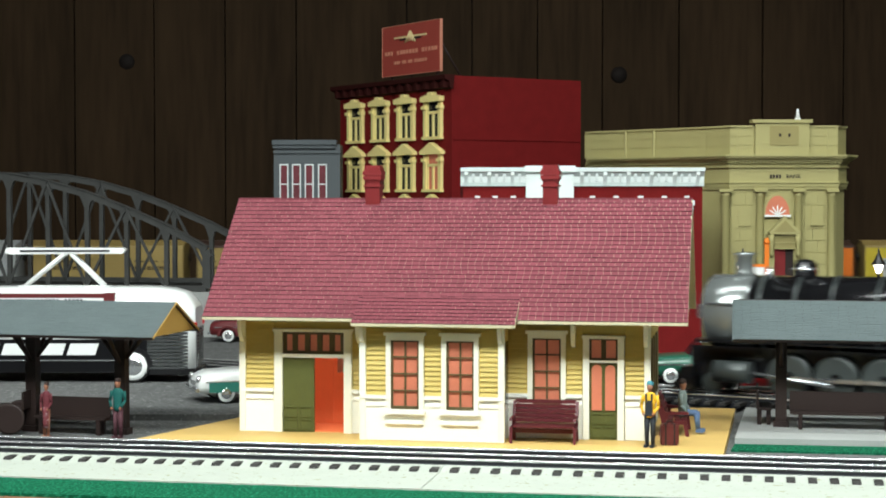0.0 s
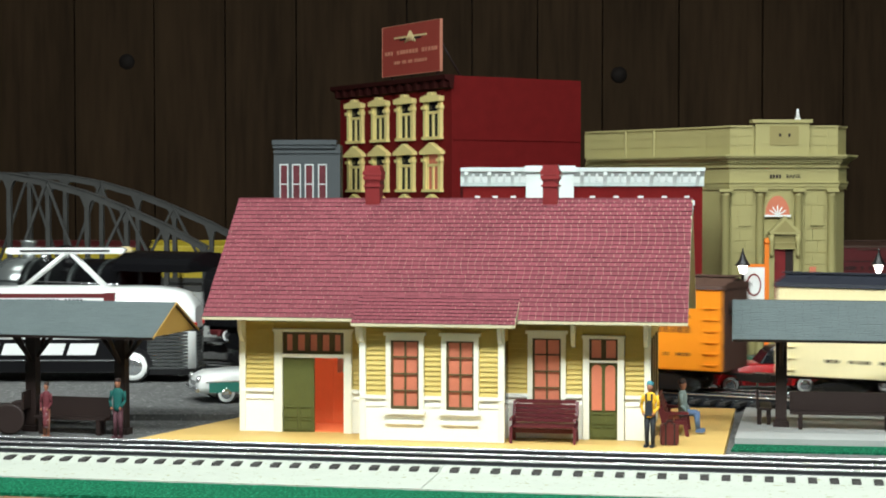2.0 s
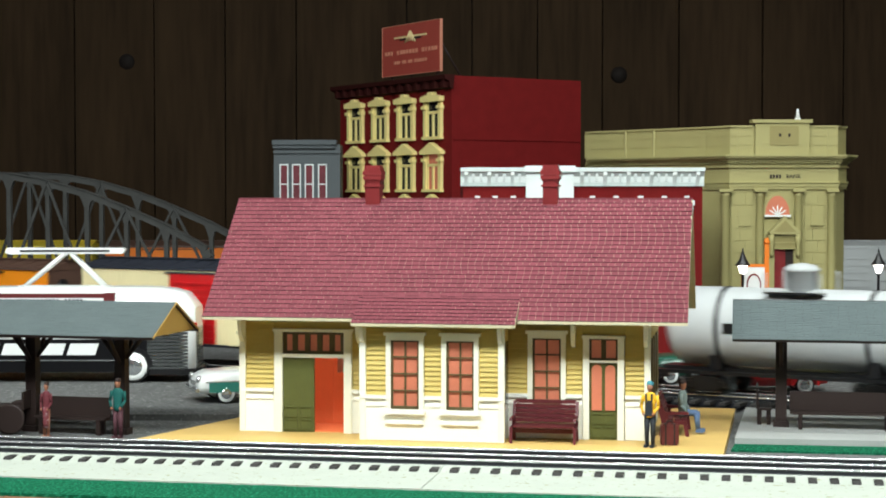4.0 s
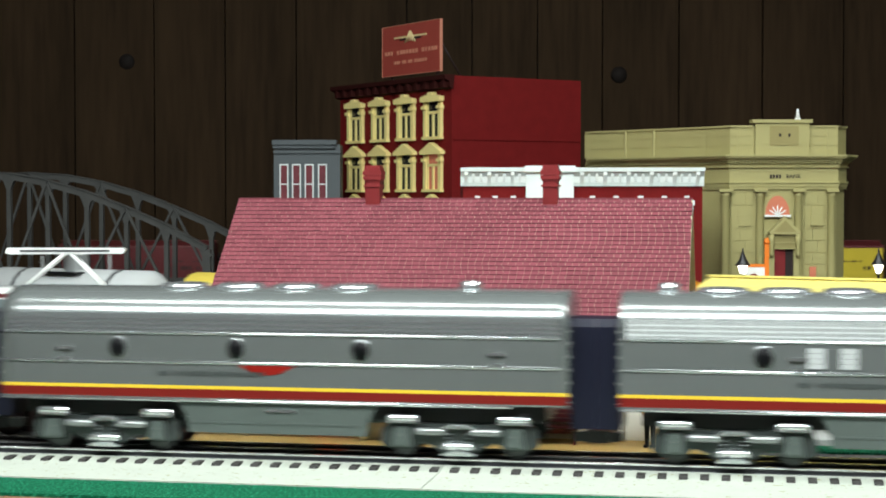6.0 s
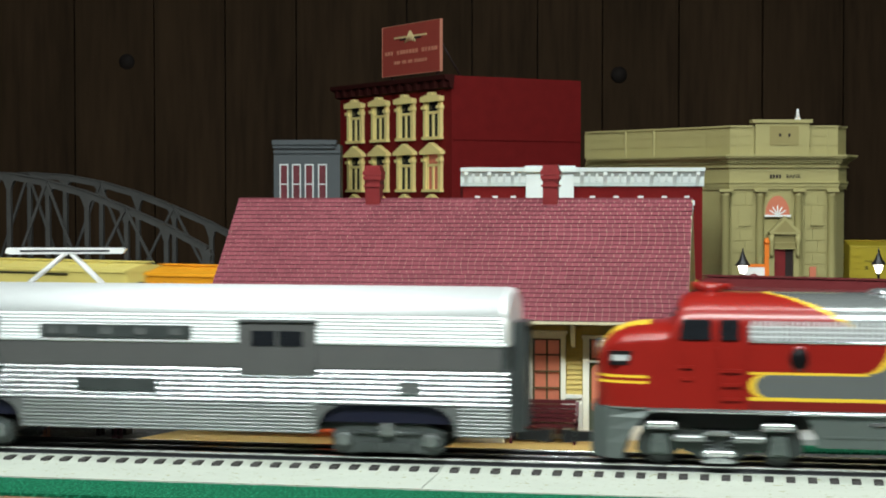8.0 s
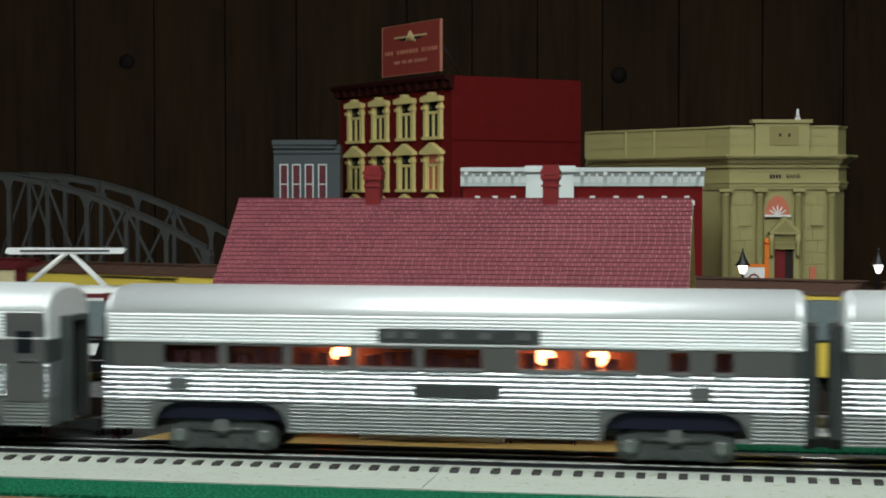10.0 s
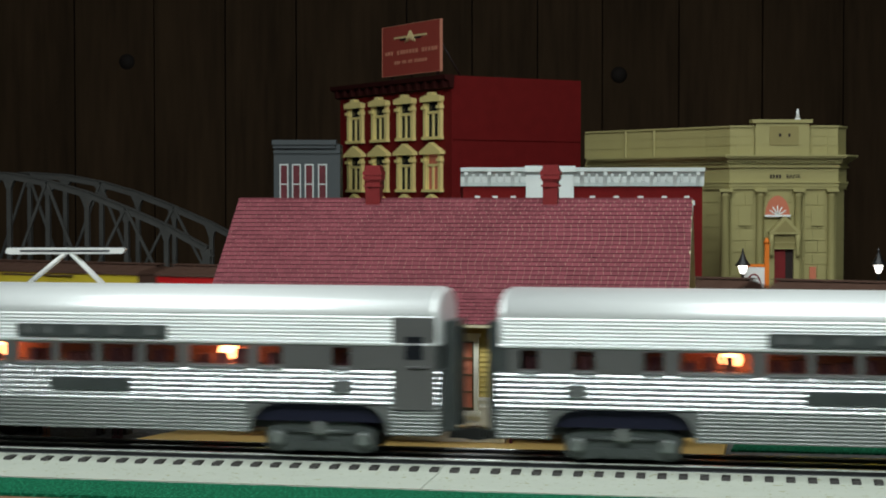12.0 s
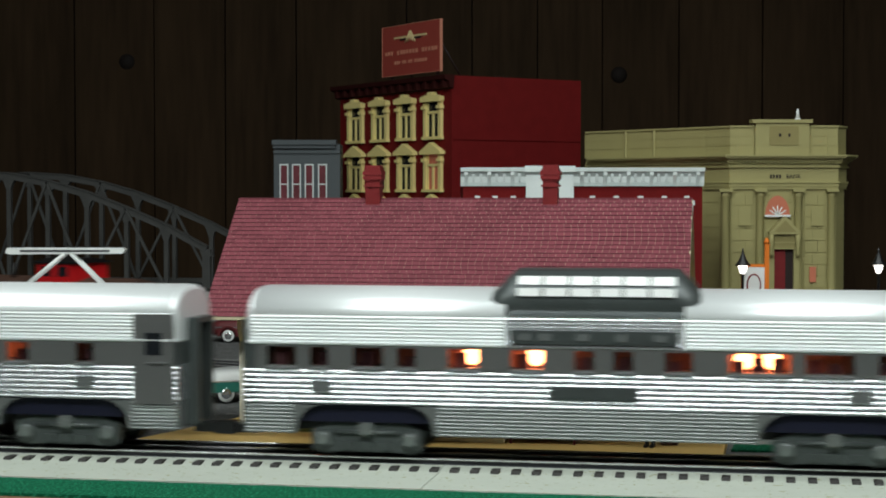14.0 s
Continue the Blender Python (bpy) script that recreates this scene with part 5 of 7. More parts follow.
def bus(m):
    """A streamlined coach, its rounded end towards +x."""
    b = thing("bus", "white and black streamlined coach with a ribbed silver rear end", "bus", at=m)
    L, w = 0.25, 0.025
    def section(x, k, top):
        yy = w * k
        return [(x, -yy, 0.0095), (x, -yy, 0.056), (x, -yy * 0.93, 0.056 + (top - 0.056) * 0.60), (x, -yy * 0.70, 0.056 + (top - 0.056) * 0.92), (x, -yy * 0.35, top),
                (x, yy * 0.35, top), (x, yy * 0.70, 0.056 + (top - 0.056) * 0.92), (x, yy * 0.93, 0.056 + (top - 0.056) * 0.60), (x, yy, 0.056), (x, yy, 0.0095)]
    bm = bmesh.new()
    loft(bm, [section(x, k, t) for x, k, t in ((-L, 0.85, 0.0700), (-L + 0.008, 0.97, 0.0717), (-L + 0.03, 1.0, 0.0724), (-0.045, 1.0, 0.0724), (-0.030, 1.0, 0.0721), (-0.017, 0.98, 0.0705), (-0.0085, 0.94, 0.0682), (-0.0035, 0.88, 0.0625), (0.0, 0.80, 0.0570))])
    part("body", bm, M_CARWHITE, b)
    boxes("lower_side", [(-L + 0.01, -0.036, -w - 0.0012, w + 0.0012, 0.0080, 0.0330)], M_COACHBLACK, b, "black lower side")
    for i in range(7):
        x = -L + 0.016 + i * 0.027
        boxes("window", [(x, x + 0.022, -w - 0.0010, w + 0.0010, 0.0350, 0.0500)], M_DARKGLASS, b)
    for i in range(12):
        z = 0.0105 + i * 0.0026
        bm = bmesh.new()
        prism(bm, [(-0.036, -w - 0.0014), (-0.012, -w - 0.0012), (-0.0035, -w * 0.86), (0.0016, -w * 0.5), (0.0020, 0), (0.0016, w * 0.5), (-0.0035, w * 0.86), (-0.012, w + 0.0012), (-0.036, w + 0.0014)], z, z + 0.0019, "z")
        part("rear_rib", bm, M_DARKCHROME, b)
    boxes("belt_strip", [(-L + 0.01, -0.030, -w - 0.0016, -w - 0.0012, 0.0166, 0.0176)], M_CHROME, b)
    for i in range(4):
        x = -0.172 + i * 0.025
        bm = bmesh.new()
        prism(bm, [(x, 0.0212), (x + 0.0215, 0.0212), (x + 0.0245, 0.0300), (x + 0.0030, 0.0300)], -w - 0.0022, -w - 0.0010, "y")
        part("side_panel", bm, M_CARWHITE, b, "bright white side panel")
    boxes("roof_board", [(-L + 0.02, -0.0620, -w - 0.0030, -w * 0.7, 0.0617, 0.0678), (-0.068, -0.0605, -w - 0.0036, -w * 0.7, 0.0605, 0.0684)], M_MAROON, b, "maroon name board")
    boxes("board_strip", [(-L + 0.02, -0.0685, -w - 0.0036, -w - 0.0030, 0.0612, 0.0647)], M_CARWHITE, b)
    bars(b, -0.155, -0.083, -w - 0.0036, 0.0621, 0.0640, 24, M_BLACK, 7)
    for x in (-0.0465, -0.205):
        for y in (-w + 0.0015, w - 0.0015):
            wheel(b, x, y, 0.0125, 0.0125, 0.0075)
            bm = bmesh.new()
            prism(bm, [(x + 0.0150 * math.cos(i * math.pi / 10), 0.0125 + 0.0150 * math.sin(i * math.pi / 10)) for i in range(11)], *sorted((math.copysign(w - 0.001, y), math.copysign(w + 0.0019, y))), "y")
            part("wheel_arch", bm, M_BLACK, b)
    bm = bmesh.new()
    prism(bm, [(-0.034, -w - 0.0020), (-0.010, -w - 0.0018), (-0.001, -w * 0.86), (0.0035, -w * 0.5), (0.0035, w * 0.5), (-0.001, w * 0.86), (-0.010, w + 0.0018), (-0.034, w + 0.0020)], 0.0062, 0.0105, "z")
    part("rear_bumper", bm, M_BLACK, b)
    for s in (-1, 1):
        boxes("tail_light", [(-0.0035, 0.0012, *sorted((s * w * 0.72, s * w * 0.84)), 0.0420, 0.0455)], M_REDCAR, b)


def light_bar(m):
    s = thing("roof_rack_bar", "white bar on splayed legs above the coach roof", "roof rack", at=m)
    bm = bmesh.new()
    prism(bm, [(-0.0485, 0.0275), (-0.0470, 0.0305), (-0.046, 0.0316), (0.046, 0.0316), (0.0485, 0.0300), (0.0460, 0.0268), (-0.0440, 0.0262)], -0.0050, 0.0050, "y")
    part("bar", bm, M_CARWHITE, s)
    boxes("slot", [(-0.036, 0.036, -0.0056, -0.0050, 0.0284, 0.0298)], M_BLACK, s)
    for x in (-0.033, 0.031):
        for y in (-0.004, 0.004):
            bm = bmesh.new()
            rod(bm, (x, y, 0.0006), (0.002 + x * 0.08, y, 0.0266), 0.0017, 8)
            part("leg", bm, M_CARWHITE, s)
    boxes("foot", [(-0.038, 0.036, -0.0060, 0.0060, 0.0, 0.0012)], M_CARWHITE, s)


red_store()
cornice_store()
grey_store()
bank()
bridge()
street_lamp(VIEW @ pose(0.2478, 1.40, 0.004))
street_lamp(VIEW @ pose(0.3600, 1.40, 0.0045))
signboard(VIEW @ pose(0.2590, 1.42, 0.004))
bm = bmesh.new()
prism(bm, [(-0.70, 1.10), (-0.10, 1.10), (-0.10, 1.26), (-0.21, 1.340), (-0.70, 1.50)], 0.004, 0.008, "z")
solid("road", bm, M_ASPHALT, "dark speckled asphalt road", category="road").matrix_basis = VIEW
BUS = VIEW @ pose(-0.1890, 1.312, 0.008)
bus(BUS)
light_bar(BUS @ pose(-0.1027, 0.0, 0.0718) @ Matrix.Diagonal((0.96, 1.0, 0.96, 1.0)))
sedan(VIEW @ pose(-0.1255, 1.185, 0.008, 0, 0, 20), M_CARWHITE, M_CARWHITE, "white and teal car with chrome bumper parked by the station", 0.100, flank=M_TEAL)
sedan(VIEW @ pose(-0.185, 1.70, 0.004, 0, 0, 180), M_MAROON, M_MAROON, "dark maroon old-fashioned car parked by the road", 0.095, True)
sedan(VIEW @ pose(0.262, 1.62, 0.004), M_DGREEN, M_DGREEN, "dark green old-fashioned car with chrome wheels", 0.090, True)
sedan(VIEW @ pose(0.203, 1.33, 0.004), M_DGREEN, M_BLACK, "dark green car with a black top", 0.085)
sedan(VIEW @ pose(0.240, 1.265, 0.004), M_REDCAR, M_BLACK, "bright red roadster with chrome headlamps", 0.090, True)
sedan(VIEW @ pose(0.352, 1.275, 0.004), M_REDCAR, M_CARWHITE, "bright red old-fashioned car with a white top", 0.078, True)


# ---- railway vehicles: origin on the rails' tops, under the middle; +x is the way they go ----
MESHES = {}


def shared(key, make, material):
    """One mesh, made once, for alike parts."""
    if key not in MESHES:
        bm = bmesh.new()
        make(bm)
        bmesh.ops.recalc_face_normals(bm, faces=bm.faces)
        me = bpy.data.meshes.new(key)
        bm.to_mesh(me)
        bm.free()
        me.materials.append(material)
        MESHES[key] = me
    return MESHES[key]


def put(name, me, parent, m=None):
    ob = new(name, me)
    ob.parent = parent
    if m is not None:
        ob.matrix_basis = m
    return ob


def wheelset(bm):
    for y in (-0.0165, 0.0165):
        lathe(bm, [(0.004, y - 0.002), (0.0068, y - 0.002), (0.0072, y + 0.002), (0.004, y + 0.002)], n=14, axis="y")
    rod(bm, (0, -0.022, 0), (0, 0.022, 0), 0.0015, 8)


def freight_frame(bm):
    """Both side frames and the bolster of a two-axle bogie."""
    for s in (-1, 1):
        y0, y1 = sorted((s * 0.0205, s * 0.0240))
        prism(bm, [(-0.0170, 0.0050), (-0.0130, 0.0042), (-0.0070, 0.0028), (0.0070, 0.0028), (0.0130, 0.0042), (0.0170, 0.0050), (0.0170, 0.0105), (0.0110, 0.0110), (0.0060, 0.0130), (-0.0060, 0.0130), (-0.0110, 0.0110), (-0.0170, 0.0105)], y0, y1, "y")
        for x in (-0.0125, 0.0125):
            box(bm, x - 0.0026, x + 0.0026, *sorted((s * 0.0238, s * 0.0258)), 0.0052, 0.0098)
    box(bm, -0.0035, 0.0035, -0.0205, 0.0205, 0.0070, 0.0140)


def coach_frame(bm):
    for s in (-1, 1):
        y0, y1 = sorted((s * 0.0205, s * 0.0245))
        prism(bm, [(-0.0300, 0.0040), (-0.0240, 0.0020), (-0.0160, 0.0030), (0.0160, 0.0030), (0.0240, 0.0020), (0.0300, 0.0040), (0.0300, 0.0150), (0.0200, 0.0185), (-0.0200, 0.0185), (-0.0300, 0.0150)], y0, y1, "y")
    bmesh.ops.bevel(bm, geom=bm.edges[:], offset=0.0009, segments=2, affect="EDGES")
    for s in (-1, 1):
        for x in (-0.0235, 0.0235):
            lathe(bm, [(0.0052, s * 0.0240), (0.0052, s * 0.0256), (0.0030, s * 0.0266)], (x, 0, 0.0090), 14, "y")
        rod(bm, (-0.018, s * 0.0250, 0.0135), (0.018, s * 0.0250, 0.0135), 0.0012, 8)
        for x in (-0.0100, 0.0, 0.0100):
            box(bm, x - 0.0030, x + 0.0030, *sorted((s * 0.0240, s * 0.0262)), 0.0045, 0.0085)
    box(bm, -0.0035, 0.0035, -0.0205, 0.0205, 0.0070, 0.0160)


def loco_frame(bm):
    """Heavy cast side frames, arched over the wheels, with a dropped middle."""
    for s in (-1, 1):
        y0, y1 = sorted((s * 0.0205, s * 0.0242))
        prism(bm, [(-0.0420, 0.0070), (-0.0360, 0.0052), (-0.0240, 0.0052), (-0.0200, 0.0105), (-0.0120, 0.0060), (-0.0080, 0.0030), (0.0080, 0.0030), (0.0120, 0.0060), (0.0200, 0.0105), (0.0240, 0.0052), (0.0360, 0.0052), (0.0420, 0.0070), (0.0415, 0.0150), (0.0380, 0.0185), (0.0300, 0.0205), (0.0140, 0.0188), (-0.0140, 0.0188), (-0.0300, 0.0205), (-0.0380, 0.0185), (-0.0415, 0.0150)], y0, y1, "y")
    bmesh.ops.bevel(bm, geom=bm.edges[:], offset=0.0009, segments=2, affect="EDGES")
    for s in (-1, 1):
        for x in (-0.0150, 0.0150):
            rod(bm, (x - 0.0045, s * 0.0252, 0.0150), (x + 0.0045, s * 0.0252, 0.0150), 0.0026, 10)
        for x in (-0.0052, 0.0052):
            for k in range(4):
                rod(bm, (x, s * 0.0246, 0.0070 + k * 0.0020), (x, s * 0.0246, 0.0083 + k * 0.0020), 0.0024, 10)
    bmesh.ops.recalc_face_normals(bm, faces=bm.faces[:])
    box(bm, -0.0035, 0.0035, -0.0205, 0.0205, 0.0070, 0.0220)


def loco_box(bm):
    prism(bm, [(-0.0052, 0.0), (0.0052, 0.0), (0.0036, 0.0105), (-0.0036, 0.0105)], -0.0020, 0.0022, "y")
    prism(bm, [(-0.0034, 0.0010), (0.0034, 0.0010), (0.0026, 0.0070), (-0.0026, 0.0070)], -0.0036, 0.0010, "y")
    bmesh.ops.bevel(bm, geom=bm.edges[:], offset=0.0006, segments=2, affect="EDGES")


def loco_spring(bm):
    """A leaf spring, bowed upwards."""
    prism(bm, [(-0.0085, 0.0), (0.0085, 0.0), (0.0080, 0.0012), (0.0040, 0.0026), (-0.0040, 0.0026), (-0.0080, 0.0012)], -0.0018, 0.0018, "y")
    bmesh.ops.bevel(bm, geom=bm.edges[:], offset=0.0004, segments=2, affect="EDGES")


def loco_cap(bm):
    """A short rounded bar with domed ends."""
    lathe(bm, [(0.0006, -0.0085), (0.0017, -0.0078), (0.0021, -0.0060), (0.0021, 0.0060), (0.0017, 0.0078), (0.0006, 0.0085)], n=12, axis="x")


def coach_box(bm):
    box(bm, -0.0042, 0.0042, -0.0018, 0.0018, 0.0, 0.0075)
    bmesh.ops.bevel(bm, geom=bm.edges[:], offset=0.0012, segments=2, affect="EDGES")


def bogie(parent, x, kind="freight"):
    b = new("bogie")
    b.parent = parent
    b.matrix_basis = pose(x, 0, 0)
    reach = {"freight": 0.0125, "coach": 0.0215, "loco": 0.0300}[kind]
    if kind == "freight":
        put("side_frames", shared("freight_side_frames", freight_frame, M_BLACK), b)
    elif kind == "coach":
        put("side_frames", shared("coach_side_frames", coach_frame, M_GUNMETAL), b)
        for s in (-1, 1):
            for u in (-1, 1):
                put("journal_box", shared("journal_box_coach", coach_box, M_SILVERP), b, pose(u * 0.0235, s * 0.0255, 0.0060))
            put("spring_plank", shared("journal_box_coach", coach_box, M_SILVERP), b, pose(0, s * 0.0262, 0.0115))
    else:
        put("side_frames", shared("loco_side_frames", loco_frame, M_TRUCK), b)
        for s in (-1, 1):
            for u in (-1, 1):
                put("journal_box", shared("journal_box_loco", loco_box, M_SILLGREY), b, pose(u * 0.0300, s * 0.0258, 0.0065, 0, 0, 0 if s < 0 else 180))
                put("equaliser", shared("equaliser_loco", loco_spring, M_SILVER), b, pose(u * 0.0295, s * 0.0262, 0.0192))
            put("spring_plank", shared("spring_plank_loco", loco_spring, M_SILVER), b, pose(0, s * 0.0262, 0.0025))
            # Chrome bars added along top and middle to give the truck bright highlights.
            for u in (-1, 1):
                put("spring_cap", shared("highlight_bar_loco", loco_cap, M_CHROME), b, pose(u * 0.0295, s * 0.0262, 0.0218))
                put("brake_cylinder", shared("brake_cylinder_loco", loco_cap, M_SILVERP), b, pose(u * 0.0150, s * 0.0268, 0.0150))
            put("spring_band", shared("highlight_bar_loco", loco_cap, M_CHROME), b, pose(0, s * 0.0272, 0.0075))
            put("bolster_end", shared("equaliser_loco", loco_spring, M_SILVER), b, pose(0, s * 0.0258, 0.0165))
    for u in (-1, 1):
        put("wheelset", shared("wheelset", wheelset, M_GUNMETAL), b, pose(u * reach, 0, 0.0071))
    return b


def coupler(parent, x, way):
    a, b = sorted((x, x + way * 0.019))
    boxes("coupler", [(a, b, -0.0028, 0.0028, 0.0085, 0.0135), (*sorted((x + way * 0.013, x + way * 0.0195)), -0.0050, 0.0050, 0.0080, 0.0145)], M_BLACK, parent)


def box_car(kindname, label, L, H, body, roof, door=None, stripe=None, reefer=False, marks=0, disc=False):
    """A box car or refrigerator car: planked sides, ribbed roof with a running board, doors, ladders and bogies."""
    c = thing(kindname, label, "freight car", "freight cars")
    h, w, z0, z1 = L / 2, 0.0275, 0.0165, H - 0.0085
    boxes("body", [(-h + 0.001, h - 0.001, -w + 0.0006, w - 0.0006, z0, z1)], body, c)
    n = int(L / 0.006)
    bm = bmesh.new()
    for i in range(n):
        x = -h + i * L / n
        for s in (-1, 1):
            box(bm, x + 0.00015, x + L / n - 0.00015, *sorted((s * (w - 0.001), s * w)), z0 + 0.0006, z1 - 0.0006)
    tagged(part("side_planks", bm, body, c), kind="stuff")
    bm = bmesh.new()
    prism(bm, [(-w - 0.0012, z1 - 0.0004), (w + 0.0012, z1 - 0.0004), (w + 0.0008, z1 + 0.0022), (0, H - 0.0012), (-w - 0.0008, z1 + 0.0022)], -h - 0.001, h + 0.001)
    part("roof", bm, roof, c)
    k = int(L / 0.017)
    for i in range(1, k):
        x = -h + i * L / k
        bm = bmesh.new()
        prism(bm, [(-w - 0.0012, z1 + 0.0020), (w + 0.0012, z1 + 0.0020), (0, H - 0.0002)], x - 0.0006, x + 0.0006)
        part("roof_rib", bm, roof, c)
    boxes("running_board", [(-h - 0.003, h + 0.003, -0.0045, 0.0045, H - 0.0010, H)], roof, c)
    for u in (-1, 1):
        boxes("car_end", [(*sorted((u * (h - 0.001), u * (h + 0.0004))), -w + 0.0004, w - 0.0004, z0, z1)], roof, c)
    boxes("underframe", [(-h, h, -0.006, 0.006, 0.0125, 0.0165), (-h + 0.002, h - 0.002, -w + 0.002, w - 0.002, 0.0155, 0.0166)], M_BLACK, c)
    dw = 0.023
    for s in (-1, 1):
        y0, y1 = sorted((s * w, s * (w + 0.0012)))
        d = boxes("door", [(-dw, dw, y0, y1, z0 + 0.001, z1 - 0.003)], door or body, c)
        for i in range(9 if door else 5):
            z = z0 + 0.004 + i * (z1 - z0 - 0.010) / (9 if door else 5)
            boxes("door_rib", [(-dw + 0.001, dw - 0.001, *sorted((s * (w + 0.0010), s * (w + 0.0021))), z, z + 0.0016)], door or body, d)
        if door is M_REDCAR:
            bm = bmesh.new()
            lathe(bm, [(0.0078, s * (w - 0.0004)), (0.0078, s * (w + 0.0008)), (0.0004, s * (w + 0.0008))], (0.084, 0, 0.0545), 16, "y")
            part("emblem", bm, M_ORANGE, c, "round orange emblem")
            for k, mm in enumerate((M_CARYEL, M_OLIVE, M_CARYEL)):
                boxes("slogan_bar", [(0.046, 0.072, *sorted((s * (w - 0.0004), s * (w + 0.0006))), 0.0495 + k * 0.0045, 0.0512 + k * 0.0045)], mm, c)
        boxes("door_rail", [(-dw - 0.030, dw + 0.004, *sorted((s * w, s * (w + 0.0020))), z1 - 0.0030, z1 - 0.0018), (-dw - 0.012, dw + 0.012, *sorted((s * w, s * (w + 0.0020))), z0 - 0.0010, z0 + 0.0006)], M_BLACK if reefer else roof, c)
        for u in (-1, 1):
            for i in range(6):
                z = z0 + 0.004 + i * 0.0078
                boxes("ladder_rung", [(*sorted((u * (h - 0.014), u * (h - 0.003))), *sorted((s * w, s * (w + 0.0014))), z, z + 0.0009)], body, c)
        if stripe:
            boxes("side_panel", [(-h + 0.022, -dw - 0.012, *sorted((s * w, s * (w + 0.0003))), z0 + 0.016, z1 - 0.014)], stripe, c)
        if marks:
            rng = random.Random(marks)
            for u in (-1, 1):
                for j in range(3):
                    for i in range(9):
                        x = u * (dw + 0.014 + i * 0.0052)
                        if abs(x) < h - 0.018 and rng.random() < 0.72:
                            z = z0 + (0.010, 0.026, 0.036)[j]
                            boxes("letter_bar", [(x, x + rng.uniform(0.0022, 0.0040), *sorted((s * w, s * (w + 0.0004))), z, z + (0.0022, 0.0048, 0.0022)[j])], M_BROWN, c)
        if disc:
            bm = bmesh.new()
            lathe(bm, [(0.0065, w + 0.0001), (0.0065, w + 0.0006), (0.0002, w + 0.0006)], (-s * (h - 0.068), 0, z1 - 0.016), 18, "y")
            if s < 0:
                bmesh.ops.scale(bm, verts=bm.verts, vec=(1, -1, 1))
            part("emblem", bm, M_NAVYROOF, c)
            boxes("placard", [(*sorted((-h + 0.042, -h + 0.052)), *sorted((s * w, s * (w + 0.0005))), z1 - 0.024, z1 - 0.008)], M_CARWHITE, c)
    for u in (-1, 1):
        bogie(c, u * (h - 0.040))
        coupler(c, u * h, u)
        bm = bmesh.new()
        rod(bm, (u * (h + 0.002), 0.012, H - 0.022), (u * (h + 0.0045), 0.012, H - 0.022), 0.0055, 12)
        part("brake_wheel", bm, M_BLACK, c)
    return c


def tank_car(label, L, paint, dome_paint):
    c = thing("tank_car", label, "freight car", "freight cars")
    h = L / 2
    bm = bmesh.new()
    r, zc = 0.0275, 0.0460
    prof = [(0.004, -h + 0.002), (0.014, -h + 0.003), (0.022, -h + 0.007), (r, -h + 0.014)]
    lathe(bm, prof + [(r, h - 0.014), (0.022, h - 0.007), (0.014, h - 0.003), (0.004, h - 0.002)], (0, 0, zc), 24, "x")
    part("tank", bm, paint, c)
    bm = bmesh.new()
    lathe(bm, [(0.0105, zc + 0.020), (0.0105, 0.0850), (0.0120, 0.0855), (0.0120, 0.0875), (0.0080, 0.0900), (0.0020, 0.0910)], n=18)
    part("dome", bm, dome_paint, c)
    boxes("walkway", [(-0.020, 0.020, -0.022, -0.013, zc + 0.0245, zc + 0.0258), (-0.020, 0.020, 0.013, 0.022, zc + 0.0245, zc + 0.0258)], M_BLACK, c)
    for x in (-0.019, 0.019):
        for y in (-0.0215, 0.0215):
            boxes("rail_post", [(x - 0.0006, x + 0.0006, y - 0.0006, y + 0.0006, zc + 0.0250, zc + 0.0390)], paint, c)
    for x in (-0.052, 0.052):
        bm = bmesh.new()
        lathe(bm, [(r + 0.0006, x - 0.0015), (r + 0.0006, x + 0.0015)], (0, 0, zc), 24, "x")
        part("band", bm, M_BLACK, c)
    boxes("frame", [(-h, h, -0.010, 0.010, 0.0125, 0.0180), (-h, h, -0.0245, -0.0215, 0.0140, 0.0165), (-h, h, 0.0215, 0.0245, 0.0140, 0.0165)], M_BLACK, c)
    for u in (-1, 1):
        boxes("saddle", [(u * 0.055 - 0.004, u * 0.055 + 0.004, -0.020, 0.020, 0.0170, 0.0300)], M_BLACK, c)
        bogie(c, u * (h - 0.036))
        coupler(c, u * h, u)
        for s in (-1, 1):
            boxes("nameplate", [(u * 0.035 - 0.012, u * 0.035 + 0.012, *sorted((s * (r - 0.0006), s * (r + 0.0003))), zc - 0.003, zc + 0.004)], M_BLACK, c)
    return c


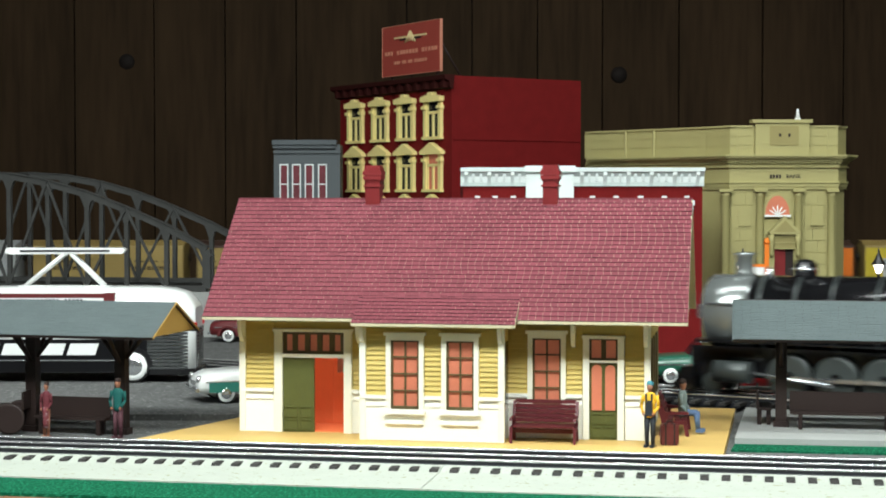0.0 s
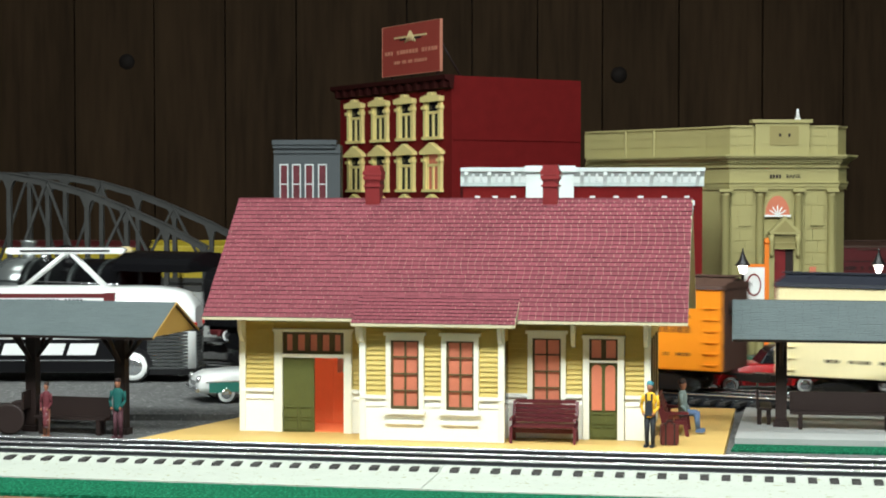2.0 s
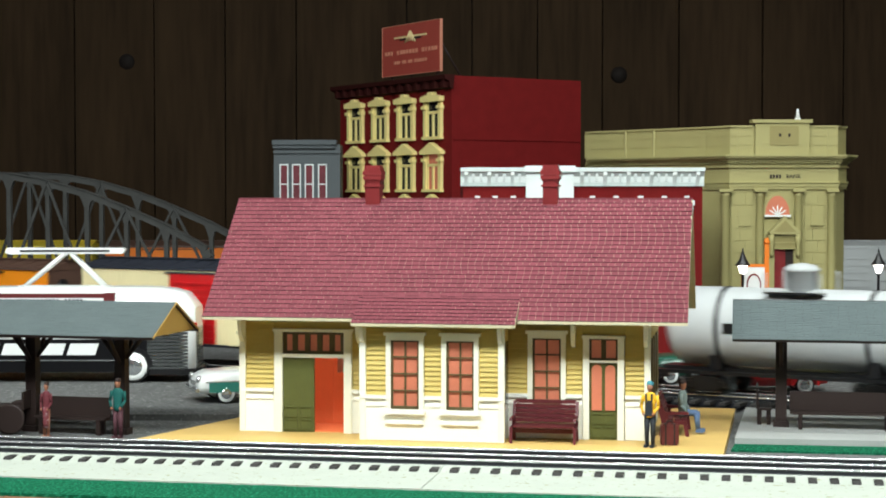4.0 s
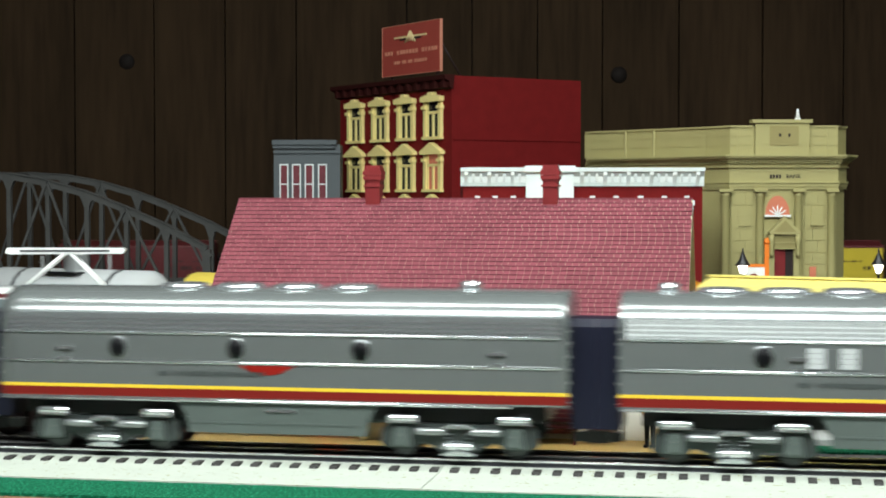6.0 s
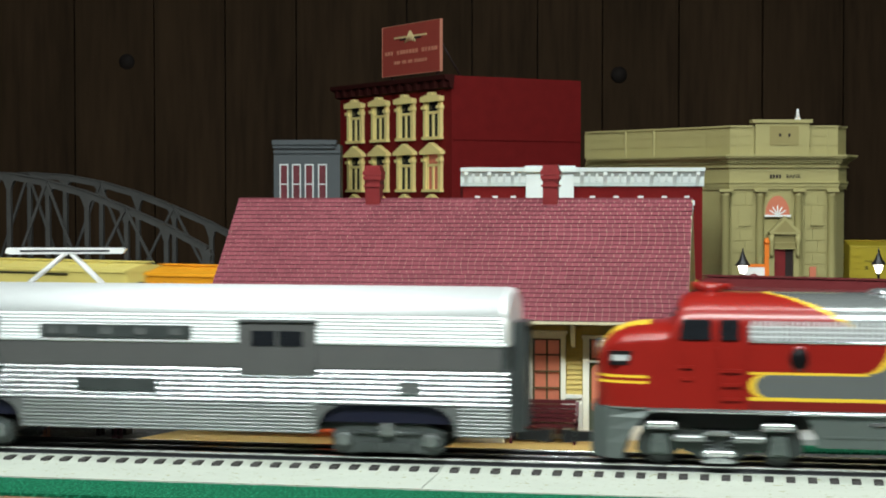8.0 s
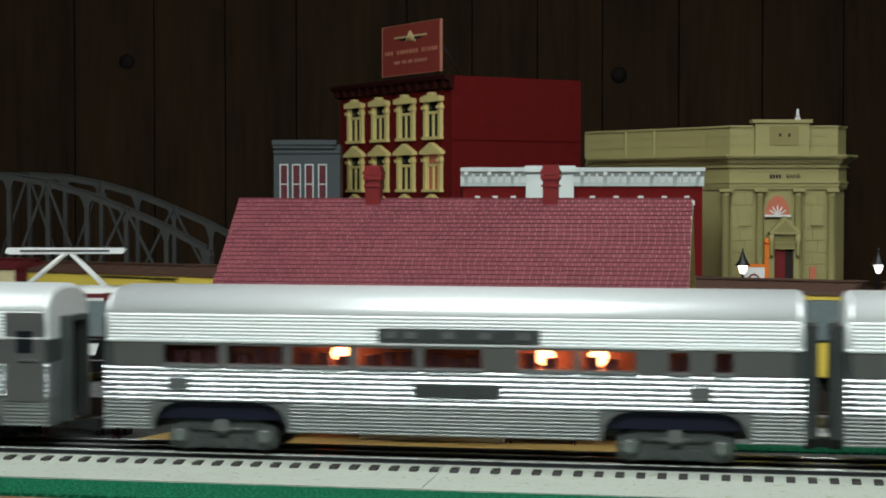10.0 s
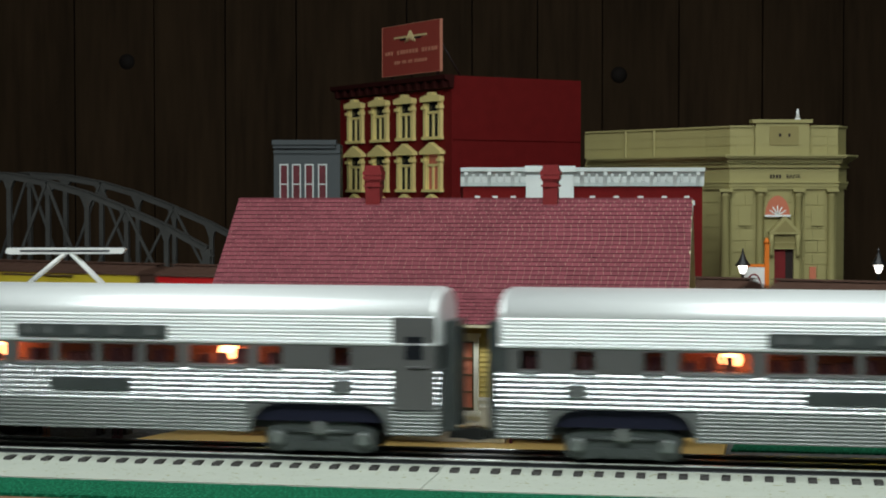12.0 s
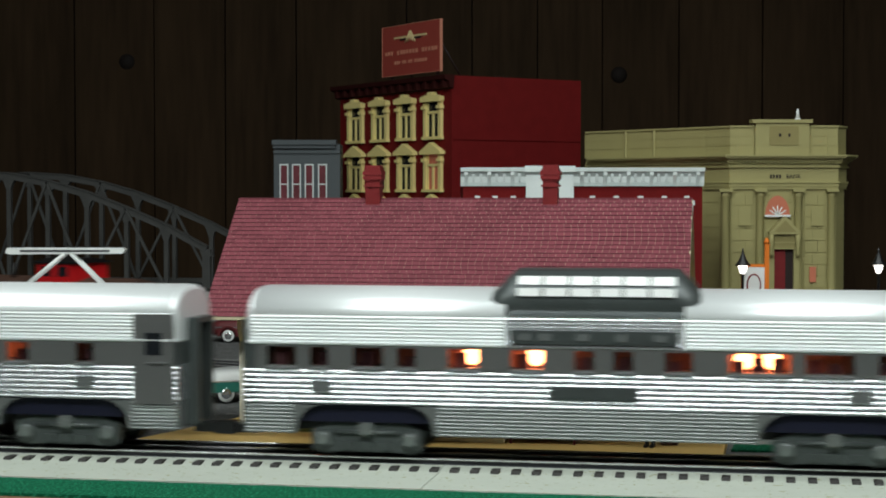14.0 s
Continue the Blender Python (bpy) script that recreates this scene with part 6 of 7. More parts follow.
def caboose(label, L):
    c = thing("caboose", label, "freight car", "freight cars")
    h, w = L / 2, 0.0265
    boxes("body", [(-h + 0.020, h - 0.020, -w, w, 0.0165, 0.0600)], M_REDCAR, c)
    bm = bmesh.new()
    prism(bm, [(-w - 0.0016, 0.0598), (w + 0.0016, 0.0598), (w + 0.0012, 0.0612), (0, 0.0665), (-w - 0.0012, 0.0612)], -h + 0.004, h - 0.004)
    part("roof", bm, M_BROWNROOF, c)
    cu = boxes("cupola", [(-0.044, -0.006, -0.0235, 0.0235, 0.0610, 0.0790)], M_REDCAR, c)
    for s in (-1, 1):
        for x in (-0.040, -0.022):
            boxes("cupola_window", [(x, x + 0.011, *sorted((s * 0.0233, s * 0.0240)), 0.0680, 0.0765)], M_DARKGLASS, cu)
        for x in (-0.060, -0.025, 0.012, 0.046):
            boxes("window", [(x, x + 0.012, *sorted((s * (w - 0.0003), s * (w + 0.0006))), 0.0370, 0.0520)], M_DARKGLASS, c)
    bm = bmesh.new()
    prism(bm, [(-0.0255, 0.0788), (0.0255, 0.0788), (0.0250, 0.0802), (0, 0.0835), (-0.0250, 0.0802)], -0.047, -0.003)
    part("cupola_roof", bm, M_BLACK, c)
    bm = bmesh.new()
    rod(bm, (0.035, 0.008, 0.062), (0.035, 0.008, 0.078), 0.0018, 8)
    part("smoke_pipe", bm, M_BLACK, c)
    boxes("frame", [(-h, h, -0.022, 0.022, 0.0130, 0.0166)], M_BLACK, c)
    for u in (-1, 1):
        bogie(c, u * (h - 0.042))
        coupler(c, u * h, u)
        boxes("end_railing", [(*sorted((u * (h - 0.0015), u * h)), -0.022, 0.022, 0.0290, 0.0300)] + [(*sorted((u * (h - 0.0015), u * h)), y, y + 0.001, 0.0166, 0.0598 if abs(y) > 0.02 else 0.030) for y in (-0.022, -0.008, 0.007, 0.021)], M_BLACK, c)
    return c


turning, rods = [], []


def steam_engine(label, L=0.236):
    """A black steam locomotive with silver smokebox, domes, rods and cab; its front at +L/2."""
    e = thing("steam_locomotive", label, "locomotive")
    f = L / 2
    bm = bmesh.new()
    lathe(bm, [(0.0258, -f + 0.068), (0.0262, -f + 0.076), (0.0250, f - 0.052)], (0, 0, 0.0570), 28, "x")
    part("boiler", bm, M_LOCOBLACK, e)
    bm = bmesh.new()
    lathe(bm, [(0.0254, f - 0.052), (0.0254, f - 0.022), (0.0232, f - 0.0200), (0.0220, f - 0.0185), (0.0130, f - 0.0160), (0.0040, f - 0.0150)], (0, 0, 0.0570), 28, "x")
    part("smokebox", bm, M_SILVERP, e, "silver-grey smokebox front")
    bm = bmesh.new()
    lathe(bm, [(0.0010, f - 0.010), (0.0050, f - 0.0095), (0.0055, f - 0.0170)], (0, 0, 0.0560), 14, "x")
    part("headlamp", bm, M_CHROME, e)
    bm = bmesh.new()
    lathe(bm, [(0.0085, 0.0800), (0.0065, 0.0840), (0.0062, 0.0945), (0.0080, 0.0970), (0.0040, 0.0978)], (f - 0.0425, 0, 0), 16)
    part("smokestack", bm, M_SILVERP, e)
    bm = bmesh.new()
    lathe(bm, [(0.0100, 0.0785), (0.0085, 0.0825), (0.0082, 0.0895), (0.0060, 0.0928), (0.0010, 0.0940)], (f - 0.085, 0, 0), 16)
    part("dome", bm, M_LOCOBLACK, e)
    bm = bmesh.new()
    lathe(bm, [(0.0086, 0.0860), (0.0086, 0.0882)], (f - 0.085, 0, 0), 16)
    part("dome_band", bm, M_CHROME, e)
    bm = bmesh.new()
    lathe(bm, [(0.0080, 0.0795), (0.0062, 0.0825), (0.0060, 0.0900), (0.0045, 0.0930), (0.0010, 0.0940)], (f - 0.152, 0, 0), 16)
    part("steam_dome", bm, M_GOLD, e, "brass steam dome before the cab")
    bm = bmesh.new()
    lathe(bm, [(0.0040, 0.0810), (0.0032, 0.0840), (0.0012, 0.0880)], (f - 0.060, 0, 0), 12)
    part("bell", bm, M_CHROME, e)
    for x in (f - 0.060, f - 0.085, f - 0.110, f - 0.140):
        bm = bmesh.new()
        lathe(bm, [(0.0264, x - 0.001), (0.0264, x + 0.001)], (0, 0, 0.0570), 28, "x")
        part("boiler_band", bm, M_GUNMETAL, e)
    for s in (-1, 1):
        bm = bmesh.new()
        rod(bm, (-f + 0.07, s * 0.0262, 0.0630), (f - 0.024, s * 0.0262, 0.0630), 0.0007, 6)
        part("handrail", bm, M_CHROME, e)
        boxes("running_board", [(-f + 0.046, f - 0.018, *sorted((s * 0.0200, s * 0.0290)), 0.0370, 0.0384)], M_LOCOBLACK, e)
        bm = bmesh.new()
        rod(bm, (f - 0.056, s * 0.0250, 0.0170), (f - 0.030, s * 0.0250, 0.0170), 0.0075, 16)
        part("cylinder", bm, M_GUNMETAL, e)
        for i, x in enumerate((f - 0.080, f - 0.112, f - 0.144)):
            w = new("driving_wheel")
            w.parent = e
            w.matrix_basis = pose(x, s * 0.0165, 0.0150)
            turning.append((w, x, s * 0.0165, s))
            bm = bmesh.new()
            lathe(bm, [(0.0125, -0.0022), (0.0150, -0.0022), (0.0150, 0.0022), (0.0125, 0.0022)], n=24, axis="y")
            part("rim", bm, M_GUNMETAL, w)
            bm = bmesh.new()
            for k in range(6):
                a = k * math.pi / 6
                d = Vector((math.cos(a), 0, math.sin(a))) * 0.0128
                rod(bm, d, -d, 0.0010, 6)
            rod(bm, (0, -0.003, 0), (0, 0.003, 0), 0.0035, 12)
            part("spokes", bm, M_LOCOBLACK, w)
        bm = bmesh.new()
        box(bm, f - 0.146, f - 0.078, *sorted((s * 0.0205, s * 0.0220)), 0.0137, 0.0163)
        rods.append((part("coupling_rod", bm, M_CHROME, e), s))
        bm = bmesh.new()
        rod(bm, (f - 0.112, s * 0.0232, 0.0100), (f - 0.054, s * 0.0245, 0.0170), 0.0013, 6)
        part("main_rod", bm, M_CHROME, e)
        for x, r in ((f - 0.026, 0.0075), (-f + 0.046, 0.0085)):
            bm = bmesh.new()
            lathe(bm, [(r * 0.4, s * 0.0165 - 0.002), (r, s * 0.0165 - 0.002), (r, s * 0.0165 + 0.002), (r * 0.4, s * 0.0165 + 0.002)], (x, 0, r + 0.0002), 16, "y")
            part("carrying_wheel", bm, M_GUNMETAL, e)
    boxes("drawbar", [(-f, -f + 0.040, -0.0030, 0.0030, 0.0130, 0.0160)], M_LOCOBLACK, e)
    boxes("frame", [(-f + 0.036, f - 0.008, -0.0120, 0.0120, 0.0120, 0.0330)], M_LOCOBLACK, e)
    bm = bmesh.new()
    prism(bm, [(f - 0.014, 0.0030), (f + 0.002, 0.0030), (f - 0.004, 0.0180), (f - 0.014, 0.0200)], -0.024, 0.024, "y")
    part("pilot", bm, M_LOCOBLACK, e)
    boxes("firebox", [(-f + 0.060, -f + 0.078, -0.0215, 0.0215, 0.0200, 0.0520)], M_LOCOBLACK, e)
    boxes("cab_wall", [(-f + 0.034, -f + 0.070, -0.0275, -0.0260, 0.0300, 0.0530), (-f + 0.034, -f + 0.070, 0.0260, 0.0275, 0.0300, 0.0530), (-f + 0.068, -f + 0.070, -0.0260, 0.0260, 0.0300, 0.0745)] +
          [(x, x + 0.0025, y, y + 0.0015, 0.0530, 0.0745) for x in (-f + 0.0455, -f + 0.0675) for y in (-0.0275, 0.0260)], M_LOCOBLACK, e)
    boxes("cab_floor", [(-f + 0.030, -f + 0.068, -0.0260, 0.0260, 0.0300, 0.0330)], M_LOCOBLACK, e)
    for y in (-0.0281, 0.0275):
        boxes("side_plate", [(-f + 0.036, -f + 0.066, y, y + 0.0006, 0.0395, 0.0465)], M_SILVERP, e)
    bm = bmesh.new()
    prism(bm, [(-0.0305, 0.0742), (0.0305, 0.0742), (0.0292, 0.0802), (0.0242, 0.0852), (0.0155, 0.0890), (0.0, 0.0905), (-0.0155, 0.0890), (-0.0242, 0.0852), (-0.0292, 0.0802)], -f - 0.004, -f + 0.074)
    part("cab_roof", bm, M_LOCOBLACK, e)
    boxes("cab_seat", [(-f + 0.046, -f + 0.064, -0.0230, -0.0120, 0.0500, 0.0590)], M_REDCAR, e, "red crew seat")
    boxes("seat_base", [(-f + 0.050, -f + 0.060, -0.0210, -0.0140, 0.0330, 0.0500)], M_LOCOBLACK, e)
    coupler(e, -f, -1)
    return e


def tender(label, L=0.180):
    t = thing("tender", label, "tender")
    h = L / 2
    bm = bmesh.new()
    prism(bm, [(-0.0275, 0.0320), (0.0275, 0.0320), (0.0275, 0.0690), (0.0240, 0.0755), (0.0140, 0.0785), (-0.0140, 0.0785), (-0.0240, 0.0755), (-0.0275, 0.0690)], -h, h)
    part("tank", bm, M_LOCOBLACK, t)
    boxes("side_stripe", [(-h + 0.008, h - 0.008, -0.0279, 0.0279, 0.0420, 0.0470)], M_GUNMETAL, t)
    bm = bmesh.new()
    rod(bm, (-h + 0.010, 0.016, 0.0830), (h - 0.050, 0.016, 0.0830), 0.0008, 6)
    rod(bm, (-h + 0.010, -0.016, 0.0830), (h - 0.050, -0.016, 0.0830), 0.0008, 6)
    for x in (-h + 0.012, -0.02, h - 0.052):
        for y in (-0.016, 0.016):
            rod(bm, (x, y, 0.0765), (x, y, 0.0830), 0.0006, 5)
    part("handrail", bm, M_CHROME, t)
    bm = bmesh.new()
    rng = random.Random(8)
    for i in range(70):
        x, y = h - 0.006 - rng.uniform(0, 0.040), rng.uniform(-0.013, 0.013)
        r = rng.uniform(0.002, 0.0035)
        lathe(bm, [(r * 0.4, 0.0782), (r, 0.0782 + r * 0.5), (r * 0.3, 0.0782 + r * rng.uniform(1.0, 1.6))], (x, y, 0), 6)
    tagged(part("coal", bm, M_LOCOBLACK, t), kind="stuff")
    boxes("frame", [(-h, h, -0.020, 0.020, 0.0285, 0.0322)], M_LOCOBLACK, t)
    boxes("under_tank", [(-h + 0.062, h - 0.062, -0.0225, 0.0225, 0.0100, 0.0290)], M_COACHBLACK, t)
    for u in (-1, 1):
        boxes("bolster", [(u * (h - 0.038) - 0.020, u * (h - 0.038) + 0.020, -0.0200, 0.0200, 0.0135, 0.0290)], M_LOCOBLACK, t)
        boxes("drawbar", [(*sorted((u * (h - 0.038), u * h)), -0.0030, 0.0030, 0.0135, 0.0160)], M_LOCOBLACK, t)
    for u in (-1, 1):
        bogie(t, u * (h - 0.038))
        coupler(t, u * h, u)
    return t


# ---- the silver streamliner ----
def flutes(prof, y0, z0, z1, pitch, depth, side):
    n = max(1, round((z1 - z0) / pitch))
    d = (z1 - z0) / n
    for i in range(n):
        z = z0 + i * d
        prof += [(side * (y0 - depth * 1.3), z + d * 0.03), (side * (y0 - depth), z + d * 0.14), (side * (y0 - depth * 0.25), z + d * 0.30), (side * y0, z + d * 0.50),
                 (side * (y0 - depth * 0.25), z + d * 0.70), (side * (y0 - depth), z + d * 0.88), (side * (y0 - depth * 1.3), z + d * 0.97)]


def mirror(right):
    return right + [(-y, z) for y, z in reversed(right)]


def coach_shell(c, L, roof_gap=None):
    h, W = L / 2, 0.0305
    low = []
    flutes(low, W, 0.0285, 0.0475, 0.00255, 0.0010, 1)
    bm = bmesh.new()
    prism(bm, mirror(low), -h, h)
    part("fluted_side", bm, M_SILVER, c)
    belly = [(W - 0.004, 0.0125)]
    flutes(belly, W - 0.0004, 0.0128, 0.0284, 0.0019, 0.0007, 1)
    for a, b in ((-h, -h + 0.026), (-h + 0.104, h - 0.104), (h - 0.026, h)):
        bm = bmesh.new()
        prism(bm, mirror(belly), a, b)
        part("skirt", bm, M_SILVERP, c)
    top = [(W, 0.0600), (W + 0.0006, 0.0606), (W + 0.0006, 0.0614)]
    flutes(top, W, 0.0620, 0.0755, 0.0019, 0.0005, 1)
    top += [(W - 0.0004, 0.0762), (W - 0.0014, 0.0795), (W - 0.0026, 0.0814), (W - 0.0040, 0.0832), (W - 0.0060, 0.0848), (W - 0.0085, 0.0862), (W - 0.0115, 0.0874), (W - 0.0150, 0.0884), (W - 0.0190, 0.0891), (W - 0.0240, 0.0896)]
    spans = [(-h + 0.004, h - 0.004)] if not roof_gap else [(-h + 0.004, roof_gap[0]), (roof_gap[1], h - 0.004)]
    for a, b in spans:
        bm = bmesh.new()
        prism(bm, mirror(top), a, b)
        for f in bm.faces:
            f.smooth = len(f.verts) == 4 and f.calc_center_median().z > 0.0765
        part("roof", bm, M_ROOFAL, c)
    if roof_gap:
        t2 = [p for p in top if p[1] < 0.0765]
        bm = bmesh.new()
        prism(bm, mirror(t2), *roof_gap)
        part("roof", bm, M_SILVER, c)
    for s in (-1, 1):
        bm = bmesh.new()
        rings = []
        for k, d in ((1.0, 0.0), (0.97, 0.0022), (0.90, 0.0036)):
            rings.append([(s * (h - 0.004 + d), y * k, 0.0600 + (z - 0.0600) * k) for y, z in mirror([p for p in top if p[1] < 0.0625 or p[1] > 0.0750])])
        loft(bm, rings)
        part("roof_end", bm, M_ROOFAL, c)
        boxes("end_wall", [(*sorted((s * (h - 0.006), s * (h - 0.0005))), -W + 0.001, W - 0.001, 0.0285, 0.0605)], M_GUNMETAL, c)
        boxes("diaphragm", [(*sorted((s * h, s * (h + 0.0065))), -0.0130, -0.0100, 0.0140, 0.0720), (*sorted((s * h, s * (h + 0.0065))), 0.0100, 0.0130, 0.0140, 0.0720), (*sorted((s * h, s * (h + 0.0065))), -0.0100, 0.0100, 0.0690, 0.0720)], M_GUNMETAL, c)
        boxes("end_door", [(*sorted((s * h, s * (h + 0.0004))), -0.0098, 0.0098, 0.0200, 0.0680)], M_DARKGLASS, c)
        bogie(c, s * (h - 0.065), "coach")
        coupler(c, s * h, s)
        boxes("wheel_well", [(s * (h - 0.065) - 0.039, s * (h - 0.065) + 0.039, -W + 0.004, W - 0.004, 0.0190, 0.0284)], M_NAVY, c)
        for y in (-1, 1):
            for u in (-1, 1):
                x = s * (h - 0.065) + u * 0.0390
                bm = bmesh.new()
                prism(bm, [(x, 0.0126), (x - u * 0.0015, 0.0128)] + [(x - u * (0.0020 + 0.0130 * (1 - math.cos(i * math.pi / 12))), 0.0140 + 0.0138 * math.sin(i * math.pi / 12)) for i in range(7)] + [(x, 0.0283)], *sorted((y * (W - 0.0040), y * (W - 0.0009))), "y")
                part("skirt_corner", bm, M_SILVERP, c)
    boxes("floor", [(-h + 0.01, h - 0.01, -0.012, 0.012, 0.0130, 0.0200)], M_BLACK, c)


def window_band(c, L, wins, doors=(), lamps=()):
    """The grey window band: solid between the openings, with panes, an inner partition and bulbs."""
    h, W = L / 2, 0.0302
    edges = sorted(wins)
    for s in (-1, 1):
        x = -h + 0.006
        for a, b in edges + [(h - 0.006, h - 0.006)]:
            if a - x > 0.0004:
                boxes("window_post", [(x, a, *sorted((s * (W - 0.0018), s * W)), 0.0474, 0.0601)], M_GREYBAND, c)
            x = b
        for a, b in edges:
            boxes("window_rail", [(a, b, *sorted((s * (W - 0.0018), s * W)), 0.0474, 0.0490), (a, b, *sorted((s * (W - 0.0018), s * W)), 0.0588, 0.0601)], M_GREYBAND, c)
            p = boxes("pane", [(a, b, *sorted((s * (W - 0.0012), s * (W - 0.0008))), 0.0490, 0.0588)], M_TINT, c)
            p.visible_shadow = False
            boxes("window_sill", [(a - 0.001, b + 0.001, *sorted((s * (W - 0.001), s * (W + 0.0012))), 0.0472, 0.0480)], M_SILVER, c)
    boxes("partition", [(-h + 0.010, h - 0.010, -0.0020, 0.0020, 0.0476, 0.0600)], M_SEAT, c, "brown inner partition with seats")
    rng = random.Random(5)
    for a, b in edges:
        if b - a < 0.008:
            continue
        for k in range(max(1, int((b - a) / 0.010))):
            x = a + (k + 0.5) * 0.010
            for s in (-1, 1):
                boxes("seat_back", [(x - 0.0030, x + 0.0030, *sorted((s * 0.0140, s * 0.0210)), 0.0476, 0.0476 + rng.uniform(0.0055, 0.0085))], M_PLUM, c)
    for x in lamps:
        for s in (-1, 1):
            bm = bmesh.new()
            lathe(bm, [(0.0008, -0.0048), (0.0042, -0.0026), (0.0052, 0.0), (0.0042, 0.0026), (0.0008, 0.0048)], (x, s * 0.0120, 0.0540), 12)
            part("bulb", bm, M_BULB, c, "glowing warm bulb")


M_TINT = glass("tinted_pane", (0.80, 0.72, 0.66))


def plates(c, L, name_x, plate_x):
    W = 0.0306
    for s in (-1, 1):
        q = -s
        a, b = sorted((q * (name_x - 0.0425), q * (name_x + 0.0425)))
        n = boxes("name_board", [(a, b, *sorted((s * (W - 0.0004), s * (W + 0.0010))), 0.0622, 0.0692)], M_GUNMETAL, c)
        bars(n, a + 0.004, b - 0.002, 0.0, 0.0640, 0.0676, 8, M_SILVERP, 9)
        for o in n.children:
            o.matrix_basis = pose(0, s * (W + 0.0010) + (0.0005 if s > 0 else 0.0), 0)
        boxes("number_board", [(*sorted((q * (plate_x - 0.0225), q * (plate_x + 0.0225))), *sorted((s * (W - 0.0004), s * (W + 0.0008))), 0.0338, 0.0402)], M_GUNMETAL, c)
        for x in (-L / 2 + 0.042, L / 2 - 0.052):
            boxes("small_plate", [(x - 0.0052, x + 0.0052, *sorted((s * (W - 0.0004), s * (W + 0.0008))), 0.0350, 0.0412)], M_SILVERP, c)


def vestibule(c, L):
    h = L / 2
    for s in (-1, 1):
        d = boxes("vestibule_door", [(h - 0.0245, h - 0.0020, *sorted((s * 0.0285, s * 0.0308)), 0.0265, 0.0750)], M_GREYBAND, c)
        boxes("door_window", [(h - 0.0180, h - 0.0085, *sorted((s * 0.0306, s * 0.0311)), 0.0530, 0.0650)], M_DARKGLASS, d)
        boxes("door_handle", [(h - 0.0160, h - 0.0060, *sorted((s * 0.0308, s * 0.0318)), 0.0485, 0.0493)], M_CHROME, d)


def coach(label, L=0.371, layout=0):
    c = thing("passenger_car", label, "passenger car", "streamliner cars")
    coach_shell(c, L, (-0.046, 0.046) if layout == 2 else None)
    h = L / 2
    if layout == 1:
        wins = [(-h + 0.034 + i * 0.0355, -h + 0.034 + i * 0.0355 + 0.0305) for i in range(5)] + [(-h + 0.226, -h + 0.254), (-h + 0.258, -h + 0.286), (h - 0.068, h - 0.058), (h - 0.045, h - 0.036)]
        lamps = (-0.058, 0.052, 0.080)
    elif layout == 2:
        wins = [(-h + 0.012 + i * 0.0235, -h + 0.012 + i * 0.0235 + (0.010 if i % 2 else 0.016)) for i in range(4)] + [(-0.076, -0.060), (-0.043, -0.026), (-0.010, 0.000), (0.010, 0.020), (0.036, 0.050), (0.068, 0.099), (0.106, 0.130), (0.142, 0.150)]
        lamps = (-0.066, -0.032, 0.076, 0.090)
    else:
        wins = [(-h + 0.012, -h + 0.022), (-h + 0.040, -h + 0.051), (-h + 0.076, -h + 0.086), (-h + 0.094, -h + 0.130), (-0.048, -0.028), (-0.024, -0.004), (0.000, 0.020), (0.025, 0.043), (0.050, 0.082), (0.088, 0.101), (0.128, 0.138)]
        lamps = (-0.066, 0.066)
    if layout == 2:
        wins = sorted(wins)
    window_band(c, L, wins, lamps=lamps)
    if layout != 1:
        vestibule(c, L)
    plates(c, L, *((-0.005, -0.006), (0.009, 0.008), (0.0, 0.0))[layout])
    if layout == 2:
        dome = new("dome")
        dome.parent = c
        dome.matrix_basis = pose(-0.060, 0, 0)
        bm = bmesh.new()
        rings = []
        for x, k in ((0.006, 0.0), (0.012, 0.55), (0.018, 1.0), (0.102, 1.0), (0.108, 0.55), (0.114, 0.0)):
            rings.append([(x, y, 0.0740 + (z - 0.0740) * (0.55 + 0.45 * k)) for y, z in mirror([(0.0275, 0.0740), (0.0272, 0.0860), (0.0250, 0.0935), (0.0190, 0.0985), (0.0090, 0.1000)])])
        loft(bm, rings)
        part("dome_shell", bm, M_GUNMETAL, dome)
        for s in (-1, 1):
            # White enamel in place of glass: the windows' bright reflection is painted on.
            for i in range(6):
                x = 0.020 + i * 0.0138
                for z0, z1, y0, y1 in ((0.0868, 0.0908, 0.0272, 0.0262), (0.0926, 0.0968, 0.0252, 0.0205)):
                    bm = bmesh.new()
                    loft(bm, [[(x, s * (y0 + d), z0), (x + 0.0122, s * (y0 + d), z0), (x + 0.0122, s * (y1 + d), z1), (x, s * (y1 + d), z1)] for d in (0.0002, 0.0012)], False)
                    part("dome_window", bm, M_CARWHITE, dome, "dome window with its bright reflection painted white")
    return c


def baggage_car(label, L=0.371):
    c = thing("baggage_car", label, "passenger car", "streamliner cars")
    coach_shell(c, L)
    h = L / 2
    boxes("grey_band", [(-h + 0.004, h - 0.004, -0.0302, 0.0302, 0.0474, 0.0601)], M_GREYBAND, c)
    for x in (-0.116, 0.062):
        for s in (-1, 1):
            d = boxes("baggage_door", [(x - 0.021, x + 0.021, *sorted((s * 0.0285, s * 0.0312)), 0.0440, 0.0720)], M_GREYBAND, c)
            boxes("door_window", [(x - 0.014, x - 0.001, *sorted((s * 0.0310, s * 0.0316)), 0.0590, 0.0670), (x + 0.001, x + 0.014, *sorted((s * 0.0310, s * 0.0316)), 0.0590, 0.0670)], M_DARKGLASS, d)
            boxes("door_hood", [(x - 0.022, x + 0.022, *sorted((s * 0.0300, s * 0.0325)), 0.0718, 0.0730)], M_SILVERP, d)
    plates(c, L, -0.028, -0.028)
    return c


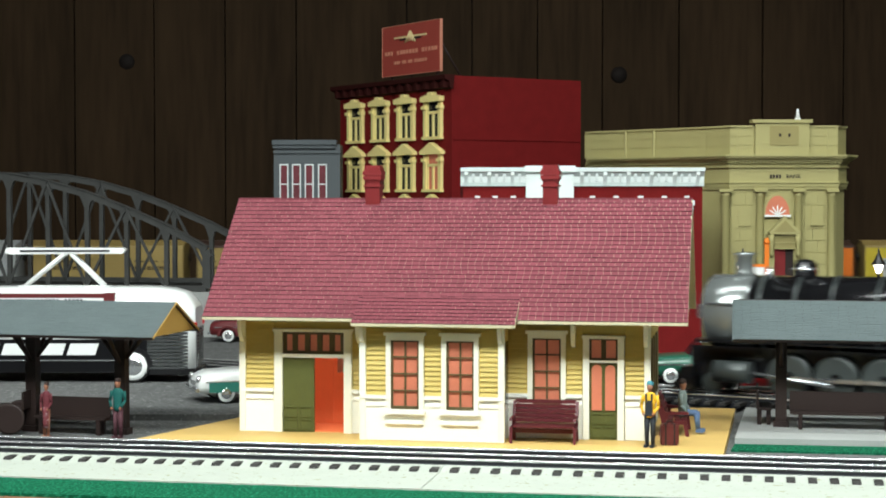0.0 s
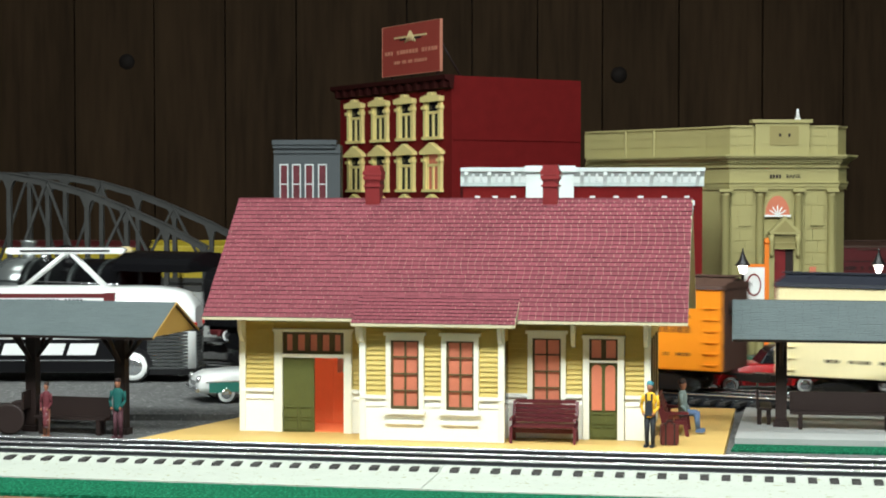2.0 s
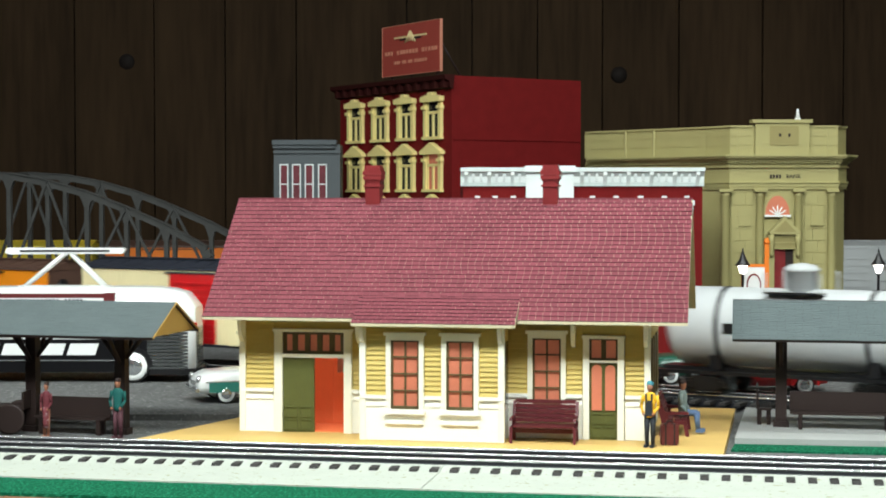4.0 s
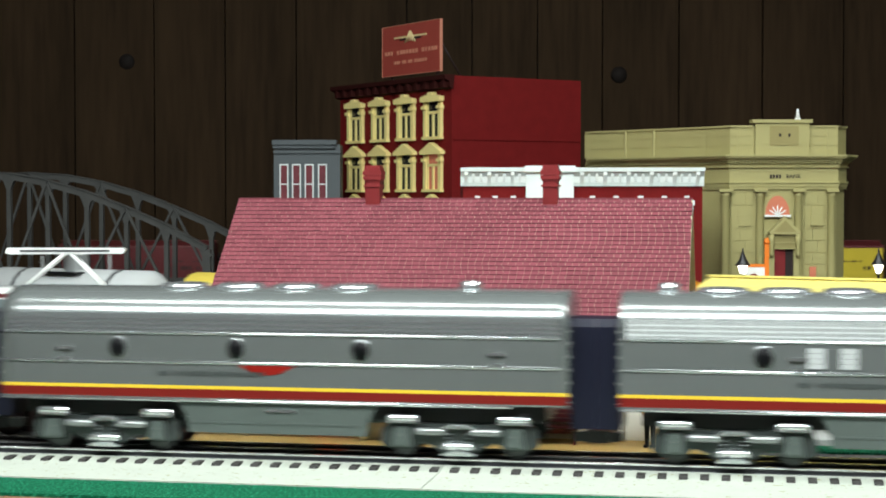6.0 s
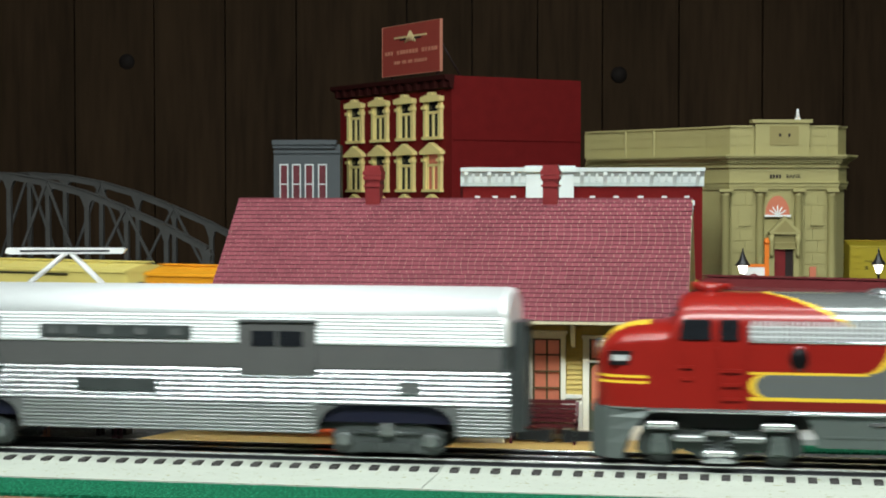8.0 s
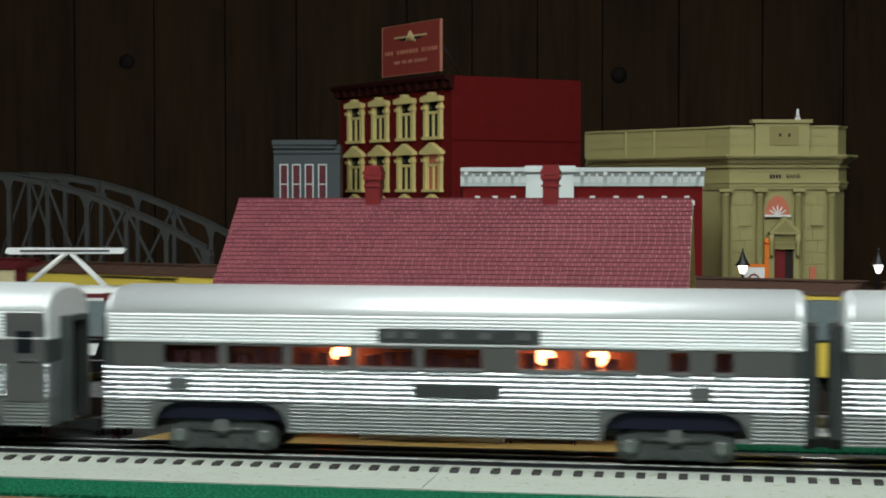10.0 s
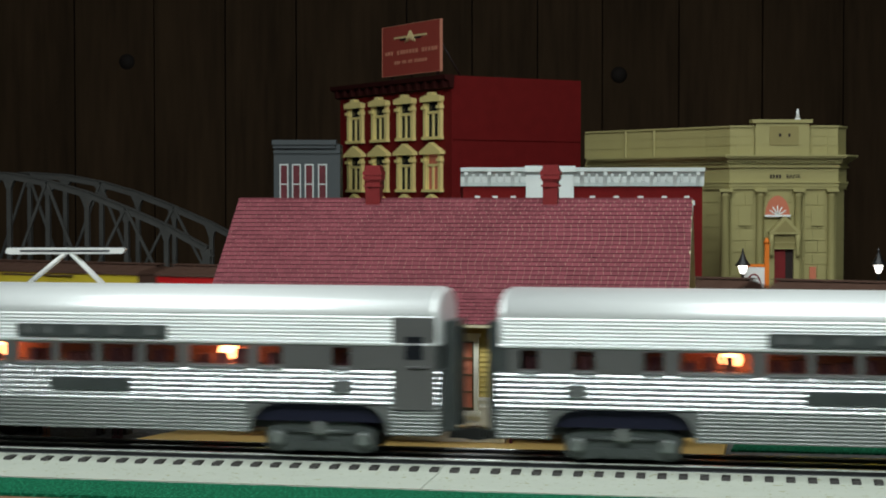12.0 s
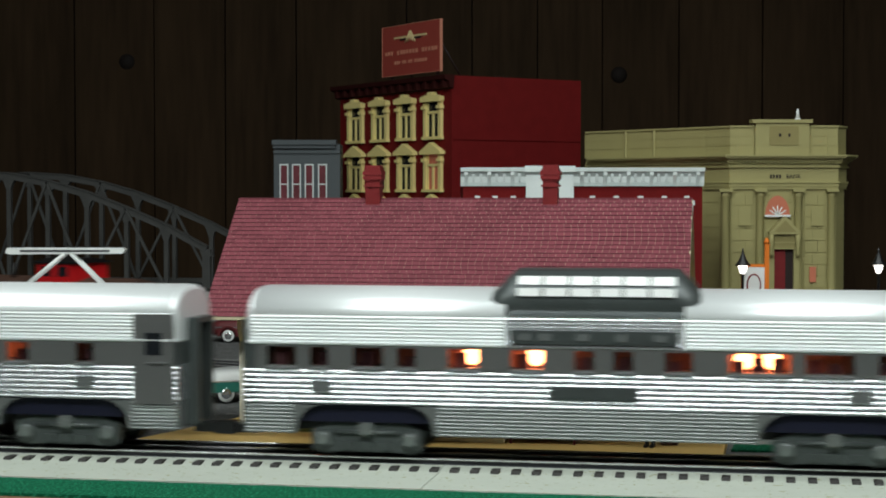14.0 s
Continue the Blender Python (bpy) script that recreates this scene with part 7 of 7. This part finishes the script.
def diesel(label, L, cab, set_back=0.0):
    """A streamlined diesel unit; with a cab, its nose is at +x."""
    d = thing("diesel_locomotive" if cab else "diesel_booster", label, "locomotive", "silver diesel units")
    h, W = L / 2, 0.0300
    side = [0.0315, 0.0324, 0.0345, 0.0375, 0.0405, 0.0412, 0.0420, 0.0445, 0.0470, 0.0482, 0.0496, 0.0508, 0.0522, 0.0534, 0.0548, 0.0565, 0.0600, 0.0630, 0.0650, 0.0665, 0.0700, 0.0740]
    side = sorted(set(side) | ({round(0.0426 + i * 0.0007, 4) for i in range(14)} | {round(0.0540 + i * 0.0007, 4) for i in range(18)} if cab else set()))
    arch = [(0.0052 + 0.0248 * math.cos(a), 0.0745 + 0.0155 * math.sin(a)) for a in (i * math.pi / 32 for i in range(1, 16))] + [(0.0050, 0.0900)]
    half = [(W, z) for z in side] + arch
    xs = [-h + L * i / 360 for i in range(320)] if cab else [-h + L * i / 40 for i in range(41)]
    secs = [(x, 1.0, 0.0900, 1.0) for x in xs]
    if cab:
        tip = h - 0.004
        # x, share of the width, top, roundness
        secs = [s for s in secs if s[0] < tip - 0.054]
        for back, k, top in ((0.054, 1.0, 0.0900), (0.048, 1.0, 0.0898), (0.0445, 1.0, 0.0890), (0.0422, 1.0, 0.0868), (0.0402, 0.995, 0.0820), (0.0380, 0.99, 0.0776), (0.0362, 0.99, 0.0764), (0.0330, 0.985, 0.0752), (0.0270, 0.975, 0.0750), (0.0205, 0.955, 0.0744), (0.0145, 0.92, 0.0732), (0.0095, 0.87, 0.0714), (0.0060, 0.81, 0.0690), (0.0032, 0.73, 0.0662), (0.0012, 0.63, 0.0630), (0.0002, 0.50, 0.0590)):
            secs.append((tip - back, k, top, 1.0))
    bm = bmesh.new()
    rows = []
    ring = [(-y, z) for y, z in half] + [(y, z) for y, z in reversed(half)]
    for x, k, top, _ in secs:
        row = []
        for y, z in ring:
            zz = z if top > 0.0899 or z < 0.0525 else 0.0522 + (z - 0.0522) * (top - 0.0522) / (0.0900 - 0.0522)
            if cab and x > h - 0.042:
                lean = max(0.0, (zz - 0.045) / 0.03) * 0.16 * (x - h + 0.042) / 0.04
                row.append(bm.verts.new((x, y * k * (1 - lean), zz)))
            else:
                row.append(bm.verts.new((x, y * k, zz)))
        rows.append(row)
    n = len(ring)
    tipx = h - 0.004
    for a, b in zip(rows, rows[1:]):
        for i in range(n - 1):
            f = bm.faces.new((a[i], a[i + 1], b[i + 1], b[i]))
            f.smooth = True
            c = f.calc_center_median()
            u, z = tipx - c.x, c.z
            m = 0
            if 0.0324 < z < 0.0405:
                m = 3
            elif 0.0405 < z < 0.0420:
                m = 2
            if cab:
                edge = 0.080 + 0.050 * (max(0.0, (0.0905 - z)) / 0.0155) ** 0.5
                field = 0.0075 * (1 - math.sqrt(max(0.0, 1 - ((z - 0.0471) / 0.0052) ** 2)))
                flash = 0.150 - 0.014 * (1 - math.sqrt(max(0.0, 1 - ((0.0668 - z) / 0.0136) ** 2)))
                if 0.0420 < z < 0.0522 and u < 0.0810 + field:
                    m = 1 if u < 0.0775 + field else 2
                elif u < 0.0775 and z > 0.0324:
                    m = 1
                elif 0.0534 < z < 0.0668 and u < flash:
                    m = 1 if u < flash - 0.0038 else 2
                elif 0.0522 < z < 0.0534 and u < 0.1365:
                    m = 2
                elif z > 0.0745 and u < edge:
                    m = 1 if u < edge - 0.0035 else 2
                if u < 0.024 and abs(c.y) < 0.015 and z > 0.052:
                    m = 2
                if u < 0.027 and (0.0470 < z < 0.0482 or 0.0496 < z < 0.0508):
                    m = 2
            f.material_index = m
    bm.faces.new(rows[0][::-1])
    bm.faces.new(rows[-1])
    for r0, r1 in zip(rows, rows[1:]):
        bm.faces.new((r0[0], r1[0], r1[-1], r0[-1]))
    hull = part("body", bm, M_SILVERP, d, "silver body with red and yellow nose paint" if cab else "silver body with red and yellow stripe")
    for mm in (M_LOCORED, M_LOCOYEL, M_STRIPERED):
        hull.data.materials.append(mm)
    # grille band, mouldings, portholes, louvres, roof fans
    g0, g1 = -h + 0.004, (h - 0.0815 if cab else h - 0.004)
    for s in (-1, 1):
        for z in (0.0668, 0.0531, 0.0310):
            bm = bmesh.new()
            rod(bm, (-h + 0.001, s * (W + 0.0001), z), (g1 if z > 0.06 else h - 0.03 if z < 0.04 else h - 0.158 if cab else g1, s * (W + 0.0001), z), 0.0008, 10)
            part("moulding", bm, M_CHROME, d)
        bm = bmesh.new()
        k = int((g1 - g0) / 0.0026)
        for i in range(k):
            x = g0 + i * (g1 - g0) / k
            box(bm, x, x + 0.0014, *sorted((s * W, s * (W + 0.0005))), 0.0675, 0.0772)
        for z in (0.0690, 0.0715, 0.0740):
            box(bm, g0, g1, *sorted((s * W, s * (W + 0.0004))), z, z + 0.0007)
        tagged(part("grille", bm, M_ROOFAL if cab else M_SILVER, d), kind="stuff")
        ports = (h - 0.1065, h - 0.239) if cab else (-0.088, -0.022, 0.046)
        for x in ports:
            bm = bmesh.new()
            lathe(bm, [(0.0056, s * W), (0.0055, s * (W + 0.0006)), (0.0046, s * (W + 0.0008))], (x, 0, 0.0597), 16, "y")
            part("porthole_rim", bm, M_LOCORED if cab and x > h - 0.15 else M_SILVERP, d)
            bm = bmesh.new()
            lathe(bm, [(0.0046, s * W), (0.0046, s * (W + 0.0010)), (0.0004, s * (W + 0.0010))], (x, 0, 0.0597), 16, "y")
            part("porthole", bm, M_COACHBLACK, d)
        for x in ((h - 0.172, h - 0.197, h - 0.213) if cab else ()):
            bm = bmesh.new()
            for j in range(4):
                box(bm, x - 0.0042, x + 0.0042, *sorted((s * W, s * (W + 0.0008))), 0.0552 + j * 0.0023, 0.0573 + j * 0.0023)
            part("louvre", bm, M_GREYCAR, d, "pale louvred vent")
        for x in ((h - 0.222,) if cab else (-0.118, 0.118)):
            boxes("step_plate", [(x - 0.0042, x + 0.0042, *sorted((s * W, s * (W + 0.0014))), 0.0585, 0.0600), (x - 0.0030, x + 0.0030, *sorted((s * W, s * (W + 0.0012))), 0.0535, 0.0550)], M_CHROME, d)
        bars(d, -h + 0.090, -h + 0.150, 0, 0.0470, 0.0490, 18, M_GUNMETAL, 6)
        bm = bmesh.new()
        c0, c1 = -h + 0.058 - set_back * 0.33, h - 0.058 - set_back
        arc = [(0.0485, 0.0118), (0.0480, 0.0170), (0.0462, 0.0225), (0.0430, 0.0268), (0.0380, 0.0290)]
        prism(bm, [(c0 + x, z) for x, z in arc] + [(c1 - x, z) for x, z in reversed(arc)], *sorted((s * 0.0262, s * 0.0287)), "y")
        part("side_sill", bm, M_SILLGREY, d)
        boxes("tank_rib", [(c0 + 0.052, c1 - 0.052, *sorted((s * 0.0286, s * 0.0291)), 0.0168, 0.0178)], M_SILLGREY, d)
        boxes("sill_step", [(-0.006, 0.010, *sorted((s * 0.0285, s * 0.0296)), 0.0235, 0.0250)], M_CHROME, d)
    for o in [o for o in d.children if o.name.startswith("letter_bar")][:]:
        o.location.y = -W - 0.0001
    if not cab:
        bm = bmesh.new()
        for s in (-1, 1):
            prism(bm, [(-0.020 + 0.030 * i / 8, 0.0520 - 0.0045 * math.sin(i * math.pi / 8)) for i in range(9)], *sorted((s * W, s * (W + 0.0004))), "y")
        part("emblem", bm, M_LOCORED, d)
    fans = [-h + 0.052, -h + 0.084, -h + 0.116, -h + 0.148] if cab else [-0.060, -0.028, 0.004, 0.036]
    for x in fans:
        bm = bmesh.new()
        lathe(bm, [(0.0135, 0.0885), (0.0135, 0.0912), (0.0115, 0.0922), (0.0010, 0.0924)], (x, 0, 0), 20)
        part("roof_fan", bm, M_SILVER, d)
    bm = bmesh.new()
    lathe(bm, [(0.0060, 0.0885), (0.0060, 0.0925), (0.0050, 0.0945), (0.0010, 0.0947)], (-h + 0.024 if cab else 0.10, 0, 0), 16)
    part("roof_vent", bm, M_SILVER, d)
    for s in (-1, 1):
        x = s * (h - 0.058) - set_back * (1.0 if s > 0 else 0.33)
        bogie(d, x, "loco")
        boxes("wheel_well", [(x - 0.046, x + 0.046, -0.0220, 0.0220, 0.0200, 0.0300)], M_BLACK, d)
    ends = (-1,) if cab else (-1, 1)
    for s in ends:
        bm = bmesh.new()
        prism(bm, [(-0.0160, 0.0180), (0.0160, 0.0180), (0.0160, 0.0720), (0.0120, 0.0760), (-0.0120, 0.0760), (-0.0160, 0.0720)], *sorted((s * h, s * (h + (0.0128 if cab or s > 0 else 0.0170)))))
        part("diaphragm", bm, M_NAVY, d, "blue-black bellows between units")
        for i in range(7):
            boxes("ladder_rung", [(*sorted((s * h, s * (h + 0.0012))), -0.0285, -0.0220, 0.0340 + i * 0.006, 0.0352 + i * 0.006)], M_CHROME, d)
    for s in (-1, 1):
        coupler(d, s * (h - (0.004 if cab and s > 0 else 0.0)), s)
    if cab:
        tip = h - 0.004
        for s in (-1, 1):
            for a, b in ((0.0585, 0.0432), (0.0725, 0.0635)):
                bm = bmesh.new()
                prism(bm, [(tip - a, 0.0675), (tip - b, 0.0675), (tip - b - (0.001 if a < 0.06 else 0), 0.0775), (tip - a, 0.0775)], *sorted((s * (W - 0.0010), s * (W + 0.0009))), "y")
                part("cab_window", bm, M_DARKGLASS, d)
            boxes("cab_door_rail", [(tip - 0.0765, tip - 0.0760, *sorted((s * W, s * (W + 0.0010))), 0.0340, 0.0640), (tip - 0.0620, tip - 0.0615, *sorted((s * W, s * (W + 0.0010))), 0.0340, 0.0640)], M_LOCORED, d)
            for z in (0.0400, 0.0465, 0.0530):
                boxes("cab_step", [(tip - 0.0735, tip - 0.0645, *sorted((s * (W - 0.0004), s * (W + 0.0012))), z, z + 0.0015)], M_LOCORED, d)
            bm = bmesh.new()
            loft(bm, [[(tip - 0.0435, s * 0.003, 0.0862), (tip - 0.0435, s * 0.0215, 0.0835), (tip - 0.0395, s * 0.0235, 0.0785), (tip - 0.0395, s * 0.003, 0.0785)],
                      [(tip - 0.0418, s * 0.003, 0.0862), (tip - 0.0418, s * 0.0215, 0.0835), (tip - 0.0380, s * 0.0235, 0.0785), (tip - 0.0380, s * 0.003, 0.0785)]], False)
            part("windshield", bm, M_DARKGLASS, d)
            boxes("number_board", [(tip - 0.0185, tip - 0.0070, *sorted((s * 0.0225, s * 0.0272)), 0.0552, 0.0616)], M_BLACK, d)
            boxes("marker_light", [(tip - 0.0170, tip - 0.0085, *sorted((s * 0.0225, s * 0.0275)), 0.0572, 0.0598)], M_GREYCAR, d)
            boxes("nose_step", [(tip - 0.0500, tip - 0.0430, *sorted((s * (W - 0.0004), s * (W + 0.0010))), 0.0545, 0.0558), (tip - 0.0495, tip - 0.0435, *sorted((s * (W - 0.0004), s * (W + 0.0006))), 0.0490, 0.0505)], M_LOCORED, d)
        bm = bmesh.new()
        lathe(bm, [(0.0045, tip - 0.006), (0.0045, tip + 0.0005), (0.0010, tip + 0.0015)], (0, 0, 0.0610), 14, "x")
        part("headlight", bm, M_CHROME, d)
        bm = bmesh.new()
        loft(bm, [[(tip - q, y, z), (tip - 0.006, y * 0.86, z), (tip + 0.003, y * 0.52, z)] + [(tip + 0.003, -y * 0.52, z), (tip - 0.006, -y * 0.86, z), (tip - q, -y, z)] for y, z, q in ((0.0290, 0.0296, 0.0310), (0.0292, 0.0250, 0.0240), (0.0294, 0.0190, 0.0195), (0.0297, 0.0120, 0.0155), (0.0300, 0.0040, 0.0140))], False)
        part("pilot", bm, M_SILLGREY, d, "grey rounded pilot")
        bm = bmesh.new()
        lathe(bm, [(0.0042, 0.088), (0.0060, 0.0912), (0.0058, 0.0938), (0.0010, 0.0945)], (tip - 0.058, 0, 0), 12)
        rod(bm, (tip - 0.068, -0.006, 0.0925), (tip - 0.048, -0.006, 0.0925), 0.0016, 8, 0.0026)
        part("horn", bm, M_LOCORED, d)
    # heights of the bands along the sides
    bands = ((0.0, 0.0), (0.0305, 0.0284), (0.0324, 0.0305), (0.0405, 0.0352), (0.0420, 0.0370), (0.0526, 0.0488), (0.0663, 0.0645), (0.0900, 0.0884), (0.2, 0.1984))
    for o in d.children:
        if o.type == "MESH" and o.name.split(".")[0] not in ("coupler", "wheel_well", "pilot", "side_sill", "sill_step", "tank_rib"):
            for v in o.data.vertices:
                v.co.z = float(np.interp(v.co.z, [b[0] for b in bands], [b[1] for b in bands]))
    return d


# ---- the trains, and how they go ----
def smooth(knots, t):
    """A smooth curve through (time, value) knots."""
    i = max(0, min(len(knots) - 2, next((k for k, (a, _) in enumerate(knots[1:]) if t <= a), len(knots) - 2)))
    (t0, a), (t1, b) = knots[i], knots[i + 1]
    def slope(k):
        lo, hi = knots[max(0, k - 1)], knots[min(len(knots) - 1, k + 1)]
        return (hi[1] - lo[1]) / (hi[0] - lo[0])
    u = (t - t0) / (t1 - t0)
    m0, m1 = slope(i) * (t1 - t0), slope(i + 1) * (t1 - t0)
    return (2 * u ** 3 - 3 * u * u + 1) * a + (u ** 3 - 2 * u * u + u) * m0 + (-2 * u ** 3 + 3 * u * u) * b + (u ** 3 - u * u) * m1


# Where the end of the leading diesel is along the front track.
STREAMLINER = [(-0.5, -2.157), (5.3, -0.1499), (6.0, 0.0924), (6.5, 0.2675), (7.0, 0.4403), (7.5, 0.597), (7.8, 0.687), (8.2, 0.803), (10.3, 1.369), (11.0, 1.581), (12.0, 1.9035), (12.5, 2.0750), (13.4, 2.3845), (14.0, 2.570), (14.5, 2.72)]
# How far the front of the steam engine has come along the freight line.
GOODS = [(-0.5, -0.124), (0.5, 0.212), (1.5, 0.546), (2.5, 0.85), (3.5, 1.15), (4.5, 1.459), (5.5, 1.782), (6.5, 2.114), (7.5, 2.478), (8.5, 2.887), (9.5, 3.308), (10.5, 3.731), (11.5, 4.158), (12.5, 4.606), (13.5, 5.12), (14.5, 5.696)]
LOCALS = [(-0.5, -0.5785), (14.5, 3.8165)]

front_train = [
    (diesel("silver diesel locomotive with a red and yellow nose, leading", 0.3116, True), 0.1558, False),
    (diesel("silver diesel booster unit with red and yellow stripe", 0.3104, False), -0.1812, False),
    (diesel("silver diesel locomotive with a red and yellow nose, running backwards", 0.3030, True, 0.009), -0.5185, True),
    (baggage_car("fluted silver baggage car with grey doors"), -0.896, False),
    (coach("fluted silver dining car with wide lit windows", layout=1), -1.2860, False),
    (coach("fluted silver passenger coach with lit windows"), -1.6889, False),
    (coach("fluted silver passenger coach with lit windows"), -2.0900, False),
    (coach("fluted silver dome car with lit windows", layout=2), -2.4904, False),
    (coach("fluted silver passenger coach with lit windows"), -2.8990, False),
]
freight_train = [
    (steam_engine("black steam locomotive with silver smokebox, hauling freight"), -0.013, 0.236),
    (tender("black tender loaded with coal"), 0.240, 0.180),
    (box_car("refrigerator_car", "orange refrigerator car with dark brown roof", 0.205, 0.0815, M_ORANGE, M_BROWNROOF, reefer=True, marks=1), 0.474, 0.205),
    (box_car("box_car", "cream box car with red door and blue-black roof", 0.232, 0.0850, M_CARCREAM, M_NAVYROOF, door=M_REDCAR, marks=2), 0.717, 0.232),
    (box_car("refrigerator_car", "amber-orange refrigerator car with oxide red roof", 0.226, 0.0868, M_AMBER, M_REDROOF, marks=3, disc=True), 0.982, 0.226),
    (tank_car("light grey tank car with a tall dome", 0.192, M_GREYCAR, M_GREYCAR), 1.233, 0.192),
    (tank_car("yellow tank car with a railed dome", 0.207, M_CARYEL, M_CARYEL), 1.445, 0.207),
    (box_car("refrigerator_car", "orange refrigerator car with orange roof", 0.216, 0.0800, M_ORANGE, M_AMBER, reefer=True, marks=4), 1.672, 0.216),
    (box_car("refrigerator_car", "pale yellow refrigerator car with pale yellow roof", 0.232, 0.0815, M_PALEYEL, M_PALEYEL, reefer=True, marks=5), 1.908, 0.232),
    (box_car("refrigerator_car", "amber refrigerator car with amber roof", 0.212, 0.0800, M_AMBER, M_AMBER, reefer=True, marks=6), 2.160, 0.212),
    (box_car("refrigerator_car", "yellow refrigerator car with yellow roof", 0.226, 0.0820, M_CARYEL, M_CARYEL, reefer=True, marks=7), 2.392, 0.226),
    (box_car("box_car", "cream box car with maroon roof", 0.215, 0.0815, M_CARCREAM, M_MAROON, marks=8), 2.638, 0.215),
    (box_car("refrigerator_car", "yellow refrigerator car with brown roof", 0.215, 0.0800, M_CARYEL, M_BROWNROOF, reefer=True, marks=9), 2.873, 0.215),
    (box_car("box_car", "pale grey box car with brown roof", 0.235, 0.0800, M_GREYCAR, M_BROWNROOF, marks=10), 3.108, 0.235),
    (box_car("refrigerator_car", "yellow refrigerator car with dark brown roof", 0.223, 0.0800, M_CARYEL, M_BROWNROOF, marks=11), 3.363, 0.223),
    (box_car("box_car", "bright yellow box car with brown roof", 0.244, 0.0800, M_DULLYEL, M_BROWNROOF, marks=12), 3.606, 0.244),
    (box_car("box_car", "red and amber box car with brown roof", 0.230, 0.0800, M_REDCAR, M_BROWNROOF, stripe=M_AMBER, door=M_AMBER, marks=13), 3.870, 0.230),
    (box_car("box_car", "orange and brown box car with brown roof", 0.246, 0.0800, M_SIGNORANGE, M_BROWNROOF, stripe=M_GREYCAR, marks=14), 4.120, 0.246),
    (box_car("box_car", "yellow box car with dark brown roof", 0.250, 0.0800, M_DULLYEL, M_BROWNROOF, stripe=M_GREYCAR, marks=15), 4.386, 0.250),
    (caboose("bright red caboose with cupola", 0.205), 4.656, 0.205),
]
far_train = [box_car("box_car", text, 0.196, 0.0800, a, b, stripe=s, marks=m) for text, a, b, s, m in (
    ("dull yellow box car with grey stripe on the far track", M_DULLYEL, M_TAN, M_GREYCAR, 20),
    ("orange box car on the far track", M_SIGNORANGE, M_BROWNROOF, None, 21), ("dull yellow box car on the far track", M_DULLYEL, M_DULLYEL, None, 22),
    ("brown box car on the far track", M_MAROON, M_BROWNROOF, None, 23), ("tan-brown box car on the far track", M_TAN, M_BROWNROOF, None, 24),
    ("tan box car on the far track", M_TAN, M_TAN, None, 25), ("pale grey box car with dark lettering on the far track", M_GREYCAR, M_GREYCAR, None, 26),
    ("dull yellow box car with dark lettering on the far track", M_DULLYEL, M_DULLYEL, None, 27), ("yellow box car with maroon roof on the far track", M_DULLYEL, M_MAROON, None, 28),
    ("yellow and red box car on the far track", M_DULLYEL, M_MAROON, M_MAROON, 29), ("orange and grey box car on the far track", M_SIGNORANGE, M_BROWNROOF, M_GREYCAR, 30),
    ("yellow box car with brown roof on the far track", M_DULLYEL, M_DULLYEL, None, 31), ("maroon box car on the far track", M_MAROON, M_MAROON, None, 32), ("dark maroon box car on the far track", M_MAROON, M_MAROON, None, 33))]


def motions():
    times = [i * 0.25 for i in range(57)]
    for ob, offset, back in front_train:
        turn = pose(0, 0, 0, 0, 0, 180 if back else 0)
        walk(ob, [(t, FRONT.at(smooth(STREAMLINER, t) + offset) @ turn) for t in times])
    for ob, offset, length in freight_train:
        walk(ob, [(t, FREIGHT.at(smooth(GOODS, t) - offset - length / 2)) for t in times])
    # the driving wheels roll, and the coupling rods go round with them
    fine = [i * 0.05 for i in range(281)]
    roll = [math.degrees(smooth(GOODS, t) / 0.0150) for t in fine]
    for ob, x, y, side in turning:
        walk(ob, [(t, pose(x, y, 0.0150, 0, a + (90 if side > 0 else 0), 0)) for t, a in zip(fine, roll)])
    for ob, side in rods:
        walk(ob, [(t, pose(0.0055 * math.sin(radians(a) + (math.pi / 2 if side > 0 else 0)), 0, 0.0055 * math.cos(radians(a) + (math.pi / 2 if side > 0 else 0)))) for t, a in zip(fine, roll)])
    for k, ob in enumerate(far_train):
        walk(ob, [(t, FAR.at(smooth(LOCALS, t) + (5 - k) * 0.215)) for t in times])


motions()
